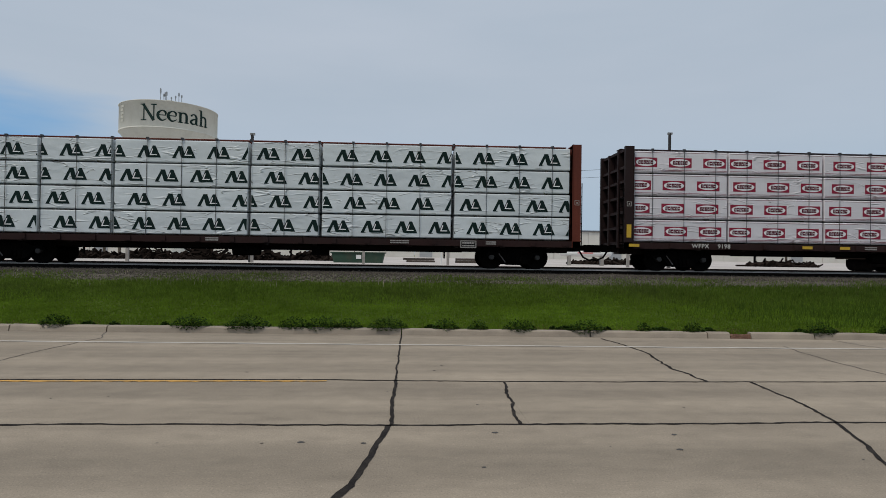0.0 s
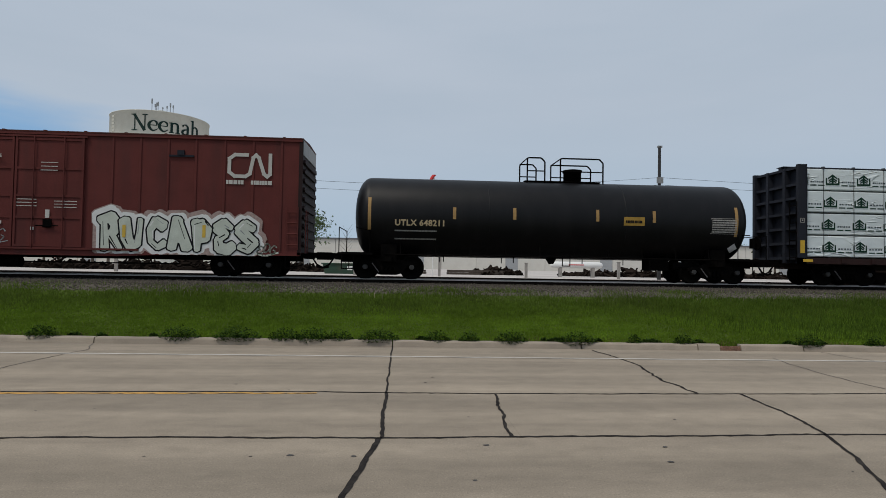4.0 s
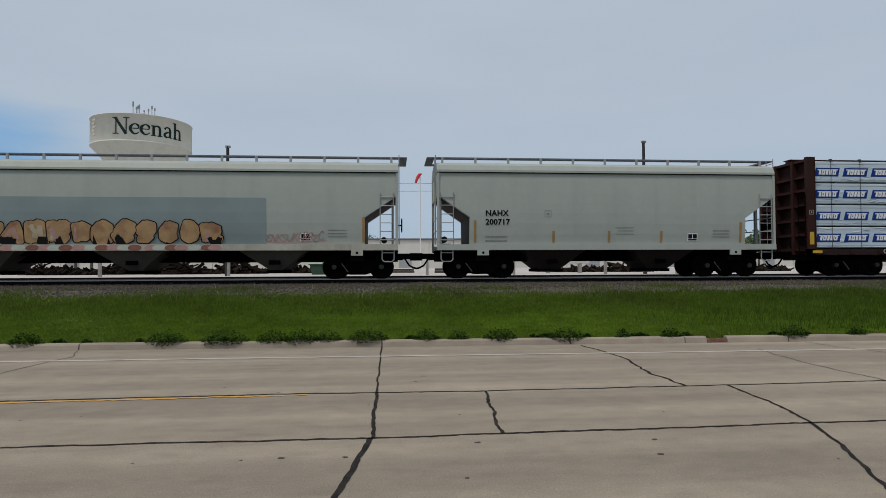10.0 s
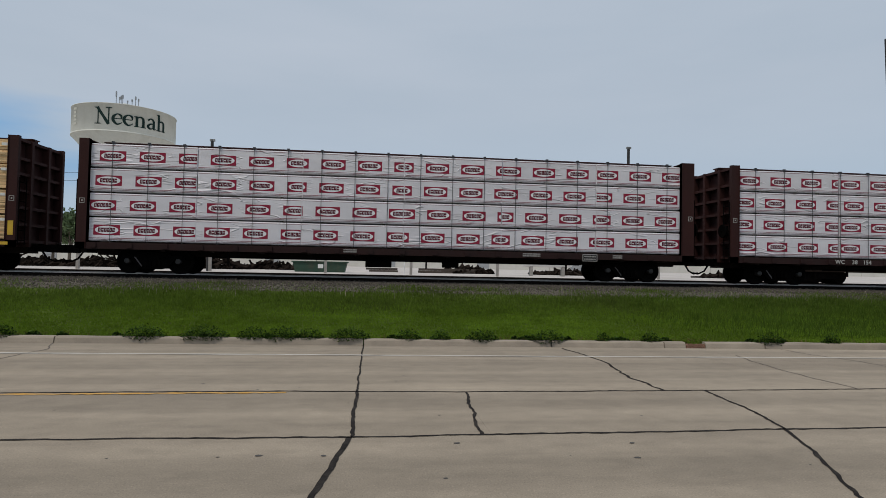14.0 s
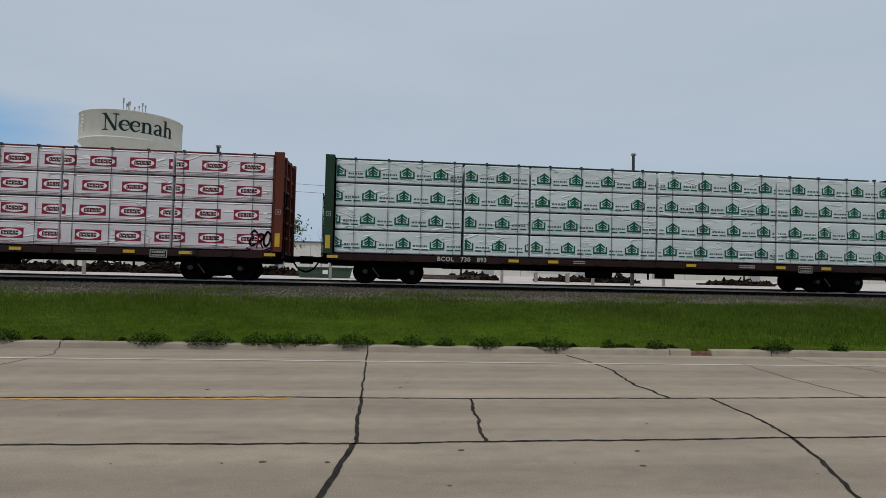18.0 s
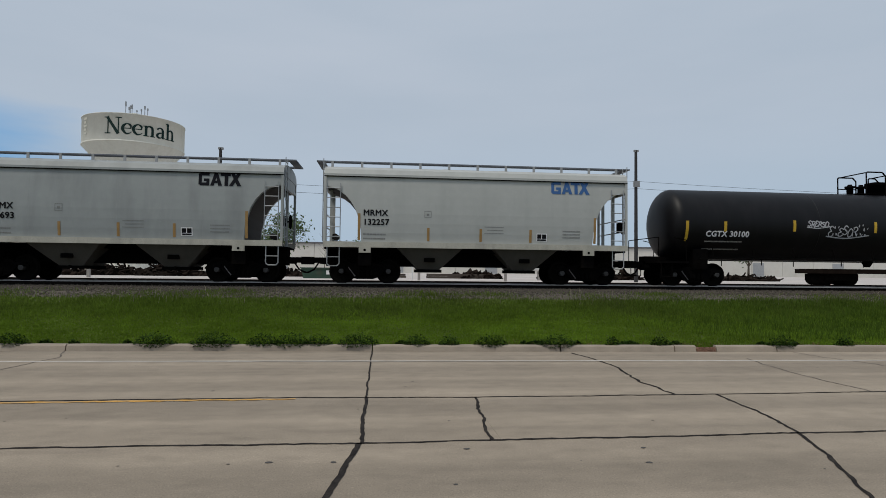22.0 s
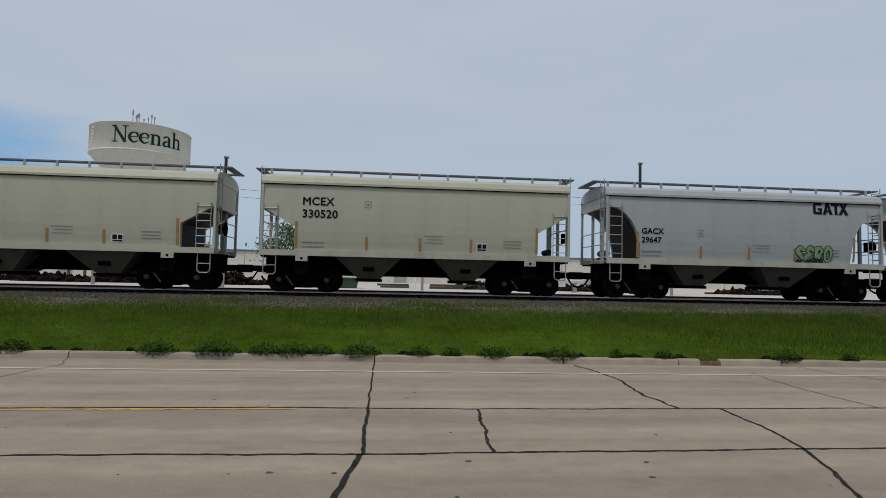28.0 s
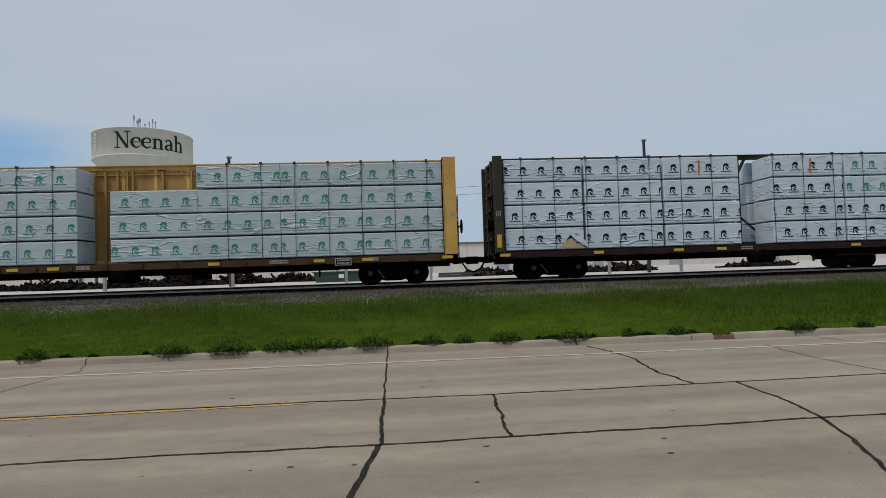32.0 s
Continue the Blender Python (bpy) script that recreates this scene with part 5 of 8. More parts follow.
def lumber_car(name, left, right, label, paint, lengths, wrap, logo, inks, phases, skip=(), raw=False, marks="", mark_x=-7.0, reflect=True, seed=0, short_rows=None, shaded_panel_paint=None, pale=(), brake=(), post=(0.34, 0.34), far_skip=None):
    """A centre-beam flat car: bulkheads with ribs, a trussed beam, sills, cables, and bundles stacked on both sides."""
    car, half = car_base(name, left, right, label, "lumber car", (2.45, right - left - 2.45))
    top = DECK + TIER * TIERS
    for s in (-1, 1):
        e = s * half
        bm = bmesh.new()
        wide = post[0] if s < 0 else post[1]
        xi, xo = e - s * wide, e - s * 0.04
        box(bm, min(xi, xi + s * 0.05), max(xi, xi + s * 0.05), -1.46, 1.46, 0.95, top + 0.08)
        # yellow car: the panel's brown stands for rust and the shade inside the frame
        bulk = part("bulkhead", bm, shaded_panel_paint or paint, car)
        for y in (-1.445, 1.445):
            bm = bmesh.new()
            box(bm, min(xi, e), max(xi, e), y - 0.075, y + 0.075, 0.93, top + 0.1)
            box(bm, min(xi, xi + s * 0.02), max(xi, xi + s * 0.02), y - 0.1, y + 0.1, 0.93, top + 0.1)
            part("corner_post", bm, paint, bulk)
        for y in (-0.55, 0.55):
            bm = bmesh.new()
            box(bm, min(xi, xo), max(xi, xo), y - 0.07, y + 0.07, 0.95, top + 0.06)
            part("post", bm, paint, bulk)
        for z in (1.15, 1.75, 2.35, 2.95, 3.55, 4.1, top):
            bm = bmesh.new()
            box(bm, min(xi, xo - s * 0.04), max(xi, xo - s * 0.04), -1.4, 1.4, z - 0.05, z + 0.05)
            part("rib", bm, paint, bulk)
        bm = bmesh.new()
        cx = e - s * 0.16
        for r in (rect(cx - 0.09, cx + 0.09, 2.55, 2.57), rect(cx - 0.09, cx + 0.09, 2.71, 2.73), rect(cx - 0.09, cx - 0.07, 2.57, 2.71), rect(cx + 0.07, cx + 0.09, 2.57, 2.71), rect(cx - 0.02, cx + 0.03, 2.61, 2.67)):
            flat_print(bm, [r], 0, 0, -1.5245)
        part("square_stencil", bm, INK_STENCIL, bulk)
        if reflect:
            bm = bmesh.new()
            box(bm, e - s * 0.16 - 0.09, e - s * 0.16 + 0.09, -1.529, -1.522, 1.35, 1.85)
            part("reflector", bm, M_REFLECT, bulk)
        bm = bmesh.new()
        ladder(bm, e + s * 0.05, -1.45, 1.0, 3.4, 0.4, 7, "y")
        part("end_ladder", bm, M_DARK, car)
        if s in brake:
            hand_brake(car, e + s * 0.18, -1.15, 2.22, s)
    bm = bmesh.new()
    box(bm, -half + 0.25, half - 0.25, -0.09, 0.09, top + 0.05, top + 0.2)
    box(bm, -half + 0.25, half - 0.25, -0.22, 0.22, top + 0.2, top + 0.23)
    box(bm, -half + 0.25, half - 0.25, -0.09, 0.09, DECK - 0.1, DECK + 0.12)
    n = 18
    for i in range(n + 1):
        x = -half + 0.6 + (2 * half - 1.2) * i / n
        box(bm, x - 0.06, x + 0.06, -0.07, 0.07, DECK, top + 0.05)
    for i in range(n):
        x, q = -half + 0.6 + (2 * half - 1.2) * i / n, (2 * half - 1.2) / n
        for s in ((1,) if i % 2 else (-1,)):
            a, b = (x, x + q) if s > 0 else (x + q, x)
            prism(bm, [(a - 0.30, top + 0.05), (a + 0.30, top + 0.05), (a + 0.07, top - 0.40), (a - 0.07, top - 0.40)], -0.03, 0.03)
            bar(bm, ((a + b) / 2 + 0.3 * s, 0, top + 0.05), (b, 0, top - 0.55), 0.07, 4)
            bar(bm, (a, 0, DECK + 0.1), (b, 0, DECK + 1.2), 0.05, 4)
    part("centre_beam", bm, paint, car)
    for s in (-1, 1):
        bm = bmesh.new()
        y0, y1 = sorted((s * 1.52, s * 1.42))
        box(bm, -half, half, y0, y1, 0.93, DECK - 0.055)
        box(bm, -half, half, min(s * 1.50, s * 1.2), max(s * 1.50, s * 1.2), DECK - 0.075, DECK - 0.052)
        for i in range(19):
            x = -half + 0.6 + (2 * half - 1.2) * i / 18
            box(bm, x - 0.09, x + 0.09, min(s * 1.56, s * 1.52), max(s * 1.56, s * 1.52), 0.97, DECK - 0.06)
        part("side_sill", bm, P_DUSTYSILL if shaded_panel_paint else P_DARKSILL, car)
    bm = bmesh.new()
    box(bm, -half + 0.2, half - 0.2, -0.3, 0.3, 0.72, DECK - 0.08)
    for i in range(13):
        x = -half + 1.2 + (2 * half - 2.4) * i / 12
        box(bm, x - 0.08, x + 0.08, -1.45, 1.45, 0.88, DECK - 0.076)
    part("deck_frame", bm, M_GRIMY, car)
    # brake gear under the deck
    bm = bmesh.new()
    rod(bm, [(-half + 4.5, -0.9, 0.72), (half - 4.5, -0.9, 0.72)], 0.03)
    bar(bm, (-1.4, -0.8, 0.66), (-0.4, -0.8, 0.66), 0.2, 10)
    box(bm, 1.6, 2.2, -1.0, -0.5, 0.5, 0.85)
    for x in (-half + 5.2, half - 5.2, 0.9):
        box(bm, x - 0.03, x + 0.03, -1.42, -1.36, 0.45, 0.93)
    part("brake_gear", bm, M_DARK, car)
    if reflect:
        for i, x in enumerate((-half + 0.35, -half + 4.0, -half + 7.2, -3.0, 2.6, 6.4, half - 3.4, half - 0.4)):
            if marks and abs(x - mark_x) < 1.5:
                continue
            bm = bmesh.new()
            box(bm, x - 0.20, x + 0.20, -1.572, -1.562, 1.0, 1.11)
            part("reflector", bm, M_REFLECT, car)
    bm = bmesh.new()
    for zz in (1.0, 1.075):
        for p in bars_of_text(4.6, 5.3, zz, 0.045, seed + 3) + bars_of_text(-2.2, -1.7, zz, 0.045, seed + 5) + bars_of_text(8.2, 8.6, zz, 0.045, seed + 6):
            flat_print(bm, [p], 0, 0, -1.566)
    flat_print(bm, [rect(half - 4.6, half - 4.0, 0.86, 1.14)], 0, 0, -1.569)
    flat_print(bm, [rect(half - 4.57, half - 4.03, 0.89, 1.11)], 0, 0, -1.572, mi=1)
    flat_print(bm, bars_of_text(half - 4.53, half - 4.06, 1.02, 0.06, 2) + bars_of_text(half - 4.53, half - 4.06, 0.92, 0.05, 6), 0, 0, -1.575)
    tagged(part("stencil_panel", bm, [INK_STENCIL, M_BLACKINK], car), kind="stuff")
    if marks:
        x = mark_x - 0.075 * len(marks)
        for blanks, word in word_gaps(marks):
            me = writing(word, 0.23, INK_STENCILW, "LEFT", space=1.12, bold=0.006)
            x += 0.085 * blanks
            part("reporting_mark", me, None, car, at=pose(x, -1.568, 0.985))
            x += max(v.co.x for v in me.vertices)
    # the load
    used = sum(lengths)
    uneven = random.Random(seed)
    start = -half + post[0] + 0.02
    gap = (2 * half - post[0] - post[1] - 0.04 - used) / max(1, len(lengths))
    for tier in range(TIERS):
        x = start
        order = lengths if tier % 2 == 0 or short_rows is None else short_rows
        for j, l in enumerate(order):
            cx = x + l / 2 + gap / 2
            x += l + gap
            z = DECK + TIER * tier
            if raw:
                me = kept(("raw", l, (tier * 3 + j) % 5), lambda: raw_bundle_mesh(l, (tier * 3 + j) % 5))
            else:
                me = kept((wrap.name, l), lambda: bundle_mesh(l, wrap))
            for side in (-1, 1):
                if (tier, j) in (skip if side < 0 or far_skip is None else far_skip):
                    continue
                b = part("lumber_parcel", me, None, car, at=pose(cx + uneven.uniform(-0.012, 0.012), side * (0.80 - uneven.uniform(-0.004, 0.03)), z, 0, 0, uneven.uniform(-0.25, 0.25)))
                if (side < 0 or far_skip and tier == 3) and logo:
                    ph = phases[(tier * 7 + j) % len(phases)] + 0.31 * ((tier * 5 + j * 3 + seed) % 4)
                    ph = round(ph, 2) if marks != "CN   625609" else 0.55
                    lg = logo[(tier + j) % len(logo)] if isinstance(logo, list) else logo
                    ik = inks[1 if (tier, j) in pale else 0] if pale else inks[0 if (tier > 1 or j < 3) and (tier, j) != (3, 5) else 1] if isinstance(inks, list) and isinstance(inks[0], list) and len(inks) == 2 else inks[(tier + j) % len(inks)] if isinstance(inks, list) and isinstance(inks[0], list) else inks
                    pm = kept((seed, l, ph, ik[0].name), lambda: print_mesh(l, lg, ik, ph))
                    tagged(part("print", pm, None, b, at=pose(0, 0, 0)), kind="stuff")
                if side < 0 and raw:
                    bm = bmesh.new()
                    box(bm, l / 2 - 0.22, l / 2 - 0.03, -0.645, -0.64, 0.62, 0.72)
                    part("paper_tag", kept("paper_tag%.2f" % l, lambda: mesh_of("paper_tag", bm, M_TAG)), None, b)
    # hold-down cables over the near side, with their winch heads on top
    def cable():
        bm = bmesh.new()
        box(bm, -0.008, 0.008, -1.437, -1.427, DECK - 0.1, top + 0.005)
        box(bm, -0.011, 0.011, -1.437, -0.2, top + 0.005, top + 0.02)
        box(bm, -0.045, 0.045, -1.45, -1.36, top - 0.045, top + 0.035)
        return mesh_of("cable", bm, M_STRAPPING)
    cm = kept("cable", cable)
    for i in range(18):
        x = -half + 1.1 + (2 * half - 2.2) * i / 17
        if skip and any(t == TIERS - 1 for t, _ in skip):
            xs = start + 0.0
            hit = False
            for j, l in enumerate(lengths):
                if (TIERS - 1, j) in skip and xs - 0.1 < x < xs + l + gap + 0.1:
                    hit = True
                xs += l + gap
            if hit:
                continue
        if not raw or i % 4 == 1:
            part("cable", cm, None, car, at=pose(x, 0, 0))
    return car


# ================= covered hoppers =================
def hopper_car(name, left, right, label, paint, centres, sill, side_top, walk_z, bays, curved, marks, mark_pos, mark_size, brand=None, brand_x=0.0, reflect=None, extra=None, seed=0, bottom=0.5):
    """A covered hopper: slope-ended body, roof with running board, end platforms with ladders, and discharge bays."""
    car, half = car_base(name, left, right, label, "hopper car", centres)
    z0, z1 = sill
    W = 1.52
    opening = 1.38 if curved else 1.25
    slope_top = side_top - 0.42 if curved else side_top - 0.92
    bm = bmesh.new()
    if curved:
        side = [(half - opening - 0.02 + (opening) * (1 - math.cos(math.pi / 2 * i / 8)), z1 + (slope_top - z1) * math.sin(math.pi / 2 * i / 8) ** 0.9) for i in range(9)]
    else:
        side = [(half - opening, z1), (half - opening, z1 + (slope_top - z1) * 0.55), (half - 0.04, slope_top)]
    poly = [(-x, z) for x, z in side[::-1]]
    poly = [(-half + 0.02, side_top)] + poly + side + [(half - 0.02, side_top)]
    prism(bm, poly, -W + 0.24, W - 0.24)
    # slope undersides take the darker colour that holds their shade and dirt
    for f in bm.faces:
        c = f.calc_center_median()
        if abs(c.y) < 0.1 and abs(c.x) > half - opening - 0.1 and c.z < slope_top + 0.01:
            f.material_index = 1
    # skin panels stand a little proud on each side, with their seams
    n = 8 if half > 8 else 6
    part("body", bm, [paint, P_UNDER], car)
    for s in (-1, 1):
        bm = bmesh.new()
        y0, y1 = sorted((s * (W - 0.12), s * W))
        prism(bm, poly, y0, y1)
        sh = part("side_sheet", bm, paint, car)
        bm = bmesh.new()
        box(bm, -0.004, 0.004, min(s * W, s * (W + 0.002)), max(s * W, s * (W + 0.002)), z1 + 0.02, side_top - 0.05)
        seam = mesh_of("panel_seam", bm, paint)
        for i in range(1, n):
            part("panel_seam", seam, None, sh, at=pose(-half + opening + (2 * half - 2 * opening) * i / n, 0, 0))
    # roof: a shallow curve from eave to eave, overhanging a bent eave rail
    bm = bmesh.new()
    rise = walk_z - side_top - 0.28
    prof = [(-W - 0.01, side_top - 0.03), (-W - 0.01, side_top + 0.05)] + [(-W * math.cos(math.pi * i / 10), side_top + 0.07 + rise * math.sin(math.pi * i / 10) ** 0.75) for i in range(11)] + [(W + 0.01, side_top + 0.05), (W + 0.01, side_top - 0.03)]
    prism(bm, prof, -half, half, "x")
    roof = part("roof", bm, paint, car)
    # added dark strip that stands in for the shadow line below the eave
    for s in (-1, 1):
        bm = bmesh.new()
        box(bm, -half, half, min(s * (W - 0.05), s * (W + 0.012)), max(s * (W - 0.05), s * (W + 0.012)), side_top - 0.06, side_top - 0.032)
        part("eave_seal", bm, M_DARK, roof)
    bm, feet = bmesh.new(), []
    walk_z -= 0.05
    for s in (-1, 1):
        box(bm, -half - 0.35, half + 0.35, min(s * 0.95, s * 0.62), max(s * 0.95, s * 0.62), walk_z - 0.045, walk_z)
        k = 10 if half < 8 else 15
        for i in range(k + 1):
            x = -half + 0.25 + (2 * half - 0.5) * i / k
            feet.append((x, s))
    for e in (-half - 0.2, half + 0.2):
        box(bm, e - 0.15, e + 0.15, -0.62, 0.62, walk_z - 0.045, walk_z)
    board = part("running_board", bm, M_BOARD, car)
    lo, hi = side_top + 0.1 + rise * 0.5, walk_z - 0.045
    bm = bmesh.new()
    box(bm, -0.045, 0.045, -0.02, 0.02, lo - 0.06, walk_z - 0.012)
    box(bm, -0.07, 0.07, -0.03, 0.03, lo - 0.09, lo - 0.03)
    foot = mesh_of("board_bracket", bm, M_BRACKET)
    for x, s in feet:
        part("board_bracket", foot, None, board, at=pose(x, s * 0.985, 0))
    for i in range(4 if half < 8 else 7):
        bm = bmesh.new()
        x = -half + 1.2 + (2 * half - 2.4) * (i + 0.5) / (4 if half < 8 else 7)
        lathe(bm, [(side_top + rise, 0.36), (side_top + rise + 0.10, 0.36), (side_top + rise + 0.13, 0.3)], 14, "z", 0, (x, 0, 0))
        part("roof_hatch", bm, paint, car)
    # sill and bolsters
    bm = bmesh.new()
    for s in (-1, 1):
        y0, y1 = sorted((s * (W - 0.10), s * (W + 0.035)))
        box(bm, -half, half, y0, y1, z0, z1)
        for c in centres:
            x = left + c - (left + right) / 2
            box(bm, x - 0.22, x + 0.22, min(s * (W - 0.02), s * (W + 0.05)), max(s * (W - 0.02), s * (W + 0.05)), z0 - 0.2, z0)
    part("side_sill", bm, P_SILL if curved or seed % 2 == 0 else paint, car)
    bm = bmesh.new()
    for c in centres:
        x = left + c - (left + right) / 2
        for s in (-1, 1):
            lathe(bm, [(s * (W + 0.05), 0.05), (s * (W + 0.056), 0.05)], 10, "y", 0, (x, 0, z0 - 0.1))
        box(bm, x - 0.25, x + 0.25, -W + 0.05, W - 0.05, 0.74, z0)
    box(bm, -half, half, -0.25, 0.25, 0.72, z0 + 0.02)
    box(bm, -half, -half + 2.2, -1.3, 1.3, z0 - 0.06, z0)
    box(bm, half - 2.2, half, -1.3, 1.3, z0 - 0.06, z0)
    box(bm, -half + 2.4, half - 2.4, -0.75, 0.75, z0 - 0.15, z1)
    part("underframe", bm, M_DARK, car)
    for i in range(bays):
        span = (2 * half - 2 * centres[0] - 1.2)
        bx = -half + centres[0] + 0.6 + span * (i + 0.5) / bays
        hw = min(span / bays / 2 - 0.05, 1.25)
        neck = 0.24 if bays == 3 else 0.42
        bm = bmesh.new()
        quad_faces(bm, [(bx - hw, -1.35, z0), (bx + hw, -1.35, z0), (bx + hw, 1.35, z0), (bx - hw, 1.35, z0), (bx - neck, -0.75, bottom), (bx + neck, -0.75, bottom), (bx + neck, 0.75, bottom), (bx - neck, 0.75, bottom)],
                   ((0, 1, 2, 3), (7, 6, 5, 4), (0, 4, 5, 1), (1, 5, 6, 2), (2, 6, 7, 3), (3, 7, 4, 0)))
        # both bay colours carry the shade under the sill
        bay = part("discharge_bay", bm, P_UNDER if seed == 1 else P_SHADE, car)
        bm = bmesh.new()
        box(bm, bx - neck - 0.08, bx + neck + 0.08, -0.8, 0.8, bottom - 0.12, bottom)
        bar(bm, (bx, -0.95, bottom - 0.05), (bx, 0.95, bottom - 0.05), 0.06, 8)
        box(bm, bx - 0.2, bx + 0.2, -1.12, -1.02, z0 - 0.52, z0 - 0.36)
        part("gate", bm, M_DARK, bay)
    # end frames: posts, platform rails, ladders, steps
    for s in (-1, 1):
        e = s * half
        bm = bmesh.new()
        for y in (-W + 0.04, W - 0.04):
            box(bm, min(e, e - s * 0.09), max(e, e - s * 0.09), y - 0.045, y + 0.045, z0, side_top)
        for y in (-0.55, 0.55):
            box(bm, min(e - s * 0.15, e - s * 0.25), max(e - s * 0.15, e - s * 0.25), y - 0.05, y + 0.05, z0, slope_top)
        box(bm, min(e, e - s * 0.1), max(e, e - s * 0.1), -W, W, slope_top - 0.06, slope_top + 0.04)
        bar(bm, (e - s * 0.05, -W + 0.05, z1 + 0.55), (e - s * 0.05, W - 0.05, z1 + 0.55), 0.022, 5)
        bar(bm, (e - s * 0.05, -W + 0.05, z1 + 1.05), (e - s * 0.05, W - 0.05, z1 + 1.05), 0.022, 5)
        part("end_frame", bm, paint, car)
        bm = bmesh.new()
        x0 = e - s * 0.05 - (0.62 if s > 0 else -0.12)
        ladder(bm, x0 if s > 0 else e + 0.12, -W - 0.02, z1, slope_top + 0.1, 0.5, 6)
        part("side_ladder", bm, M_GALV, car)
        bm = bmesh.new()
        ladder(bm, e + s * 0.04, -W + 0.15, z1, walk_z, 0.42, 9, "y")
        part("end_ladder", bm, M_GALV, car)
        bm = bmesh.new()
        xa = e - s * 0.6
        rod(bm, [(xa, -W + 0.02, z0), (xa, -W + 0.02, 0.80), (xa + s * 0.08, -W + 0.02, 0.72), (e - s * 0.23, -W + 0.02, 0.72), (e - s * 0.15, -W + 0.02, 0.80), (e - s * 0.15, -W + 0.02, z0)], 0.022, 5)
        rod(bm, [(xa, -W + 0.02, 1.05), (e - s * 0.15, -W + 0.02, 1.05)], 0.018, 5)
        part("step", bm, M_GALV, car)
    hand_brake(car, half + 0.12, -0.75, z1 + 0.75, 1)
    bm = bmesh.new()
    bar(bm, (-half + 0.35, -0.6, z1 + 0.22), (-half + 0.35, 0.1, z1 + 0.22), 0.13, 10) if seed % 2 else bar(bm, (half - 0.55, -0.5, z1 + 0.2), (half - 0.55, 0.2, z1 + 0.2), 0.12, 10)
    box(bm, -half + 0.25, -half + 0.6, -0.6, 0.2, z1 - 0.02, z1 + 0.06)
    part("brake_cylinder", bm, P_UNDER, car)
    # lettering
    lines = marks.split("\n")
    for i, line in enumerate(lines):
        part("reporting_mark", writing(line, mark_size, M_BLACKINK, "LEFT", bold=0.010, space=1.05), None, car, at=pose(mark_pos[0], -W - 0.010, mark_pos[1] - i * mark_size * 1.12))
    bm = bmesh.new()
    mx, mz = mark_pos[0], z1 + 0.14
    for k in range(2):
        for p in bars_of_text(mx, mx + 0.85, mz + 0.12 - k * 0.16, 0.055, seed + k):
            flat_print(bm, [p], 0, 0, -W - 0.008)
    for k in range(3):
        for p in bars_of_text(0.2 + (k % 2) * 0.1, 0.95, z1 + 0.62 - k * 0.12, 0.03, seed + 9 + k) + bars_of_text(half - 2.6, half - 1.9, z1 + 0.5 - k * 0.12, 0.04, seed + 19 + k):
            flat_print(bm, [p], 0, 0, -W - 0.008)
    flat_print(bm, [rect(half - 3.63, half - 3.22, z1 + 0.12, z1 + 0.42)], 0, 0, -W - 0.008, mi=1)
    flat_print(bm, [rect(half - 3.60, half - 3.25, z1 + 0.14, z1 + 0.20), rect(half - 3.60, half - 3.44, z1 + 0.22, z1 + 0.39), rect(half - 3.41, half - 3.25, z1 + 0.22, z1 + 0.39)], 0, 0, -W - 0.011, mi=2)
    x, z = mark_pos[0] + 2.3, mark_pos[1] - 0.05
    for p in (rect(x, x + 0.26, z, z + 0.018), rect(x, x + 0.26, z + 0.242, z + 0.26), rect(x, x + 0.018, z, z + 0.26), rect(x + 0.242, x + 0.26, z, z + 0.26), rect(x + 0.08, x + 0.18, z + 0.08, z + 0.16)):
        flat_print(bm, [p], 0, 0, -W - 0.008)
    tagged(part("stencil_panel", bm, [INK_FAINT, INK_WHITE, M_BLACKINK], car), kind="stuff")
    for i, (x, h) in enumerate(reflect or ()):
        bm = bmesh.new()
        box(bm, x - 0.048, x + 0.048, -W - 0.010, -W - 0.004, z1 + 0.06, z1 + 0.06 + h)
        part("reflector", bm, M_ORANGE_REFLECT, car)
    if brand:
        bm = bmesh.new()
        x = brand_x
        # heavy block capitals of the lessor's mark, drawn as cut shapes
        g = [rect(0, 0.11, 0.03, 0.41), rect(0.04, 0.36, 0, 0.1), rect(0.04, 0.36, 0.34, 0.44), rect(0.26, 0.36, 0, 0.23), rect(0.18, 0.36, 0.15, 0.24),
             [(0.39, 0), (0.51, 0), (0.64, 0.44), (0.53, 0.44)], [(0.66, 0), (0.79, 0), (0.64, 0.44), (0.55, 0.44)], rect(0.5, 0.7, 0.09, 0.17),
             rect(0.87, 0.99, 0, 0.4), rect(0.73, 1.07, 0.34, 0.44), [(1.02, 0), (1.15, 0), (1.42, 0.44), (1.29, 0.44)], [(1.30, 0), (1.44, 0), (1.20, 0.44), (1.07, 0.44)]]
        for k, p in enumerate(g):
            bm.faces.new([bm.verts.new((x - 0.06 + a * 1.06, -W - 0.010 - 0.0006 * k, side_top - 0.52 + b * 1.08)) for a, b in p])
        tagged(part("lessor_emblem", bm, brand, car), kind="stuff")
    if extra:
        extra(car, half, W, z1, side_top)
    # the sides bulge: every skin piece and its lettering follows the same curve
    levels = [z1 + (side_top - z1) * i / 7 for i in range(8)]
    inset = [(0.10 if i < 4 else 0.045) * abs(2 * i / 7 - 0.9) ** 2 for i in range(8)]
    done = set()
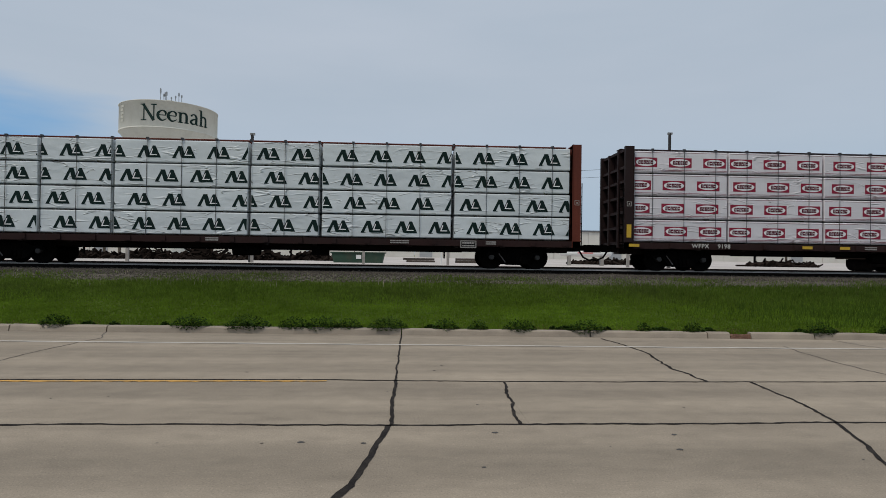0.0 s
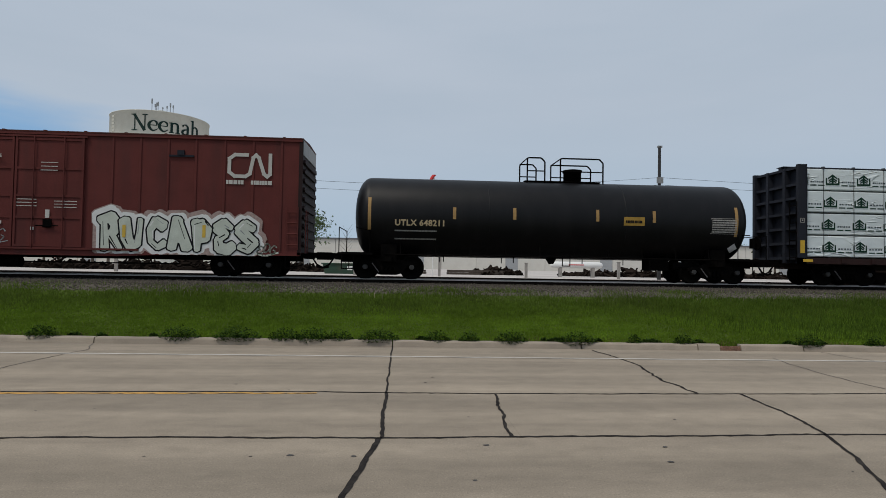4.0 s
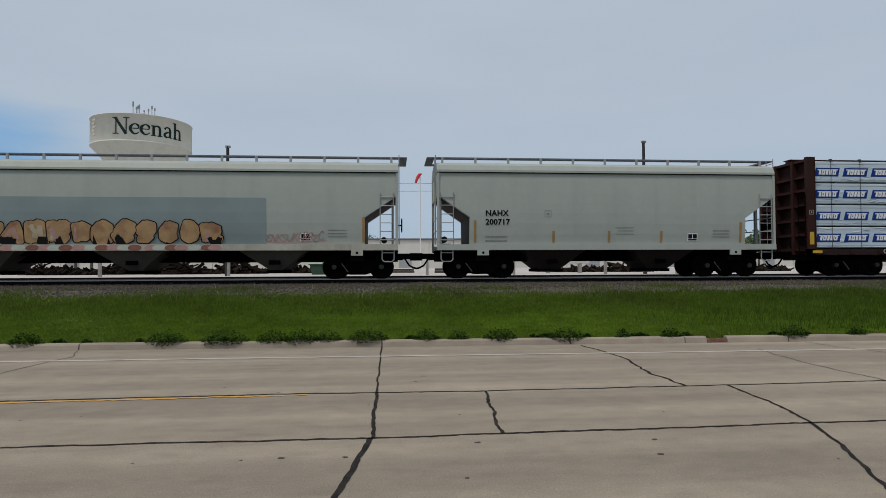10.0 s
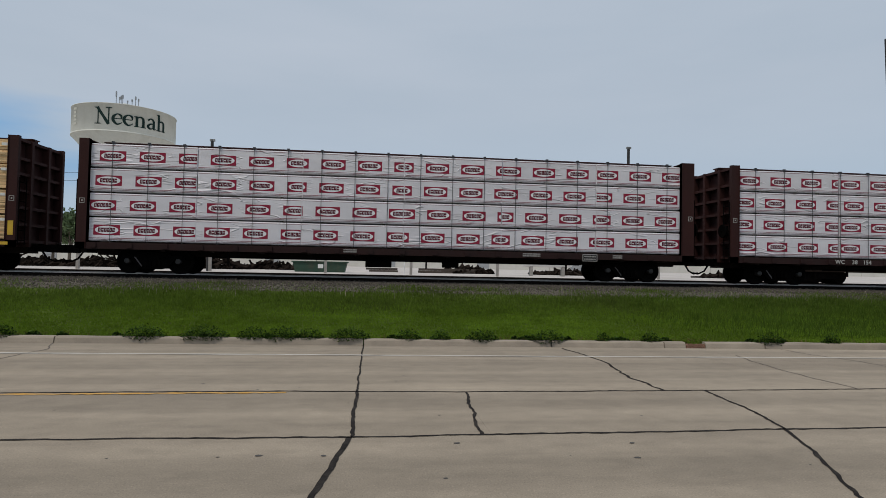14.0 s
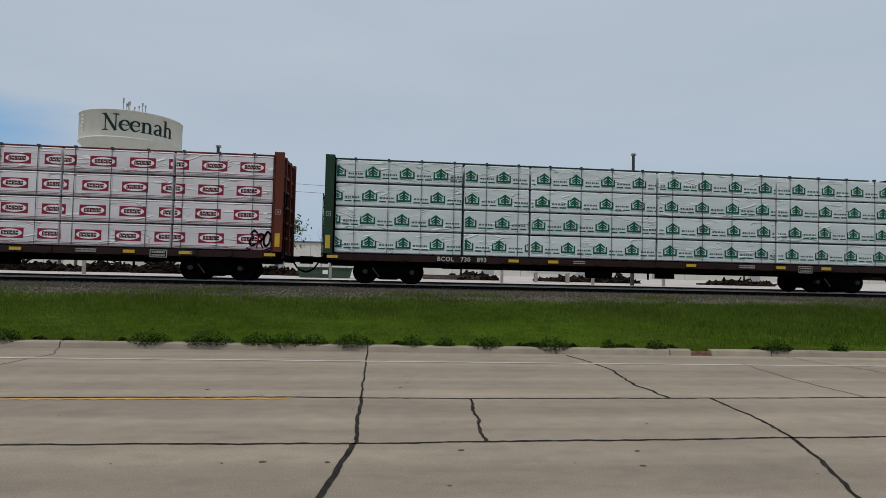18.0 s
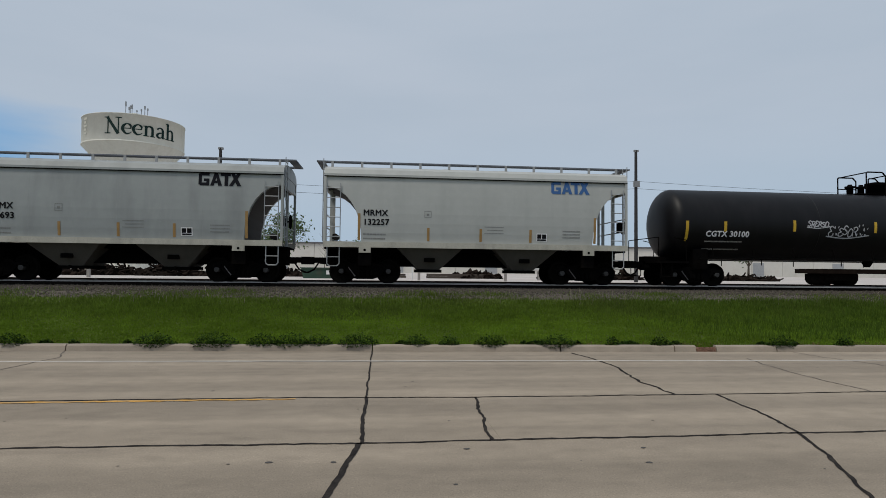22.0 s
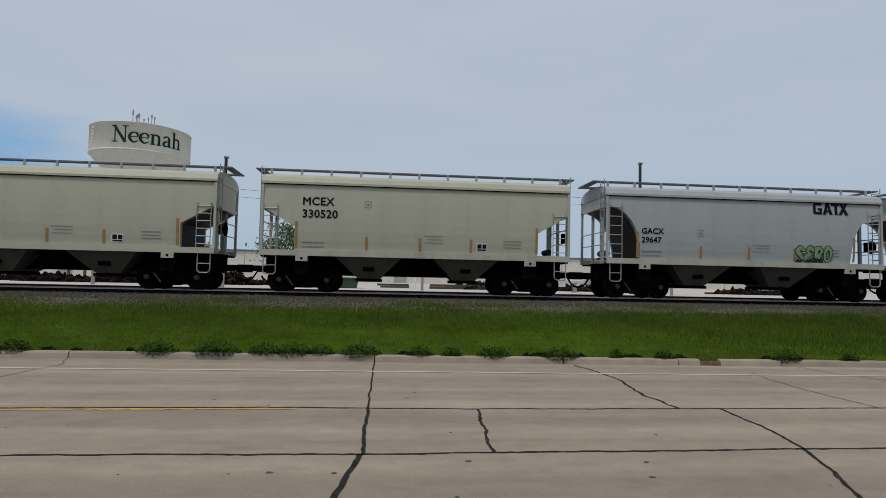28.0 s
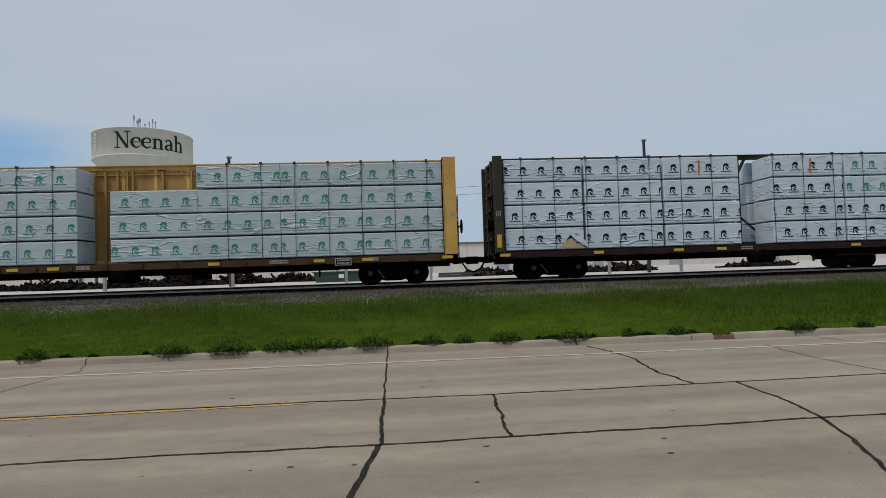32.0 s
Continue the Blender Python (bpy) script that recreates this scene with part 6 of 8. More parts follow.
    for ob in [c for c in car.children_recursive if c.type == "MESH"]:
        if not ob.name.startswith(("side_sheet", "panel_seam", "reporting_mark", "stencil_panel", "reflector", "lessor_emblem", "overpainted_patch", "graffiti", "tag")) or ob.data.name in done:
            continue
        done.add(ob.data.name)
        lift, me = ob.matrix_basis.translation.z, ob.data
        bm = bmesh.new()
        bm.from_mesh(me)
        for z in () if ob.name.startswith(("reporting_mark", "lessor_emblem")) else levels[1:-1]:
            bmesh.ops.bisect_plane(bm, geom=bm.verts[:] + bm.edges[:] + bm.faces[:], plane_co=(0, 0, z - lift), plane_no=(0, 0, 1))
        for v in bm.verts:
            y = v.co.y + ob.matrix_basis.translation.y
            if abs(y) > W - 0.05:
                v.co.y -= math.copysign(float(np.interp(v.co.z + lift, levels, inset)), y)
        bm.to_mesh(me)
        bm.free()
    return car


M_BRACKET = mat("pale_grey_bracket", (0.30, 0.305, 0.31), 0.6, 0.1, var=0.12)
M_BOARD = mat("weathered_grey_grating", (0.15, 0.16, 0.185), 0.7, 0.2, var=0.15)
INK_FAINT = mat("faded_grey_stencil", (0.22, 0.22, 0.215), 0.7, var=0.2, bump=0)
M_GALV = mat("galvanised_steel", (0.31, 0.32, 0.33), 0.55, 0.35, var=0.15)


M_DULLPLATE = mat("dull_yellow_plate", (0.36, 0.21, 0.035), 0.7, var=0.25, scale=4)


# ================= tank cars =================
def tank_car(name, left, right, label, centres, r, zc, marks, mark_pos, fittings, reflect, tags, seed):
    car, half = car_base(name, left - 0.55, right + 0.55, label, "tank car", [c + 0.55 for c in centres])
    sh = half - 0.55
    bm = bmesh.new()
    prof = [(-sh + 0.62 * (1 - math.sin(a)), max(0.02, r * math.cos(a) ** 0.75)) for a in [math.pi / 2 * (1 - i / 9) for i in range(10)]]
    prof += [(-x, q) for x, q in prof[::-1]]
    lathe(bm, prof, 56, "x", 0, (0, 0, zc))
    part("tank_shell", bm, M_BLACK, car)
    for x in (-sh * 0.34, sh * 0.34):
        bm = bmesh.new()
        lathe(bm, [(x - 0.02, r + 0.0015), (x + 0.02, r + 0.0015)], 56, "x", 0, (0, 0, zc))
        part("weld_seam", bm, M_BLACK, car)
    top = zc + r
    for s in (-1, 1):
        e = s * half
        bm = bmesh.new()
        box(bm, min(e, e - s * 2.6), max(e, e - s * 2.6), -0.28, 0.28, 0.7, zc - r + 0.12)
        box(bm, min(e, e - s * 1.3), max(e, e - s * 1.3), -1.45, 1.45, 0.98, 1.06)
        for y in (-1.0, 1.0):
            box(bm, e - s * 1.9 - 0.3, e - s * 1.9 + 0.3, y - 0.22, y + 0.22, 0.74, zc - r * 0.72)
        box(bm, e - s * 1.9 - 0.12, e - s * 1.9 + 0.12, -1.4, 1.4, 0.74, 1.0)
        part("stub_sill", bm, M_DARK, car)
    # end rails, steps
    for s in (-1, 1):
        e = s * half
        bm = bmesh.new()
        for y in (-1.42, 1.42):
            rod(bm, [(e - s * 0.05, y, 1.04), (e - s * 0.05, y, 2.0)], 0.02, 5)
            rod(bm, [(e - s * 1.2, y, 1.04), (e - s * 1.2, y, 2.0 if s > 0 else 1.9), (e - s * 0.7, y * 0.98, 2.0)], 0.018, 5)
            rod(bm, [(e - s * 0.15, y, 1.0), (e - s * 0.15, y, 0.45), (e - s * 0.6, y, 0.45), (e - s * 0.6, y, 1.0)], 0.02, 5)
        rod(bm, [(e - s * 0.05, -1.42, 2.0), (e - s * 0.05, 1.42, 2.0)], 0.018, 5)
        part("end_rail", bm, M_DARK, car)
    hand_brake(car, half - 0.35, -1.25, 1.7, 1)
    # handrail and pipes along the lower side
    bm = bmesh.new()
    for y in (-1.40, 1.40):
        rod(bm, [(-sh + 1.2, y, zc - r + 0.03), (sh - 1.2, y, zc - r + 0.03)], 0.028, 5)
        for i in range(10):
            x = -sh + 1.8 + (2 * sh - 3.6) * i / 9
            bar(bm, (x, y, zc - r + 0.03), (x, y * 0.93, zc - r + 0.45), 0.02, 5)
            if i % 2:
                bar(bm, (x + 0.3, y, zc - r + 0.03), (x + 0.3, y, zc - r - 0.22), 0.02, 5)
    part("side_rail", bm, M_DARK, car)
    bm = bmesh.new()
    lathe(bm, [(zc - r - 0.22, 0.1), (zc - r - 0.12, 0.16), (zc - r + 0.05, 0.26)], 12, "z", 0, (0.1, 0, 0))
    rod(bm, [(0.25, -1.2, zc - r - 0.3), (0.25, -1.2, zc - r + 0.1), (0.55, -1.2, zc - r + 0.1), (0.55, -1.2, zc - r - 0.3), (0.25, -1.2, zc - r - 0.3)], 0.02, 5)
    part("bottom_outlet", bm, M_DARK, car)
    if seed:
        bm = bmesh.new()
        for k in range(13):
            a = math.radians(20 + k * 8.5)
            y, z = -math.sin(a) * (r + 0.07), zc + math.cos(a) * (r + 0.07)
            bar(bm, (0.55, y, z), (0.95, y, z), 0.014, 5)
            if k:
                bar(bm, (0.55, *last_yz), (0.55, y, z), 0.014, 5)
                bar(bm, (0.95, *last_yz), (0.95, y, z), 0.014, 5)
            last_yz = (y, z)
        part("side_ladder", bm, M_DARK, car)
    bm = bmesh.new()
    box(bm, sh - 4.0, sh - 3.2, -0.9, -0.2, 0.55, zc - r + 0.05)
    bar(bm, (sh - 3.0, -0.7, 0.75), (sh - 2.2, -0.7, 0.75), 0.16, 10)
    part("brake_gear", bm, M_DARK, car)
    # top platform, guard rails, dome and valves
    f0, f1, dome_x = fittings["rail"]
    bm = bmesh.new()
    box(bm, f0, f1, -0.42, 0.42, top - 0.02, top + 0.02)
    part("top_platform", bm, M_DARK, car)
    bm = bmesh.new()
    lathe(bm, [(top - 0.1, 0.36), (top + 0.42, 0.36), (top + 0.44, 0.40), (top + 0.52, 0.40), (top + 0.56, 0.2)], 20, "z", 0, (dome_x, 0, 0))
    part("manway_dome", bm, M_DARK, car)
    for a, b in fittings["loops"]:
        bm = bmesh.new()
        for y in (-0.78, 0.78):
            rod(bm, [(a, y, top - 0.12), (a, y, top + 0.82), (a + 0.05, y, top + 0.87), (b - 0.15, y, top + 0.87), (b, y, top + 0.72), (b, y, top - 0.12)], 0.03, 6)
            rod(bm, [(a, y, top + 0.35), (b, y, top + 0.35)], 0.024, 6)
        rod(bm, [(a, -0.78, top + 0.85), (a, 0.78, top + 0.85)], 0.024, 6)
        part("guard_rail", bm, M_DARK, car)
    for x in fittings["valves"]:
        bm = bmesh.new()
        lathe(bm, [(top - 0.1, 0.13), (top + 0.28, 0.13), (top + 0.28, 0.2), (top + 0.36, 0.2), (top + 0.36, 0.1), (top + 0.44, 0.08)], 12, "z", 0, (x, 0, 0))
        part("valve", bm, M_DARK, car)
    # lettering follows the shell
    def bend(me):
        for v in me.vertices:
            z = v.co.z
            d = math.asin(max(-0.95, min(0.95, z / r)))
            v.co.y = -math.cos(d) * r - 0.004 + v.co.y
            v.co.z = zc + z
        return me
    me = writing(marks, 0.31, INK_CREAM if "yellow" in tags else INK_WHITE, "LEFT", bold=0.012, space=1.08, depth=0.002)
    for v in me.vertices:
        v.co.x += mark_pos[0]
        v.co.z += mark_pos[1]
    part("reporting_mark", bend(me), None, car)

    def patch(pname, x0, x1, za, zb, m):
        bm = bmesh.new()
        nz = max(1, int((zb - za) / 0.12))
        for i in range(nz):
            flat_print(bm, [rect(x0, x1, za + (zb - za) * i / nz, za + (zb - za) * (i + 1) / nz)], 0, 0, 0)
        return part(pname, bend(mesh_of(pname, bm, m)), None, car)
    for x, za, zb in reflect:
        patch("reflector", x - 0.06, x + 0.06, za, zb, M_REFLECT if seed else M_ORANGE_REFLECT)
    patch("warning_plate", fittings["plate"], fittings["plate"] + 0.82, -0.25, 0.08, M_DULLPLATE)
    bm = bmesh.new()
    for p in bars_of_text(fittings["plate"] + 0.08, fittings["plate"] + 0.74, -0.15, 0.1, 3):
        flat_print(bm, [p], 0, 0, -0.004)
    part("plate_writing", bend(mesh_of("plate_writing", bm, M_BLACKINK)), None, car)
    bm = bmesh.new()
    bx = sh - 1.75
    for k in range(6):
        for p in bars_of_text(bx, bx + 1.0, -0.45 + k * 0.09, 0.055, 40 + k):
            flat_print(bm, [p], 0, 0, 0)
    for p in (rect(bx - 0.05, bx + 1.05, -0.5, -0.485), rect(bx - 0.05, bx + 1.05, 0.09, 0.105), rect(bx - 0.05, bx - 0.035, -0.5, 0.1), rect(bx + 1.03, bx + 1.045, -0.5, 0.1)):
        flat_print(bm, [p], 0, 0, 0)
    for k in range(2):
        for p in bars_of_text(mark_pos[0], mark_pos[0] + 1.6, mark_pos[1] - 0.22 - 0.3 * k, 0.05, 50 + k):
            flat_print(bm, [p], 0, 0, 0)
    tagged(part("data_panel", bend(mesh_of("data_panel", bm, INK_STENCIL)), None, car), kind="stuff")
    bm = bmesh.new()
    flat_print(bm, [[(sh - 0.95, -1.05), (sh - 0.75, -0.85), (sh - 0.55, -1.05), (sh - 0.75, -1.22)]], 0, 0, -0.03)
    part("placard", bend(mesh_of("placard", bm, INK_WHITE)), None, car)
    return car, half, bend


INK_STENCILW = mat("dull_white_stencil", (0.46, 0.44, 0.41), 0.7, var=0.12, bump=0)
INK_CREAM = mat("pale_cream_stencil", (0.52, 0.40, 0.24), 0.7, var=0.12, bump=0)
INK_STENCIL = mat("grey_stencil", (0.34, 0.32, 0.30), 0.7, var=0.15, bump=0)


# ================= graffiti, drawn as overlapping rounded shapes =================
def smooth_poly(pts, k=4):
    out = []
    n = len(pts)
    for i in range(n):
        p0, p1, p2, p3 = pts[(i - 1) % n], pts[i], pts[(i + 1) % n], pts[(i + 2) % n]
        for j in range(k):
            t = j / k
            out.append(tuple(0.5 * ((2 * b) + (-a + c) * t + (2 * a - 5 * b + 4 * c - d) * t * t + (-a + 3 * b - 3 * c + d) * t ** 3) for a, b, c, d in zip(p0, p1, p2, p3)))
    return out


# strokes of a painter's capitals in a unit cell, thick and leaning
GLYPHS = {
    "F": (((0.30, 0.0), (0.42, 0.95)), ((0.0, 0.86), (0.45, 0.97), (1.0, 0.84)), ((0.35, 0.46), (0.88, 0.52))),
    "U": (((0.05, 1.0), (0.12, 0.35), (0.35, 0.04), (0.7, 0.12), (0.85, 0.5), (1.0, 1.05)),),
    "E": (((1.0, 0.80), (0.55, 0.98), (0.18, 0.78), (0.55, 0.54)), ((0.6, 0.52), (0.12, 0.36), (0.22, 0.06), (0.62, 0.0), (1.0, 0.14))),
    "G": (((0.95, 0.78), (0.6, 0.98), (0.16, 0.62), (0.18, 0.16), (0.6, 0.0), (0.92, 0.3), (0.58, 0.44)),),
    "O": (((0.35, 0.98), (0.1, 0.65), (0.15, 0.2), (0.5, 0.02), (0.86, 0.25), (0.92, 0.75), (0.55, 1.0), (0.35, 0.98)),),
    "P": (((0.22, 0.0), (0.28, 0.95)), ((0.05, 0.9), (0.62, 1.0), (0.95, 0.72), (0.72, 0.46), (0.32, 0.42))),
    "R": (((0.16, 0.0), (0.24, 0.95)), ((0.05, 0.9), (0.6, 1.0), (0.9, 0.76), (0.66, 0.52), (0.34, 0.46)), ((0.5, 0.48), (0.98, 0.0))),
    "S": (((0.92, 0.84), (0.5, 1.0), (0.14, 0.76), (0.5, 0.52), (0.88, 0.28), (0.56, 0.02), (0.05, 0.12)),),
    "N": (((0.08, 0.0), (0.2, 0.98)), ((0.2, 0.96), (0.74, 0.05)), ((0.76, 0.0), (0.95, 1.02))),
    "D": (((0.16, 0.0), (0.2, 0.92)), ((0.05, 0.92), (0.6, 0.98), (0.95, 0.55), (0.7, 0.08), (0.12, 0.03))),
    "A": (((0.02, 0.0), (0.46, 1.0)), ((0.46, 1.0), (0.96, 0.0)), ((0.28, 0.36), (0.76, 0.34))),
    "T": (((0.5, 0.0), (0.52, 0.9)), ((0.0, 0.92), (1.0, 0.92))),
    "C": (((0.95, 0.82), (0.55, 1.0), (0.15, 0.66), (0.16, 0.22), (0.55, 0.0), (0.98, 0.16)),),
    "K": (((0.14, 0.0), (0.22, 1.0)), ((0.95, 1.0), (0.36, 0.5)), ((0.4, 0.52), (0.98, 0.0))),
    "M": (((0.06, 0.0), (0.14, 0.95)), ((0.16, 0.95), (0.5, 0.4)), ((0.5, 0.4), (0.86, 0.97)), ((0.86, 0.95), (0.96, 0.0))),
    "I": (((0.3, 0.0), (0.5, 1.0)),),
}


def spray_piece(name, car, x0, x1, z0, z1, y, letters, layers, seed, touches, fat=0.30, spikes=(), label="", halo=None, lean=0.10, marks=(), sharp=True, blotch=0.0):
    """A sprayed piece of heavy leaning capitals. layers: (growth, paint) from the outline to the fill; each letter lies a hair over the one before."""
    rnd = random.Random(seed)
    bm = bmesh.new()
    mats = []
    count = [0]

    def face(pts, depth, m):
        if m not in mats:
            mats.append(m)
        count[0] += 1
        d = depth + 0.00003 * (count[0] % 20)
        bm.faces.new([bm.verts.new((q, y - 0.002 - d, max(z0 - 0.03, k))) for q, k in pts]).material_index = mats.index(m)

    def stroke(a, b, wa, wb, depth, m, cut=None):
        d = math.hypot(b[0] - a[0], b[1] - a[1]) or 1
        ux, uz = (b[0] - a[0]) / d, (b[1] - a[1]) / d
        pts = []
        for (px, pz), r, sg in ((a, wa / 2, -1), (b, wb / 2, 1)):
            ends = ((1, 0.25), (0.8, 0.55), (0, 0.75), (-0.9, 0.35), (-1, 0.1)) if cut is None else ((1, cut * sg), (-1, -cut * sg))
            pts += [(px + sg * ux * f * r - uz * q * r, pz + sg * uz * f * r + ux * q * r) for q, f in (ends if sg > 0 else ends[::-1])]
        face(pts, depth, m)
    n = len(letters)
    step, h = (x1 - x0) / n, z1 - z0
    th = fat * step
    words = []
    for i, ch in enumerate(letters):
        w = step * rnd.uniform(1.0, 1.12) - th * 0.7
        cx = x0 + step * (i + 0.5) - w / 2
        bot, top = z0 + th * 0.45 + h * rnd.uniform(0, 0.05), z1 - th * 0.5 - h * rnd.uniform(0, 0.12)
        form = []
        for line in GLYPHS[ch]:
            pts = [(cx + (a + rnd.uniform(-0.03, 0.03)) * w + lean * step * (b - 0.5), bot + b * (top - bot)) for a, b in line]
            if len(pts) > 2:
                dense = pts if sharp else smooth_poly([(2 * pts[0][0] - pts[1][0], 2 * pts[0][1] - pts[1][1])] + pts + [(2 * pts[-1][0] - pts[-2][0], 2 * pts[-1][1] - pts[-2][1])], 4)
                pts = pts if sharp else dense[4:4 + 4 * (len(pts) - 1) + 1]
            k = len(pts) - 1
            ws = [th * (0.85 + 0.35 * math.sin(math.pi * (j / k) * 1.3 + i)) for j in range(k + 1)]
            form += [(pts[j], pts[j + 1], ws[j], ws[j + 1]) for j in range(k)]
        words.append(form)
    for g, m, d in halo or ():
        for w in words:
            for a, b, wa, wb in w:
                j = rnd.uniform(0.8, 1.25)
                stroke(a, b, wa + 2 * g * j, wb + 2 * g * j, d, m)
    for sx, sh, ln_ in spikes:
        for g, m, d in ((0.05, M_BLACKINK, 0.0010), (0.0, layers[-1][1], 0.0017)):
            for q in (-0.3, 0.0, 0.3):
                face([(sx + q - 0.2 - g, z1 - 0.3), (sx + q + ln_, z1 + sh * (1 - abs(q)) + g * 1.6), (sx + q + 0.2 + g, z1 - 0.3)], d, m)
    per = len(layers) + 2
    for i, w in enumerate(words):
        for j, (grow, m) in enumerate(layers):
            for a, b, wa, wb in w:
                stroke(a, b, max(0.02, wa + 2 * grow), max(0.02, wb + 2 * grow), 0.0018 + 0.0007 * (i * per + j), m)
        for k, (a, b, wa, wb) in enumerate(w):
            d = math.hypot(b[0] - a[0], b[1] - a[1]) or 1
            if touches and d > 0.3 and rnd.random() < 0.8:
                m = touches[rnd.randrange(len(touches))]
                o = rnd.uniform(-0.3, 0.3) * th
                ox, oz = -(b[1] - a[1]) / d * o, (b[0] - a[0]) / d * o
                t0, t1 = rnd.uniform(0.0, 0.35), rnd.uniform(0.6, 1.0)
                p, q = [(a[0] + (b[0] - a[0]) * t + ox, a[1] + (b[1] - a[1]) * t + oz) for t in (t0, t1)]
                f = rnd.choice((0.07, 0.10, 0.14)) if not blotch else blotch * rnd.uniform(0.5, 1.2)
                stroke(p, q, th * f, th * f * rnd.uniform(0.4, 1.0), 0.0018 + 0.0007 * (i * per + len(layers)), m)
    for mx, mz, mw, mh, m in marks:
        face(rect(mx, mx + mw, mz, mz + mh), 0.0018 + 0.0007 * (n * per + 1), m)
    bmesh.ops.triangulate(bm, faces=bm.faces)
    me = bpy.data.meshes.new(name)
    bm.to_mesh(me)
    bm.free()
    for m in mats:
        me.materials.append(m)
    return tagged(part(name, me, None, car, label), kind="stuff")


def scrawl(name, car, x0, x1, z0, z1, y, material, seed, t=0.025, bendf=None, strokes=None):
    """A quick sprayed tag: leaning looped letters of one thin line, with a flourish."""
    rnd = random.Random(seed)
    bm = bmesh.new()
    h = z1 - z0
    n = strokes or max(3, int((x1 - x0) / h * 1.9))
    step = (x1 - x0) / n
    lines = []
    for i in range(n):
        ch = GLYPHS["SERNACGOKU"[rnd.randrange(10)]]
        cx, k, lift = x0 + step * i, rnd.uniform(0.7, 1.1), rnd.uniform(-0.1, 0.15) * h
        for line in ch:
            lines.append([(cx + step * (a * 1.05 + 0.25 * b), z0 + lift + b * h * k) for a, b in line])
    lines.append([(x0 - 0.1 * h, z0 - 0.05 * h), (x0 + (x1 - x0) * 0.5, z0 - 0.22 * h), (x1 + 0.3 * h, z0 + 0.1 * h)])
    for p in lines:
        if len(p) > 2:
            e = [(2 * p[0][0] - p[1][0], 2 * p[0][1] - p[1][1])] + p + [(2 * p[-1][0] - p[-2][0], 2 * p[-1][1] - p[-2][1])]
            p = smooth_poly(e, 4)[4:4 + 4 * (len(p) - 1) + 1]
        for a, b in zip(p, p[1:]):
            d = math.hypot(b[0] - a[0], b[1] - a[1]) or 1
            w = t * rnd.uniform(0.7, 1.2)
            nx, nz = -(b[1] - a[1]) / d * w / 2, (b[0] - a[0]) / d * w / 2
            ux, uz = (b[0] - a[0]) / d * w * 0.3, (b[1] - a[1]) / d * w * 0.3
            bm.faces.new([bm.verts.new((px, y - 0.004, pz)) for px, pz in ((a[0] - ux + nx, a[1] - uz + nz), (b[0] + ux + nx, b[1] + uz + nz), (b[0] + ux - nx, b[1] + uz - nz), (a[0] - ux - nx, a[1] - uz - nz))])
    me = mesh_of(name, bm, material)
    if bendf:
        me = bendf(me)
    return part(name, me, None, car)


G_LILAC = mat("lilac_spray", (0.48, 0.37, 0.42), 0.7, var=0.12, scale=1.6, bump=0, dirt=(0.30, 0.22, 0.33), dirt_amt=0.9)
G_SILVER = mat("silver_spray", (0.30, 0.31, 0.32), 0.55, 0.1, var=0.2, scale=2.5, bump=0, dirt=(0.16, 0.17, 0.18), dirt_amt=0.7)
G_WHITE = mat("white_spray", (0.62, 0.62, 0.61), 0.7, var=0.1, bump=0)
G_SILVERTAG = mat("thin_white_spray", (0.42, 0.42, 0.44), 0.7, var=0.25, scale=6, bump=0)
G_PALE = mat("pale_green_spray", (0.46, 0.49, 0.43), 0.7, var=0.15, bump=0)
G_YELLOW = mat("yellow_spray", (0.55, 0.36, 0.05), 0.7, var=0.1, bump=0)
G_VIOLET = mat("dusky_violet_spray", (0.17, 0.13, 0.21), 0.7, var=0.15, bump=0)
G_TEAL = mat("grey_teal_spray", (0.28, 0.33, 0.34), 0.7, var=0.15, bump=0)
G_PALELILAC = mat("ash_lilac_spray", (0.50, 0.43, 0.44), 0.7, var=0.14, scale=1.6, bump=0, dirt=(0.30, 0.26, 0.29), dirt_amt=0.8)
G_TAN = mat("tan_spray", (0.40, 0.25, 0.12), 0.7, var=0.2, scale=3.5, bump=0, dirt=(0.20, 0.075, 0.05), dirt_amt=1.0)
G_PINK = mat("pale_pink_spray", (0.56, 0.47, 0.47), 0.7, var=0.15, scale=2, bump=0)
G_CREAM = mat("cream_spray", (0.44, 0.36, 0.25), 0.7, var=0.15, bump=0)
G_RUST = mat("brick_spray", (0.22, 0.09, 0.065), 0.7, var=0.25, bump=0)
G_ROSE = mat("faded_rose_spray", (0.42, 0.24, 0.22), 0.7, var=0.2, bump=0)


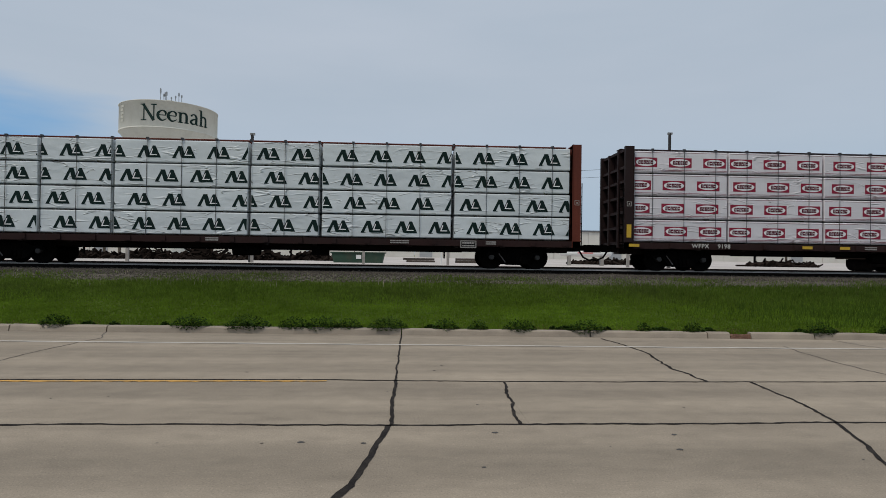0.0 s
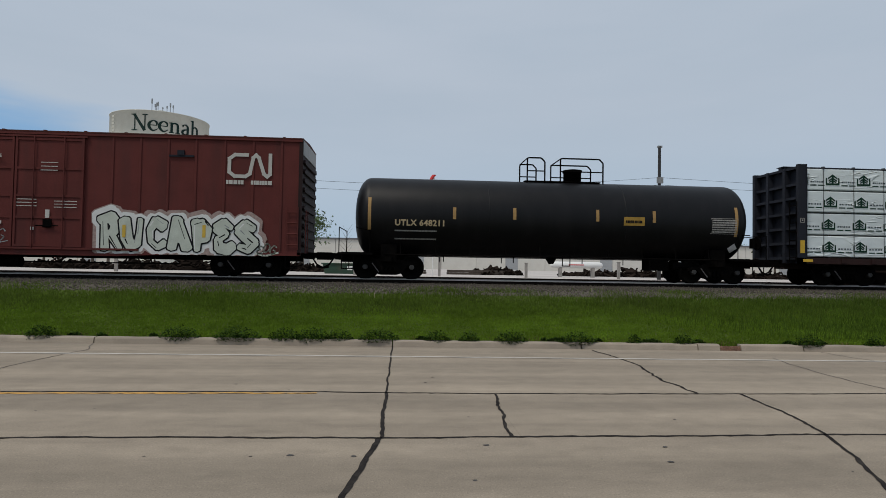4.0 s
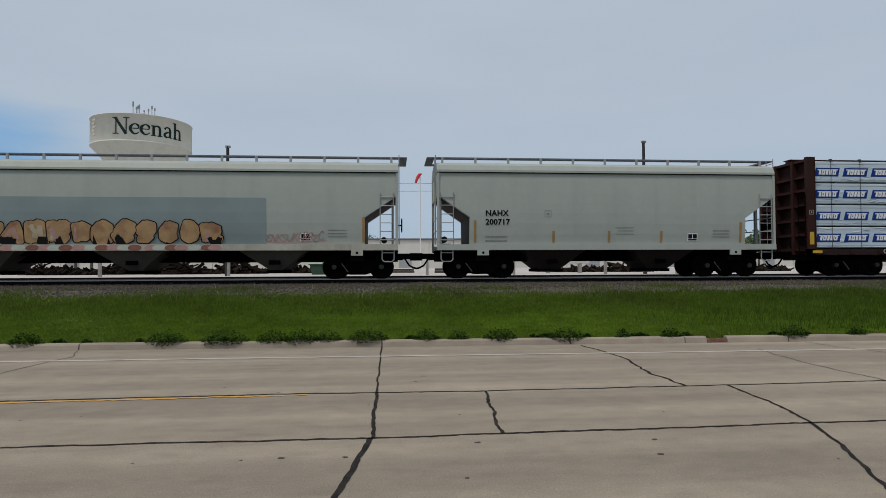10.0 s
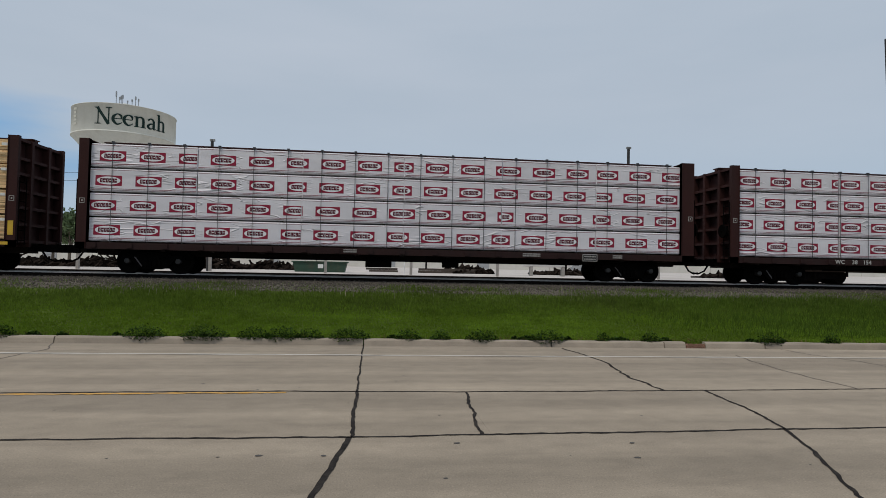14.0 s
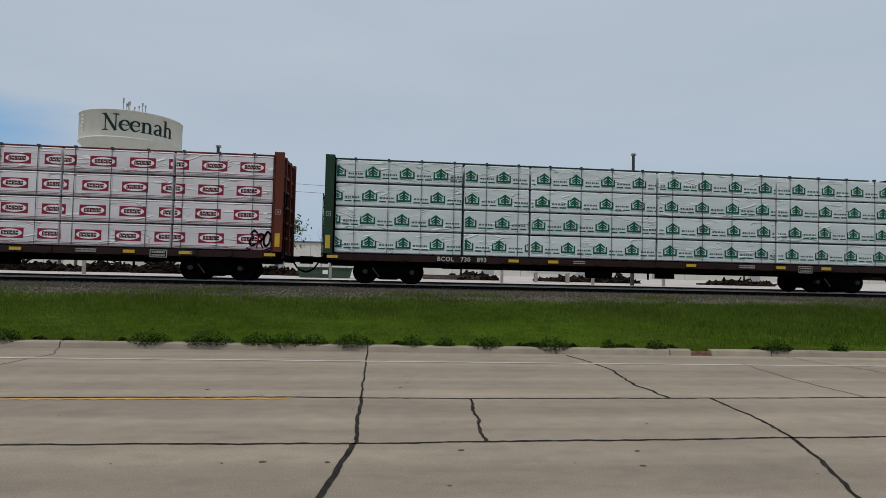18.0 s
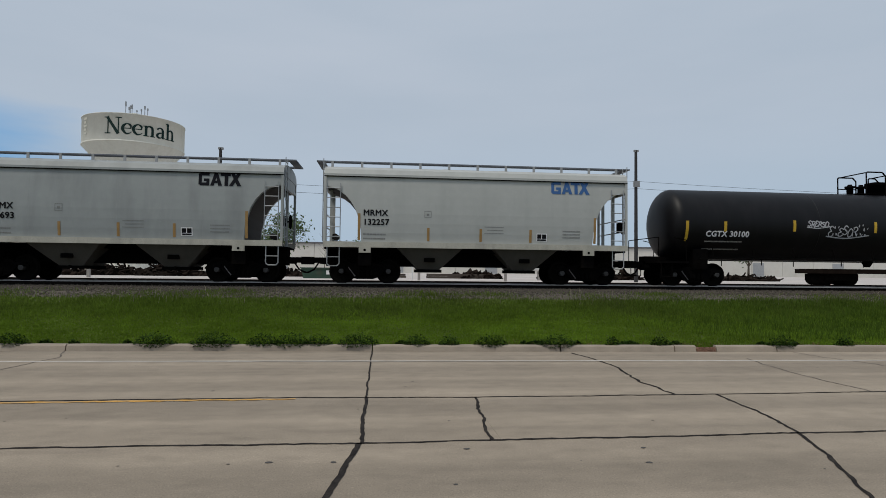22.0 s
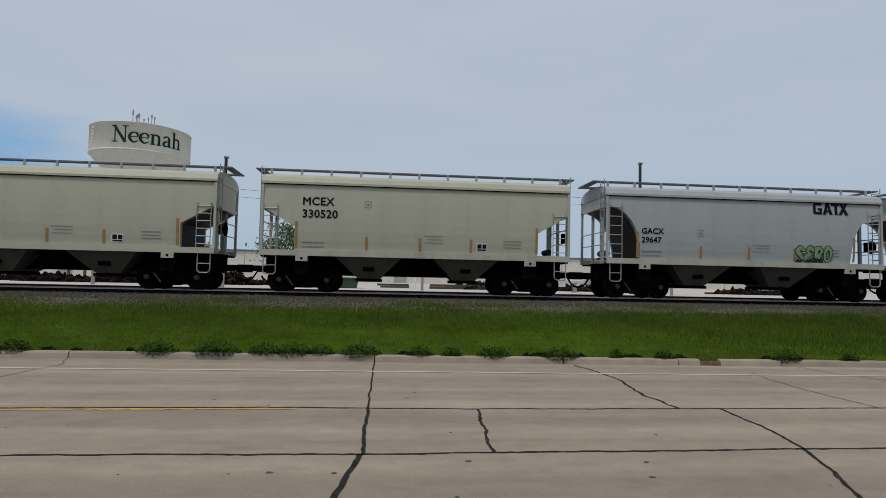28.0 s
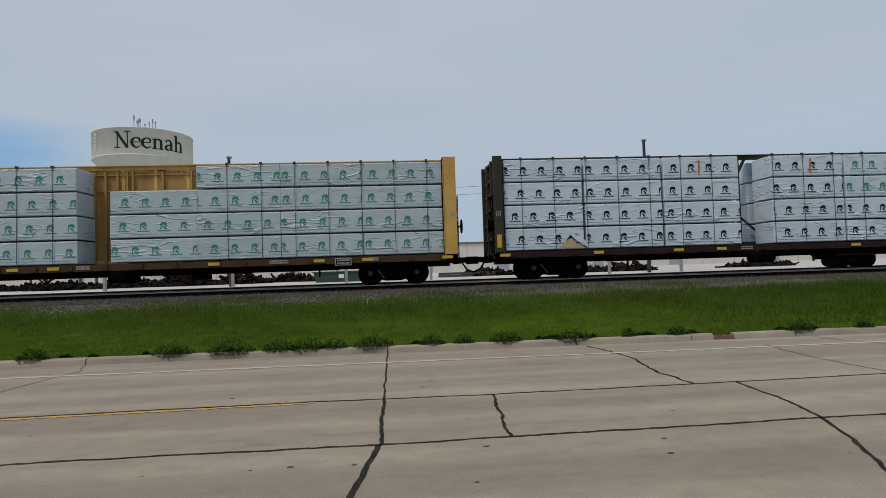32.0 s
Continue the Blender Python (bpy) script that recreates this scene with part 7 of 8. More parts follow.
# ================= boxcars =================
def box_car(name, left, right, label, paint, centres, door, door_paint, top, sill_z, seams, roof_paint, sill_paint=None, end_paint=None, end_cap=None):
    car, half = car_base(name, left, right, label, "boxcar", centres)
    W = 1.50
    bm = bmesh.new()
    box(bm, -half + 0.03, half - 0.03, -W + 0.006, W - 0.006, sill_z, top - 0.14)
    part("body", bm, paint, car)
    for s in (-1, 1):
        bm = bmesh.new()
        prism(bm, [(-0.055, s * (W - 0.02)), (-0.03, s * (W + 0.024)), (0.03, s * (W + 0.024)), (0.055, s * (W - 0.02))], sill_z + 0.02, top - 0.16, 'z')
        post = mesh_of("side_post", bm, paint)
        for x in seams:
            if not door[0] - 0.1 < x < door[1] + 0.1:
                part("side_post", post, None, car, at=pose(x, 0, 0))
    bm = bmesh.new()
    for s in (-1, 1):
        # the sill drops to a fish-belly under the doors
        prism(bm, [(-half, sill_z), (-half, sill_z - 0.12), (door[0] - 3.2, sill_z - 0.14), (door[0] - 1.2, sill_z - 0.24), (door[1] + 1.2, sill_z - 0.24), (door[1] + 3.2, sill_z - 0.14), (half, sill_z - 0.12), (half, sill_z)],
              min(s * (W - 0.02), s * (W + 0.03)), max(s * (W - 0.02), s * (W + 0.03)))
    part("side_sill", bm, sill_paint or paint, car)
    bm = bmesh.new()
    prism(bm, [(-W - 0.06, top - 0.06), (-W - 0.06, top - 0.02), (0, top + 0.06), (W + 0.06, top - 0.02), (W + 0.06, top - 0.06)], -half - 0.02, half + 0.02, "x")
    for i in range(14):
        x = -half + 0.7 + (2 * half - 1.4) * i / 13
        prism(bm, [(-W, top - 0.01), (-W, top + 0.02), (0, top + 0.09), (W, top + 0.02), (W, top - 0.01)], x - 0.04, x + 0.04, "x")
    part("roof", bm, roof_paint, car)
    bm = bmesh.new()
    for s in (-1, 1):
        box(bm, -half, half, min(s * (W - 0.02), s * (W + 0.05)), max(s * (W - 0.02), s * (W + 0.05)), top - 0.16, top - 0.06)
    part("top_rail", bm, paint, car)
    for s in (-1, 1):
        e = s * half
        bm = bmesh.new()
        box(bm, min(e, e - s * 0.05), max(e, e - s * 0.05), -W, W, sill_z, top - 0.06)
        for y in (-W, W):
            box(bm, min(e - s * 0.12, e + s * 0.02), max(e - s * 0.12, e + s * 0.02), y - 0.03, y + 0.03, sill_z - 0.1, top - 0.1)
        end = part("corrugated_end", bm, end_paint or paint, car)
        if end_cap:
            bm = bmesh.new()
            box(bm, min(e, e + s * 0.03), max(e, e + s * 0.03), -W + 0.04, W - 0.04, top - 0.62, top - 0.08)
            part("end_cap_panel", bm, end_cap, end)
        for k in range(10):
            z = sill_z + 0.3 + k * (top - sill_z - 0.85) / 10
            bm = bmesh.new()
            prism(bm, [(-W + 0.12, z), (-W + 0.2, z + 0.10), (W - 0.2, z + 0.10), (W - 0.12, z), (W - 0.2, z - 0.07), (-W + 0.2, z - 0.07)], min(e, e + s * 0.09), max(e, e + s * 0.09), "x")
            part("rib", bm, end_paint or paint, end)
        bm = bmesh.new()
        ladder(bm, (e - 0.52) if s > 0 else e + 0.1, -W - 0.06, sill_z + 0.1, sill_z + 1.7, 0.42, 4)
        ladder(bm, e + s * 0.16, -W + 0.1, sill_z, sill_z + 1.6, 0.42, 5, "y")
        part("ladder", bm, paint, car)
        bm = bmesh.new()
        rod(bm, [(e - s * 0.12, -W + 0.03, sill_z), (e - s * 0.12, -W + 0.03, 0.42), (e - s * 0.55, -W + 0.03, 0.42), (e - s * 0.55, -W + 0.03, sill_z)], 0.022, 5)
        part("step", bm, M_DARK, car)
    bm = bmesh.new()
    box(bm, -half + 0.2, half - 0.2, -0.3, 0.3, 0.68, sill_z + 0.01)
    for c in centres:
        x = left + c - (left + right) / 2
        box(bm, x - 0.25, x + 0.25, -W + 0.1, W - 0.1, 0.74, sill_z + 0.01)
    for i in range(9):
        x = -half + 4.4 + (2 * half - 8.8) * i / 8
        box(bm, x - 0.06, x + 0.06, -W + 0.1, W - 0.1, sill_z - 0.16, sill_z)
    bar(bm, (-1.2, -0.9, 0.5), (-0.3, -0.9, 0.5), 0.2, 10)
    rod(bm, [(-5, -1.0, 0.52), (5.5, -1.0, 0.52)], 0.025, 5)
    part("underframe", bm, M_DARK, car)
    # double doors with their frames, bars and rods
    d0, d1 = door
    mid = (d0 + d1) / 2
    for a, b in ((d0, mid - 0.02), (mid + 0.02, d1)):
        bm = bmesh.new()
        box(bm, a, b, -W - 0.05, -W + 0.01, sill_z + 0.06, top - 0.26)
        d = part("plug_door", bm, door_paint, car)
        for z in (sill_z + 0.1, sill_z + 1.12, sill_z + 1.9, sill_z + 2.9, top - 0.34):
            bm = bmesh.new()
            box(bm, a + 0.08, b - 0.08, -W - 0.08, -W - 0.05, z - 0.04, z + 0.04)
            part("door_rib", bm, door_paint, d)
        for x in (a + 0.04, b - 0.04):
            bm = bmesh.new()
            box(bm, x - 0.04, x + 0.04, -W - 0.085, -W - 0.05, sill_z + 0.06, top - 0.26)
            part("door_stile", bm, door_paint, d)
        for q in (0.28, 0.72):
            bm = bmesh.new()
            x = a + (b - a) * q
            bar(bm, (x, -W - 0.11, sill_z), (x, -W - 0.11, top - 0.24), 0.022, 6)
            part("locking_rod", bm, door_paint, d)
        bm = bmesh.new()
        box(bm, (a + b) / 2 - 0.15, (a + b) / 2 + 0.15, -W - 0.12, -W - 0.085, sill_z + 0.75, sill_z + 1.05)
        bar(bm, ((a + b) / 2 - 0.4, -W - 0.13, sill_z + 0.82), ((a + b) / 2 + 0.4, -W - 0.13, sill_z + 0.82), 0.02, 5)
        part("door_handle", bm, M_DARK, d)
    bm = bmesh.new()
    box(bm, d0 - 2.0, d1 + 2.0, -W - 0.10, -W - 0.03, sill_z - 0.03, sill_z + 0.04)
    part("door_track", bm, sill_paint or door_paint, car)
    bm = bmesh.new()
    box(bm, d0 - 0.1, d1 + 0.1, -W - 0.10, -W - 0.03, top - 0.26, top - 0.2)
    part("upper_door_track", bm, paint, car)
    return car, half, W


M_ENDGREY = mat("pale_grey_end_panel", (0.36, 0.35, 0.34), 0.7, var=0.12)
M_BLACKDOOR = car_paint("black_door_paint", (0.003, 0.003, 0.0032), spec=0.02, dirt=(0.006, 0.0055, 0.005))


# ================= the consist, from its head (east) to its tail =================
RED3 = [INK_RED, INK_WHITE, INK_WINE, INK_PINK]
HOUSE_D, HOUSE_E = [INK_DGREEN, INK_SLATE], [INK_EMERALD, INK_SLATE]
PH = (0.0, 0.45, 0.9, 0.2, 0.65)


INK_TREE = mat("blackish_green_ink", (0.008, 0.020, 0.018), 0.6, var=0.15, bump=0, spec=0.08)
P_RUSTSILL = car_paint("rusty_brown_sill_paint", (0.060, 0.034, 0.018))


def torn_wrap(car, half):
    """A torn bottom corner of the wrap that bares plywood, its flap hanging, and orange tapes on the top tier."""
    x, z, y = -half + 3.05, DECK + 0.0, -1.425
    bm = bmesh.new()
    flat_print(bm, [[(x - 0.55, z + 0.06), (x + 0.55, z + 0.03), (x + 0.12, z + 0.22), (x - 0.1, z + 0.5), (x - 0.22, z + 0.36)]], 0, 0, y - 0.004)
    part("bared_plywood", bm, M_PLY, car, "bare plywood where the wrap is torn")
    # flat black face painting the shadow inside the tear
    bm = bmesh.new()
    flat_print(bm, [[(x - 0.3, z + 0.28), (x - 0.1, z + 0.56), (x + 0.02, z + 0.40), (x - 0.12, z + 0.42)]], 0, 0, y - 0.007)
    part("tear_gap", bm, M_BLACKINK, car)
    bm = bmesh.new()
    prism(bm, [(x - 0.1, z + 0.52), (x + 0.16, z + 0.3), (x + 0.62, z + 0.02), (x + 0.5, z + 0.3), (x + 0.2, z + 0.52)], y - 0.05, y - 0.02)
    part("wrap_flap", bm, WRAP_BLUE, car)
    for tx in (-half + 8.2, -half + 12.85):
        bm = bmesh.new()
        flat_print(bm, [[(tx, z + TIER * 3 + 0.12), (tx + 0.07, z + TIER * 3 + 0.1), (tx + 0.09, z + TIER * 3 + 0.7), (tx + 0.02, z + TIER * 3 + 0.72)]], 0, 0, y - 0.006)
        part("orange_tape", bm, M_TAPE, car)


def beam_panels(car):
    """Steel web plates that close the centre beam where the load leaves it bare."""
    for x0, x1, z0, z1 in ((-2.35, -0.95, DECK, DECK + TIER * 4), (-0.93, 2.45, DECK + TIER * 3 - 0.1, DECK + TIER * 4)):
        bm = bmesh.new()
        box(bm, x0, x1, -0.05, 0.05, z0, z1 + 0.02)
        for x in (x0 + 0.1, x0 + (x1 - x0) * 0.36, x0 + (x1 - x0) * 0.68, x1 - 0.1):
            box(bm, x - 0.04, x + 0.04, -0.16, 0.16, z0, z1)
        for z in (z1 - 0.75, z1 - 0.12):
            box(bm, x0, x1, -0.12, 0.12, z - 0.03, z + 0.03)
        part("web_plate", bm, P_OCHRE, car)


M_TAPE = mat("faded_orange_tape", (0.50, 0.17, 0.08), 0.7, var=0.15, bump=0)


def build_lumber_cars():
    lumber_car("lumber_car", 8.02, 31.44, "dark brown lumber car stacked with red-printed white bundles", P_SOOT, [3.7, 3.78, 3.8, 3.8, 3.8, 3.5], WRAP_PINK, logo_red(), RED3, PH, marks="WFPX    9198", mark_x=-8.2, seed=1)
    lumber_car("lumber_car", -17.37, 6.31, "red oxide lumber car stacked with green-printed grey bundles", P_REDOX, [3.1, 2.55, 4.88, 2.55, 4.88, 4.45], WRAP_GREY, logo_na(), [INK_TREE, INK_DGREEN, INK_WHITE], (0.0, 0.6, 1.1, 0.3), reflect=False, seed=2)
    lumber_car("lumber_car", -42.76, -19.16, "black lumber car stacked with silver bundles printed dark green", P_BLACKCAR, [4.9, 4.4, 4.0, 5.0, 4.0], WRAP_SILVER, logo_house(), HOUSE_D, PH, marks="NOKL   737   400", mark_x=-6.2, seed=3, brake=(1,))
    lumber_car("lumber_car", -129.18, -105.60, "brown lumber car with blue-printed bundles and a gapped top tier", P_BROWNCAR, [4.43, 3.7, 3.7, 3.7, 3.5, 3.5], WRAP_ICE, logo_slab(), [[INK_BLUE, INK_WHITE, INK_SLATE], [INK_TEAL, INK_WHITE, INK_SLATE]], PH,
               skip=((3, 1), (3, 2), (3, 3)), far_skip=((3, 2), (3, 3)), marks="CN   625609", mark_x=-7.8, seed=4)
    lumber_car("lumber_car", -190.26, -166.73, "brown lumber car stacked with red-printed white bundles", P_BROWNCAR, [4.4, 4.95, 4.5, 3.8, 4.8], WRAP_PINK, logo_red(), RED3, PH, marks="WC    38   154", mark_x=-6.2, reflect=False, seed=5, brake=(-1,))
    lumber_car("lumber_car", -215.0, -191.85, "brown lumber car stacked with red-printed white bundles", P_BROWNCAR, [3.7, 3.78, 3.8, 3.8, 3.8, 3.5], WRAP_PINK, logo_red(), RED3, PH, reflect=False, seed=6, brake=(1,), post=(0.34, 0.52))
    lumber_car("lumber_car", -240.3, -217.0, "maroon lumber car stacked with bare yellow-brown sawn boards", P_BROWNCAR, [3.2, 3.2, 3.2, 3.7, 3.3, 2.9, 2.9], WRAP_PINK, None, None, PH, raw=True, marks="CN    626   130", mark_x=-6.0, seed=7, brake=(-1,))
    lumber_car("lumber_car", -265.55, -242.04, "dark green lumber car stacked with silver bundles printed green", P_GREENCAR, [4.8, 2.55, 5.1, 5.0, 5.0], WRAP_SILVER, logo_house(), HOUSE_E, PH, marks="BCOL   730   893", mark_x=-6.3, seed=8, brake=(1,))
    redox = lumber_car("lumber_car", -290.49, -267.06, "red oxide lumber car stacked with red-printed white bundles", P_REDOX, [3.7, 3.78, 3.8, 3.8, 3.8, 3.5], WRAP_PINK, logo_red(), RED3, PH, marks="GTW    624   197", mark_x=-7.0, seed=9, brake=(-1,))
    scrawl("tag", redox, 11.715 - 1.2, 11.715 - 0.45, 1.3, 1.9, -1.432, INK_WINE, 91, 0.07)
    olive = lumber_car("lumber_car", -469.28, -445.4, "dark olive lumber car, pale wrapped bundles with an open gap", P_OLIVE, [3.1, 3.1, 3.1, 1.2, 3.05, 3.05, 3.05, 2.85], WRAP_BLUE, logo_tree(), [[INK_TREE, INK_TREE], [INK_PALEGREEN, INK_PALEGREEN]], PH, pale=((2, 5), (3, 5), (2, 7), (3, 7)),
               skip=tuple((t, 3) for t in range(4)), seed=10, brake=(-1,))
    torn_wrap(olive, 23.88 / 2)
    yellow = lumber_car("lumber_car", -493.9, -470.73, "yellow lumber car with pale wrapped bundles, one bundle missing", P_YELLOWCAR, [3.05, 3.05, 2.95, 1.17, 3.1, 3.05, 3.05, 3.05], WRAP_DULL, logo_tree(), [INK_PALEGREEN, INK_PALEGREEN], PH, skip=((0, 3), (1, 3), (2, 3), (3, 3), (3, 4)), seed=11, brake=(1,), post=(0.34, 0.50), shaded_panel_paint=P_REDOX)
    beam_panels(yellow)


G_DUSK = mat("lilac_grey_spray", (0.24, 0.18, 0.24), 0.7, var=0.2, scale=2, bump=0, dirt=(0.08, 0.06, 0.09), dirt_amt=0.9)
G_HALO = mat("thin_overspray", (0.30, 0.22, 0.20), 0.8, var=0.3, scale=9, bump=0)
LILAC = [(0.05, M_BLACKINK), (0.0, G_LILAC)]
ASH = [(0.045, G_WHITE), (0.03, G_DUSK), (0.0, G_PALELILAC)]
SILVERS = [(0.10, M_BLACKINK), (0.025, G_WHITE), (0.0, M_BLACKINK), (-0.035, G_SILVER)]
PALES = [(0.055, M_BLACKINK), (0.0, G_PALE)]
TANS = [(0.04, M_BLACKINK), (0.0, G_TAN)]


def build_box_cars():
    seams = [sg * p for sg in (-1, 1) for p in (3.5, 4.42, 5.34, 6.25, 7.04, 7.24, 8.12, 9.02)]
    car, half, W = box_car("box_car", -103.62, -84.24, "weathered yellow boxcar with black double doors and lilac graffiti", P_YELLOWCAR, (2.35, 17.03), (-2.58, 2.54), M_BLACKDOOR, 5.31, 0.98, seams, P_YELLOWCAR, P_RUSTSILL)
    bm = bmesh.new()
    flat_print(bm, [rect(5.85, 8.49, 3.93, 4.5)], 0, 0, -W - 0.028)
    g = [[(6.10, 4.37), (6.95, 4.37), (6.90, 4.25), (6.70, 4.25), (6.60, 4.05), (6.34, 4.05), (6.44, 4.25), (6.05, 4.25)], [(7.0, 4.37), (7.72, 4.37), (7.67, 4.25), (7.50, 4.25), (7.40, 4.05), (7.14, 4.05), (7.24, 4.25), (6.95, 4.25)],
         [(7.76, 4.37), (8.32, 4.37), (8.14, 4.21), (8.26, 4.05), (7.62, 4.05), (7.86, 4.21)]]
    for p in g:
        flat_print(bm, [p], 0, 0, -W - 0.032, mi=1)
    flat_print(bm, [rect(6.72, 7.1, 4.1, 4.2), rect(7.5, 7.8, 4.1, 4.2)], 0, 0, -W - 0.0315, mi=2)
    bmesh.ops.triangulate(bm, faces=bm.faces)
    part("pool_emblem", bm, [M_BLACKINK, INK_WHITE, INK_SLATE], car)
    part("slogan", writing("Railcar Pooling", 0.42, M_BLACKINK, shear=0.25, bold=0.022, space=1.12), None, car, at=pose(7.1, -W - 0.028, 3.46))
    part("slogan", writing("Experts", 0.42, M_BLACKINK, shear=0.25, bold=0.022, space=1.12), None, car, at=pose(7.2, -W - 0.028, 3.02))
    bm = bmesh.new()
    flat_print(bm, bars_of_text(6.4, 8.0, 2.66, 0.22, 2), 0, 0, -W - 0.028)
    tagged(part("web_address_bars", bm, M_BLACKINK, car), kind="stuff")
    part("slogan", writing("next\nload", 0.3, M_BLACKINK, shear=0.25, bold=0.014), None, car, at=pose(-8.55, -W - 0.028, 3.95))
    part("slogan", writing("any\nroad", 0.3, M_BLACKINK, shear=0.25, bold=0.014), None, car, at=pose(-5.72, -W - 0.028, 3.9))
    part("reporting_mark", writing("TB  OX", 0.36, M_BLACKINK, "LEFT", bold=0.020, shear=0.2, space=1.1), None, car, at=pose(-8.7, -W - 0.028, 2.72))
    part("reporting_mark", writing("66 06 42", 0.36, M_BLACKINK, "LEFT", bold=0.020, shear=0.2, space=1.15), None, car, at=pose(-8.72, -W - 0.028, 2.28))
    # the pool's crossing arrows: a bent band on one side, its straight tails on the other
    ez, ex = 3.93, -7.07
    blue_bend = [(-0.66, 0.60), (-0.10, 0.24), (0.06, 0.12), (0.10, 0.0), (0.06, -0.12), (-0.10, -0.24), (-0.66, -0.60)]
    red_bend = [(-0.80, 0.36), (-0.20, 0.0), (-0.80, -0.36)]
    for nm, runs, m in (("blue_arrow", [blue_bend, [(0.06, 0.26), (0.60, 0.60)], [(0.06, -0.26), (0.60, -0.60)]], INK_ARROWBLUE), ("red_arrow", [red_bend, [(0.17, 0.05), (0.70, 0.36)], [(0.17, -0.05), (0.70, -0.36)]], INK_ARROWRED)):
        bm = bmesh.new()
        k = 0
        for wide, mi in ((0.125, 1), (0.085, 0)):
            for run in runs:
                for a, b in zip(run, run[1:]):
                    d = math.hypot(b[0] - a[0], b[1] - a[1])
                    nx, nz = -(b[1] - a[1]) / d * wide, (b[0] - a[0]) / d * wide
                    ux, uz = (b[0] - a[0]) / d * 0.035, (b[1] - a[1]) / d * 0.035
                    q = [(a[0] - ux + nx, a[1] - uz + nz), (b[0] + ux + nx, b[1] + uz + nz), (b[0] + ux - nx, b[1] + uz - nz), (a[0] - ux - nx, a[1] - uz - nz)]
                    k += 1
                    flat_print(bm, [[(ex + p, ez + r) for p, r in q]], 0, 0, -W - 0.028 - 0.0002 * k - 0.003 * (1 - mi) - (0.0015 if nm == "red_arrow" else 0))
                    bm.faces.ensure_lookup_table()
                    bm.faces[-1].material_index = mi
            for run in runs:
                for (tx, tz), (px, pz) in ([(run[0], run[1]), (run[-1], run[-2])] if len(run) > 2 else [(run[-1], run[0])]):
                    d = math.hypot(tx - px, tz - pz)
                    ux, uz, g = (tx - px) / d, (tz - pz) / d, wide + 0.075
                    k += 1
                    flat_print(bm, [[(ex + tx - uz * g, ez + tz + ux * g), (ex + tx + ux * 0.16, ez + tz + uz * 0.16), (ex + tx + uz * g, ez + tz - ux * g)]], 0, 0, -W - 0.028 - 0.0002 * k - 0.003 * (1 - mi) - (0.0015 if nm == "red_arrow" else 0), mi=mi)
        part(nm, bm, [m, G_FADEDROSE], car)
    for x in (-5.78, 5.72):
        bm = bmesh.new()
        box(bm, x - 0.40, x + 0.36, -W - 0.045, -W, 4.72, 4.77)
        box(bm, x + 0.22, x + 0.40, -W - 0.07, -W, 4.72, 4.92)
        part("door_stop", bm, P_RUSTSILL, car)
    # door notices
    for x, z, text, sz in ((-1.35, 4.42, "CLOSE THIS DOOR\nBEFORE CLOSING\nOTHER DOOR", 0.135), (1.35, 4.4, "CLOSE AND LOCK\nBOTH DOORS BEFORE\nMOVING CAR", 0.135)):
        part("door_notice", writing(text, sz, INK_WHITE, bold=0.005), None, car, at=pose(x, -W - 0.14, z))
    for x, z, w, h in ((-1.0, 2.85, .28, .12), (-0.5, 2.72, .26, .26), (0.3, 3.3, .26, .12), (1.5, 2.75, .5, .14), (-1.35, 2.0, .16, .22), (1.0, 2.0, .16, .22), (-0.42, 1.75, .22, .18), (0.25, 1.5, .2, .2), (0.55, 2.3, .14, .14), (-0.4, 1.45, .14, .12), (1.2, 2.3, .12, .12), (-1.6, 2.3, .12, .12)):
        bm = bmesh.new()
        flat_print(bm, [rect(x, x + w * 0.72, z, z + h * 0.72)], 0, 0, -W - 0.09)
        part("sticker", bm, INK_WHITE, car)
    bm = bmesh.new()
    flat_print(bm, [rect(8.3, 8.82, 1.38, 1.8)], 0, 0, -W - 0.028)
    flat_print(bm, [rect(8.35, 8.55, 1.44, 1.74), rect(8.6, 8.77, 1.56, 1.74), rect(8.6, 8.77, 1.44, 1.5)], 0, 0, -W - 0.031, mi=1)
    flat_print(bm, [rect(8.25, 8.85, 1.02, 1.2)], 0, 0, -W - 0.028, mi=2)
    for k in range(4):
        flat_print(bm, bars_of_text(6.8, 7.6, 2.1 - 0.12 * k, 0.05, k) + bars_of_text(8.3, 8.9, 2.15 - 0.1 * k, 0.05, k + 7) + bars_of_text(-3.6, -3.0, 2.65 - 0.13 * k, 0.08, k + 3), 0, 0, -W - 0.028, mi=1)
    for k in range(6):
        flat_print(bm, bars_of_text(9.0, 9.45, 4.75 - 0.24 * k, 0.13, k + 23), 0, 0, -W - 0.028, mi=3)
    tagged(part("stencil_panel", bm, [INK_WHITE, M_BLACKINK, M_REFLECT, G_RUST], car), kind="stuff")
    spray_piece("graffiti", car, -8.2, -2.5, 0.84, 2.36, -W - 0.03, "FUEGO", LILAC, 5, [G_PINK, G_VIOLET, M_BLACKINK, G_PINK, G_ROSE], 0.37, ((-4.95, 0.42, 0.08),), label="lilac and black spray-painted graffiti", halo=((0.13, M_BLACKINK, 0.0004), (0.10, G_DUSK, 0.0008)), marks=((-6.55, 1.35, 0.13, 0.42, G_YELLOW), (-3.0, 1.35, 0.13, 0.42, G_YELLOW), (-6.75, 1.9, 0.48, 0.26, M_BLACKINK)))
    spray_piece("graffiti", car, -8.55, -7.7, 1.1, 1.75, -W - 0.026, "K", [(0.035, M_BLACKINK), (0.0, G_PALE)], 6, [], 0.22, label="pale green flourish of the graffiti", lean=0.5)
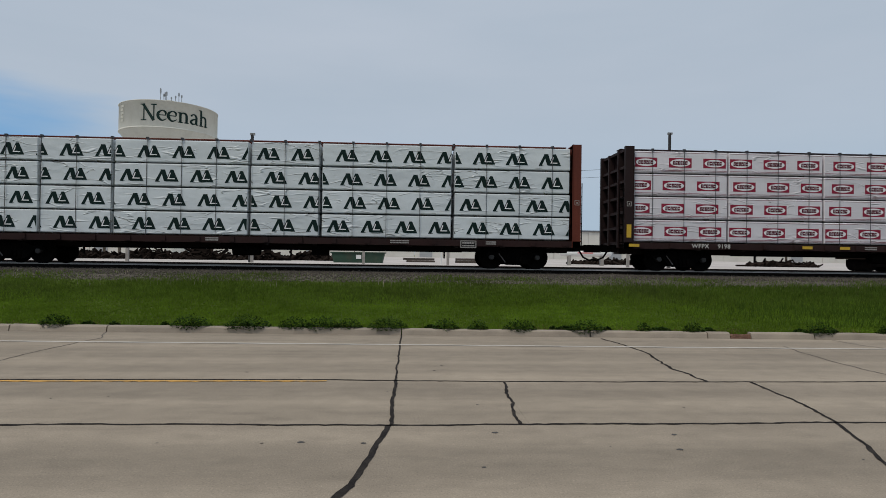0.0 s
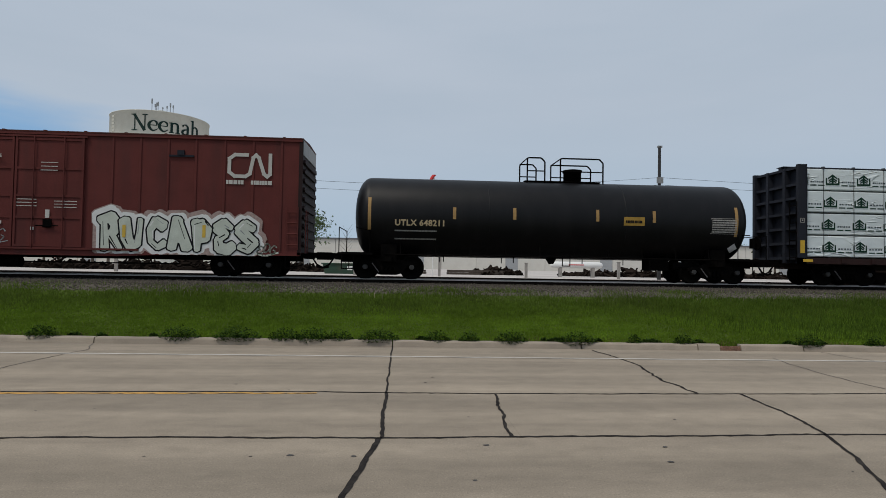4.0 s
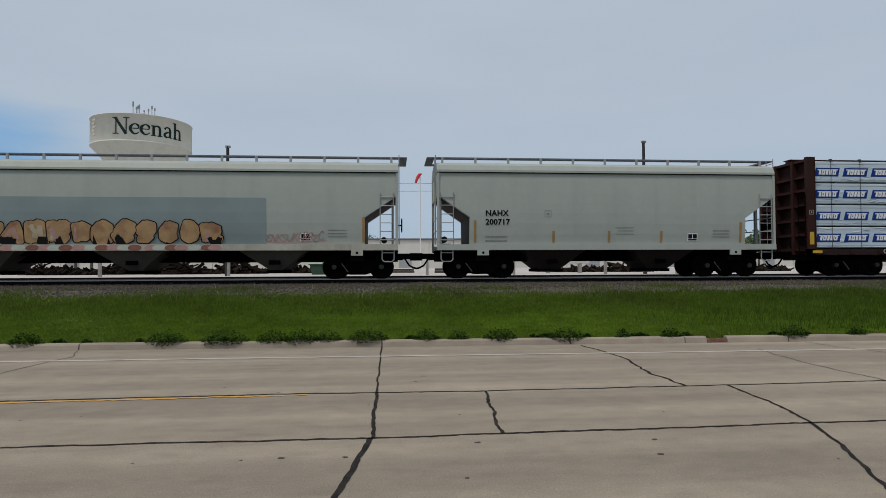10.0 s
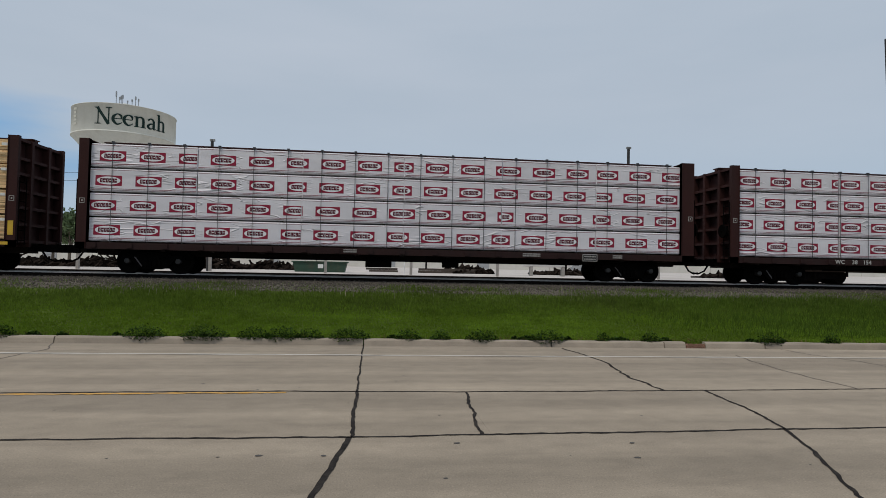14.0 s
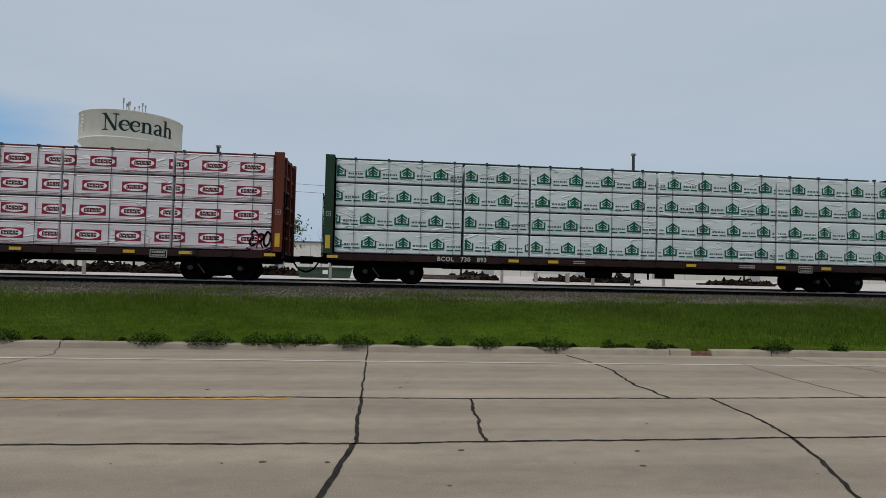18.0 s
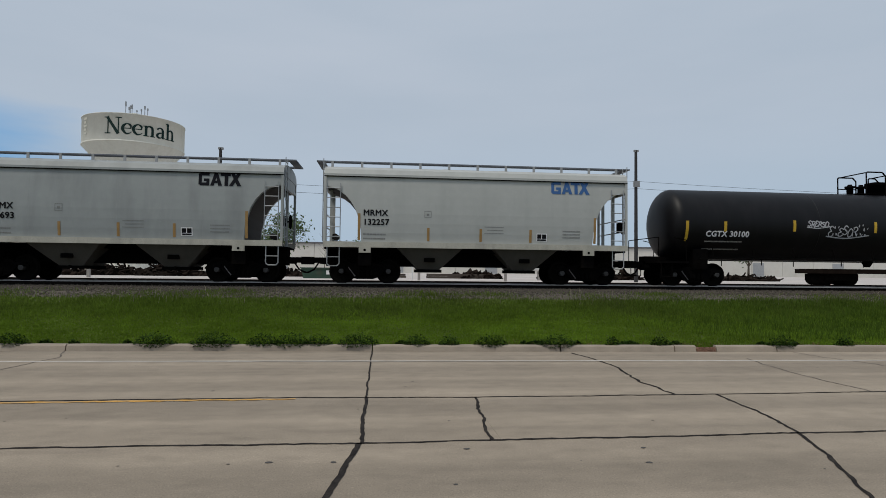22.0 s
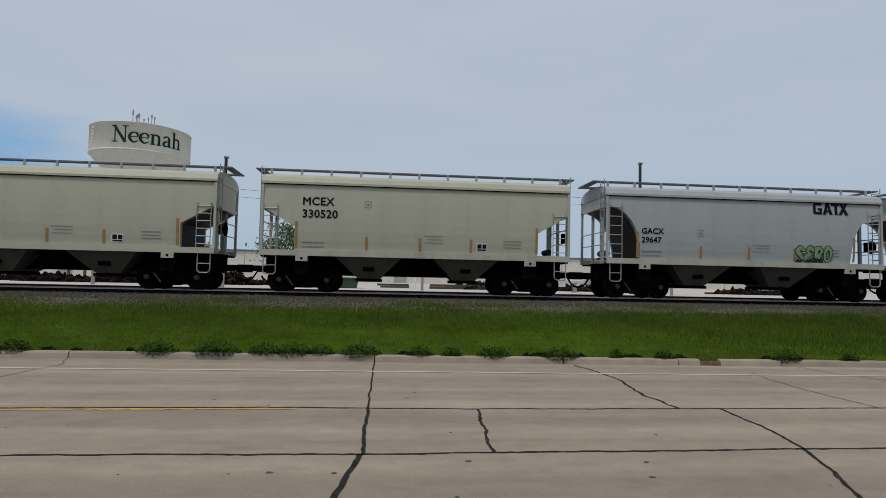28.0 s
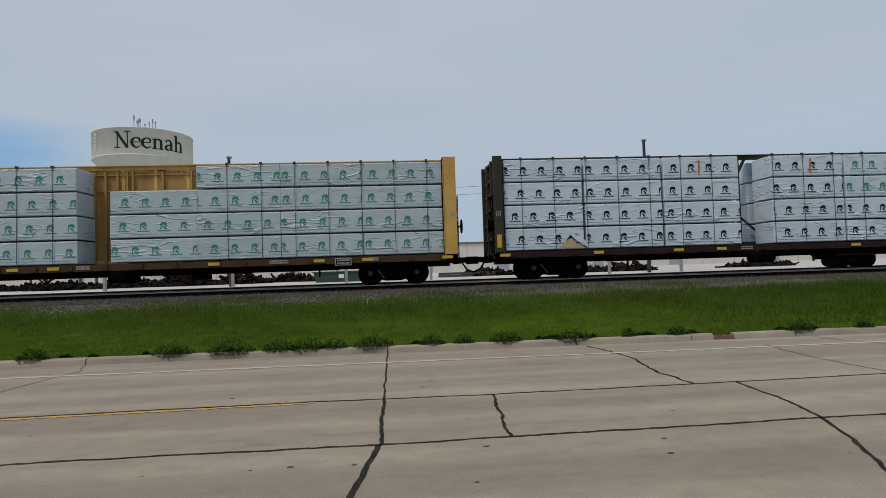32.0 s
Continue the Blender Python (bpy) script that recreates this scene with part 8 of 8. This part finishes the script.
    spray_piece("graffiti", car, 2.62, 7.9, 0.84, 2.28, -W - 0.03, "COMKTR", ASH, 9, [G_WHITE, G_DUSK, G_TEAL, G_WHITE, G_TAN, G_VIOLET], 0.40, ((3.9, 0.14, 0.3), (5.4, 0.16, 0.3), (6.7, 0.14, 0.2)), label="ash-lilac and grey spray-painted graffiti", halo=((0.10, G_WHITE, 0.0004), (0.07, G_DUSK, 0.0008)), marks=((2.75, 1.42, 0.12, 0.42, G_YELLOW), (4.2, 1.6, 0.22, 0.16, G_YELLOW), (6.6, 1.42, 0.12, 0.42, G_YELLOW)))
    spray_piece("graffiti", car, 7.75, 8.35, 1.2, 1.62, -W - 0.026, "O", [(0.03, M_BLACKINK), (0.0, G_PALE)], 8, [], 0.5, label="pale green flourish of the graffiti")
    scrawl("tag", car, 1.5, 2.5, 1.25, 1.75, -W - 0.10, G_PALE, 66, 0.07)
    scrawl("tag", car, 0.5, 1.3, 1.5, 1.85, -W - 0.10, G_WHITE, 4, 0.03)
    scrawl("tag", car, -1.8, -0.6, 3.72, 3.95, -W - 0.10, G_WHITE, 6, 0.03)

    seams = [sg * p for sg in (-1, 1) for p in (3.17, 4.15, 5.15, 6.14, 7.18, 8.22, 9.26)]
    car, half, W = box_car("box_car", -82.1, -62.07, "maroon boxcar with double doors and silver graffiti along its lower side", P_MAROON, (2.15, 17.88), (-2.65, 2.19), P_MAROON, 5.30, 1.0, seams, P_OXIDE, None, P_SOOT, M_ENDGREY)
    for x in (-5.62, 5.62):
        bm = bmesh.new()
        box(bm, x - 0.44, x + 0.44, -W - 0.05, -W, 4.46, 4.53)
        box(bm, x - 0.14, x + 0.10, -W - 0.08, -W, 4.53, 4.70)
        part("door_stop", bm, P_BLACKCAR, car)
    part("reporting_mark", writing("DW  C", 0.42, INK_STENCILW, "LEFT", bold=0.014, space=1.1), None, car, at=pose(-9.1, -W - 0.028, 3.1))
    part("reporting_mark", writing("793  694", 0.42, INK_STENCILW, "LEFT", bold=0.014, space=1.05), None, car, at=pose(-9.1, -W - 0.028, 2.5))
    bm = bmesh.new()
    # the railway's running-line monogram, as two bent bands
    t = 0.13
    loop = [(8.0, 4.6), (7.55, 4.6), (7.35, 4.45), (7.35, 3.95), (7.55, 3.8), (7.95, 3.8), (8.1, 3.9), (8.22, 4.5), (8.32, 4.6), (8.42, 4.5), (8.62, 3.9), (8.74, 3.8), (8.84, 3.9), (8.84, 4.62)]
    for k, (a, b) in enumerate(zip(loop, loop[1:])):
        d = math.hypot(b[0] - a[0], b[1] - a[1])
        ux, uz = (b[0] - a[0]) / d * t * 0.4, (b[1] - a[1]) / d * t * 0.4
        nx, nz = -(b[1] - a[1]) / d * t / 2, (b[0] - a[0]) / d * t / 2
        flat_print(bm, [[(a[0] - ux + nx, a[1] - uz + nz), (b[0] + ux + nx, b[1] + uz + nz), (b[0] + ux - nx, b[1] + uz - nz), (a[0] - ux - nx, a[1] - uz - nz)]], 0, 0, -W - 0.028 - 0.0006 * k)
    flat_print(bm, bars_of_text(7.25, 7.9, 3.5, 0.15, 1) + bars_of_text(8.15, 8.95, 3.5, 0.15, 4), 0, 0, -W - 0.028)
    part("railway_emblem", bm, INK_STENCILW, car)
    for x, text in ((-1.45, "CLOSE AND LOCK\nBOTH DOORS BEFORE\nMOVING CAR"),):
        part("door_notice", writing(text, 0.16, INK_STENCILW, bold=0.005), None, car, at=pose(x, -W - 0.14, 4.42))
    bm = bmesh.new()
    for k in range(3):
        flat_print(bm, bars_of_text(-2.0, -1.2, 3.85 - 0.12 * k, 0.03, k) + bars_of_text(0.7, 1.3, 4.1 - 0.14 * k, 0.03, k + 9) + bars_of_text(-2.35, -1.6, 2.72 - 0.12 * k, 0.03, k + 15) + bars_of_text(-0.1, 0.6, 2.75 - 0.12 * k, 0.03, k + 19) + bars_of_text(1.2, 2.0, 2.7 - 0.11 * k, 0.03, k + 29), 0, 0, -W - 0.09)
    for x, z, w, h in ((-1.35, 2.1, .16, .3), (-0.8, 1.86, .2, .12), (0.9, 2.1, .15, .3), (0.4, 1.65, .12, .12), (-8.9, 1.42, .8, .1), (-8.9, 1.16, .7, .06), (-4.75, 2.32, .34, .3)):
        flat_print(bm, [rect(x, x + w, z, z + h)], 0, 0, -W - (0.09 if abs(x) < 3 else 0.028))
    flat_print(bm, [rect(-8.85, -8.0, 2.0, 2.32)], 0, 0, -W - 0.028, mi=1)
    tagged(part("stencil_panel", bm, [INK_STENCILW, G_RUST], car), kind="stuff")
    spray_piece("graffiti", car, -8.2, -2.85, 0.90, 2.42, -W - 0.03, "PERSEIND", SILVERS, 21, [G_WHITE, M_BLACKINK, G_WHITE], 0.44, (), label="silver and black spray-painted graffiti", halo=((0.22, G_HALO, 0.0002), (0.17, G_WHITE, 0.0006), (0.12, M_BLACKINK, 0.0010)), marks=((-8.22, 1.5, 0.1, 0.5, G_YELLOW), (-6.55, 1.45, 0.13, 0.5, G_YELLOW), (-3.65, 1.35, 0.13, 0.42, G_YELLOW)))
    spray_piece("graffiti", car, 2.75, 8.45, 0.88, 2.36, -W - 0.03, "RUCAPES", PALES, 22, [G_WHITE, G_SILVER, M_BLACKINK, M_BLACKINK], 0.44, (), label="pale green and black spray-painted graffiti", halo=((0.30, G_HALO, 0.0002), (0.20, G_WHITE, 0.0006)), marks=((3.6, 1.45, 0.12, 0.46, G_YELLOW), (6.45, 1.5, 0.12, 0.46, G_YELLOW)), lean=-0.1)
    scrawl("tag", car, 8.4, 9.1, 0.95, 1.3, -W - 0.03, G_PALE, 67, 0.05)
    scrawl("tag", car, -1.9, -0.5, 1.2, 1.7, -W - 0.10, G_TEAL, 14, 0.035)


G_FADEDROSE = mat("faded_white_band", (0.56, 0.44, 0.33), 0.7, var=0.15, bump=0)
INK_ARROWBLUE = mat("faded_blue_ink", (0.16, 0.17, 0.24), 0.7, var=0.15, bump=0)
INK_ARROWRED = mat("faded_red_ink", (0.34, 0.13, 0.10), 0.7, var=0.15, bump=0)
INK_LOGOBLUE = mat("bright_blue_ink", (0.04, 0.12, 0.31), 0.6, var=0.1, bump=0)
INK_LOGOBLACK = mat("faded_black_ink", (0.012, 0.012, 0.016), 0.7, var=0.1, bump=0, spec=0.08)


def build_tank_cars():
    tank_car("tank_car", -60.16, -44.52, "black tank car with yellow lettering and a railed top platform", (1.35, 14.3), 1.55, 2.53, "UTLX 648211", (-6.25, -0.42),
             dict(rail=(-1.1, 2.0, 0.95), loops=((-1.08, -0.38), (0.25, 1.97)), valves=(), plate=2.55), [(-7.2, -0.6, 0.62), (-4.0, -0.15, 0.3), (-1.7, -0.12, 0.33), (1.52, -0.12, 0.33), (3.75, -0.12, 0.33), (7.05, -0.6, 0.55)], ("yellow",), 0)
    car, half, bend = tank_car("tank_car", -311.48, -292.33, "long black tank car with white lettering and scrawled white tags", (1.25, 17.87), 1.47, 2.62, "CGTX 30100", (-8.1, -0.55),
                               dict(rail=(-0.7, 1.6, 0.55), loops=((-0.57, 0.31), (0.92, 1.40)), valves=(-0.66, -0.14, 1.55), plate=1.52), [(-8.9, -0.75, 0.05), (-7.3, -0.35, 0.05), (-4.35, -0.3, 0.15), (-0.8, -0.3, 0.15), (1.5, -0.25, 0.15), (3.42, -0.3, 0.12), (5.26, -0.3, 0.12), (7.6, -0.45, 0.05)], (), 1)
    for x0, x1, z0, z1, sd in ((-3.8, -2.9, -0.1, 0.15, 31), (-2.9, -1.2, -0.45, -0.05, 32), (3.5, 5.9, -0.5, -0.1, 33), (2.3, 3.0, -0.5, -0.1, 34), (6.0, 6.4, -0.55, -0.3, 35)):
        scrawl("tag", car, x0, x1, z0, z1, 0.0, G_SILVERTAG, sd, 0.042, bend)


def build_hopper_cars():
    H = lambda *a, **k: hopper_car("hopper_car", *a, **k)
    refl = ((-4.55, 1.0), (-1.95, 0.5), (0.06, 0.5), (2.0, 0.5), (4.55, 1.0))
    H(-144.05, -130.55, "light grey covered hopper car with a straight sloped end", P_PALEGREEN, (1.75, 11.8), (1.15, 1.37), 4.16, 4.84, 2, False, "NAHX\n200717", (-4.9, 2.46), 0.30, None, 0, ((-5.3, 0.85), (-2.25, 0.45), (-0.05, 0.45), (2.05, 0.45), (5.3, 0.8)), seed=1, bottom=0.42)

    def paint_out(car, half, W, z1, st):
        bm = bmesh.new()
        flat_print(bm, [rect(-5.98, 4.93, z1 + 0.02, 3.1)], 0, 0, -W - 0.010)
        part("overpainted_patch", bm, G_PATCH, car, label="grey-blue overpainted patch")
        spray_piece("graffiti", car, -5.75, 3.3, 1.32, 2.32, -W - 0.015, "TEAMNPOESGOR", TANS, 41, [G_RUST, G_CREAM, G_RUST, G_ROSE, G_CREAM], 0.62, (), label="faded tan and brick graffiti", lean=0.0, blotch=0.42)
        scrawl("tag", car, 4.9, 7.0, 1.5, 1.85, -W - 0.01, G_ROSE, 42, 0.03)
        scrawl("tag", car, -6.7, -5.7, 1.55, 1.85, -W - 0.012, G_RUST, 43, 0.03)
        scrawl("tag", car, -7.85, -6.6, 1.19, 1.36, -W - 0.05, M_BLACKINK, 44, 0.035, strokes=8)
        bm = bmesh.new()
        for i in range(22):
            x = -5.4 + i * 0.4 + random.Random(i).uniform(-0.1, 0.1)
            flat_print(bm, [smooth_poly([(x, 1.18), (x + 0.3, 1.16), (x + 0.42, 1.27), (x + 0.3, 1.36), (x + 0.05, 1.35), (x - 0.06, 1.26)], 2)], 0, 0, -W - 0.04 - 0.0004 * i, mi=i % 3)
        part("sill_spray", bm, [G_ROSE, G_PALE, G_RUST], car)
    H(-165.1, -145.52, "long pale grey covered hopper car with faded graffiti", P_PALEGREEN, (1.45, 18.05), (1.15, 1.38), 4.12, 4.82, 3, False, "NCIX\n1174", (-8.1, 2.42), 0.30, None, 0, ((-8.5, 1.0), (8.5, 0.95)), extra=paint_out, seed=2, bottom=0.42)
    cool = dict(curved=True)
    # the string of short two-bay hoppers
    S1, S2 = (1.42, 1.63), 4.12
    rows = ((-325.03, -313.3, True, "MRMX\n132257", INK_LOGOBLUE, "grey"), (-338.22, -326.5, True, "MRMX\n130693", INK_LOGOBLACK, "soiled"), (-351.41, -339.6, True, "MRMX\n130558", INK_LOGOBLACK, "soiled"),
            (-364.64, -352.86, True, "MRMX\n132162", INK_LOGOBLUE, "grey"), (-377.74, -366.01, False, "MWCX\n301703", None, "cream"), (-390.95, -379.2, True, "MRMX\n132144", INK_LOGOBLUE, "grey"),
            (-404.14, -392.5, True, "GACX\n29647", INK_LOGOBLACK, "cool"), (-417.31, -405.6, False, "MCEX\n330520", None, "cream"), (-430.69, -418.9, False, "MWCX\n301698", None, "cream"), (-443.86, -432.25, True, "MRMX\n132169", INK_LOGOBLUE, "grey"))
    for i, (a, b, curved, marks, brand, tone) in enumerate(rows):
        paint = dict(grey=P_GREYHOP, cream=P_CREAM, cool=P_COOLHOP, soiled=P_DIRTYHOP)[tone]
        label = ("cream covered hopper car with straight sloped ends" if tone == "cream" else
                 "light grey short covered hopper car with a %s emblem" % ("blue" if brand is INK_LOGOBLUE else "dark"))
        ex = None
        if "29647" in marks:
            def ex(car, half, W, z1, st):
                spray_piece("graffiti", car, 2.0, 3.6, z1 - 0.05, z1 + 0.7, -W - 0.03, "SERO", [(0.03, M_GREEN_LETTER), (0.0, G_GREENISH)], 77, [G_PALE, G_YELLOW], 0.36, (), label="small green spray-painted graffiti")
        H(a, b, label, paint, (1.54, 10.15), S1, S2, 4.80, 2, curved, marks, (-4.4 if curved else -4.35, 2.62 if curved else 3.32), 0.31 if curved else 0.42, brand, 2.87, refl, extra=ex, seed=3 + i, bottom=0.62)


G_PATCH = mat("grey_blue_overpaint", (0.215, 0.262, 0.272), 0.65, var=0.12, scale=0.8, bump=0)
G_GREENISH = mat("olive_green_spray", (0.22, 0.30, 0.16), 0.7, var=0.2, bump=0)


# ================= build all =================
build_ground()
build_tower()
build_poles()
build_far_building()
build_sapling()
build_trees()
build_lumber_cars()
build_box_cars()
build_tank_cars()
build_hopper_cars()
for car, _ in CARS:                     # bodies ride a little lower on their bogies
    for ob in car.children:
        if not ob.name.startswith(("bogie", "coupler")):
            ob.matrix_basis = pose(0, 0, -0.07) @ ob.matrix_basis
build_yard()
build_ballast()
build_verge()
build_road()
build_track(TRACK_Y)


# ================= what moves =================
def train_place(t):
    """How far the train has gone at t seconds."""
    return 14.514 * t + 0.00397 * t * t + 0.0001376 * t ** 3


def motions():
    for car, mid in CARS:
        walk(car, [(t, pose(mid + train_place(t), TRACK_Y, RAIL_Z)) for t in range(0, 33, 2)])
    # the wheels roll; each is keyed at every step while its car passes
    for w, ax, place in WHEELSETS:
        a, b = (-34 - place) / 14.7, (36 - place) / 14.7
        ks = [k for k in range(0, 32 * FPS + 1) if a <= k / FPS <= b]
        ks = sorted({0, 32 * FPS, *ks})
        first = ks[1] if len(ks) > 2 else 0
        last = ks[-2] if len(ks) > 2 else 0
        walk(w, [(k / FPS, pose(ax, 0, 0.457, 0, math.degrees(train_place(min(max(k, first), last) / FPS) / 0.457) % 360)) for k in ks])


motions()
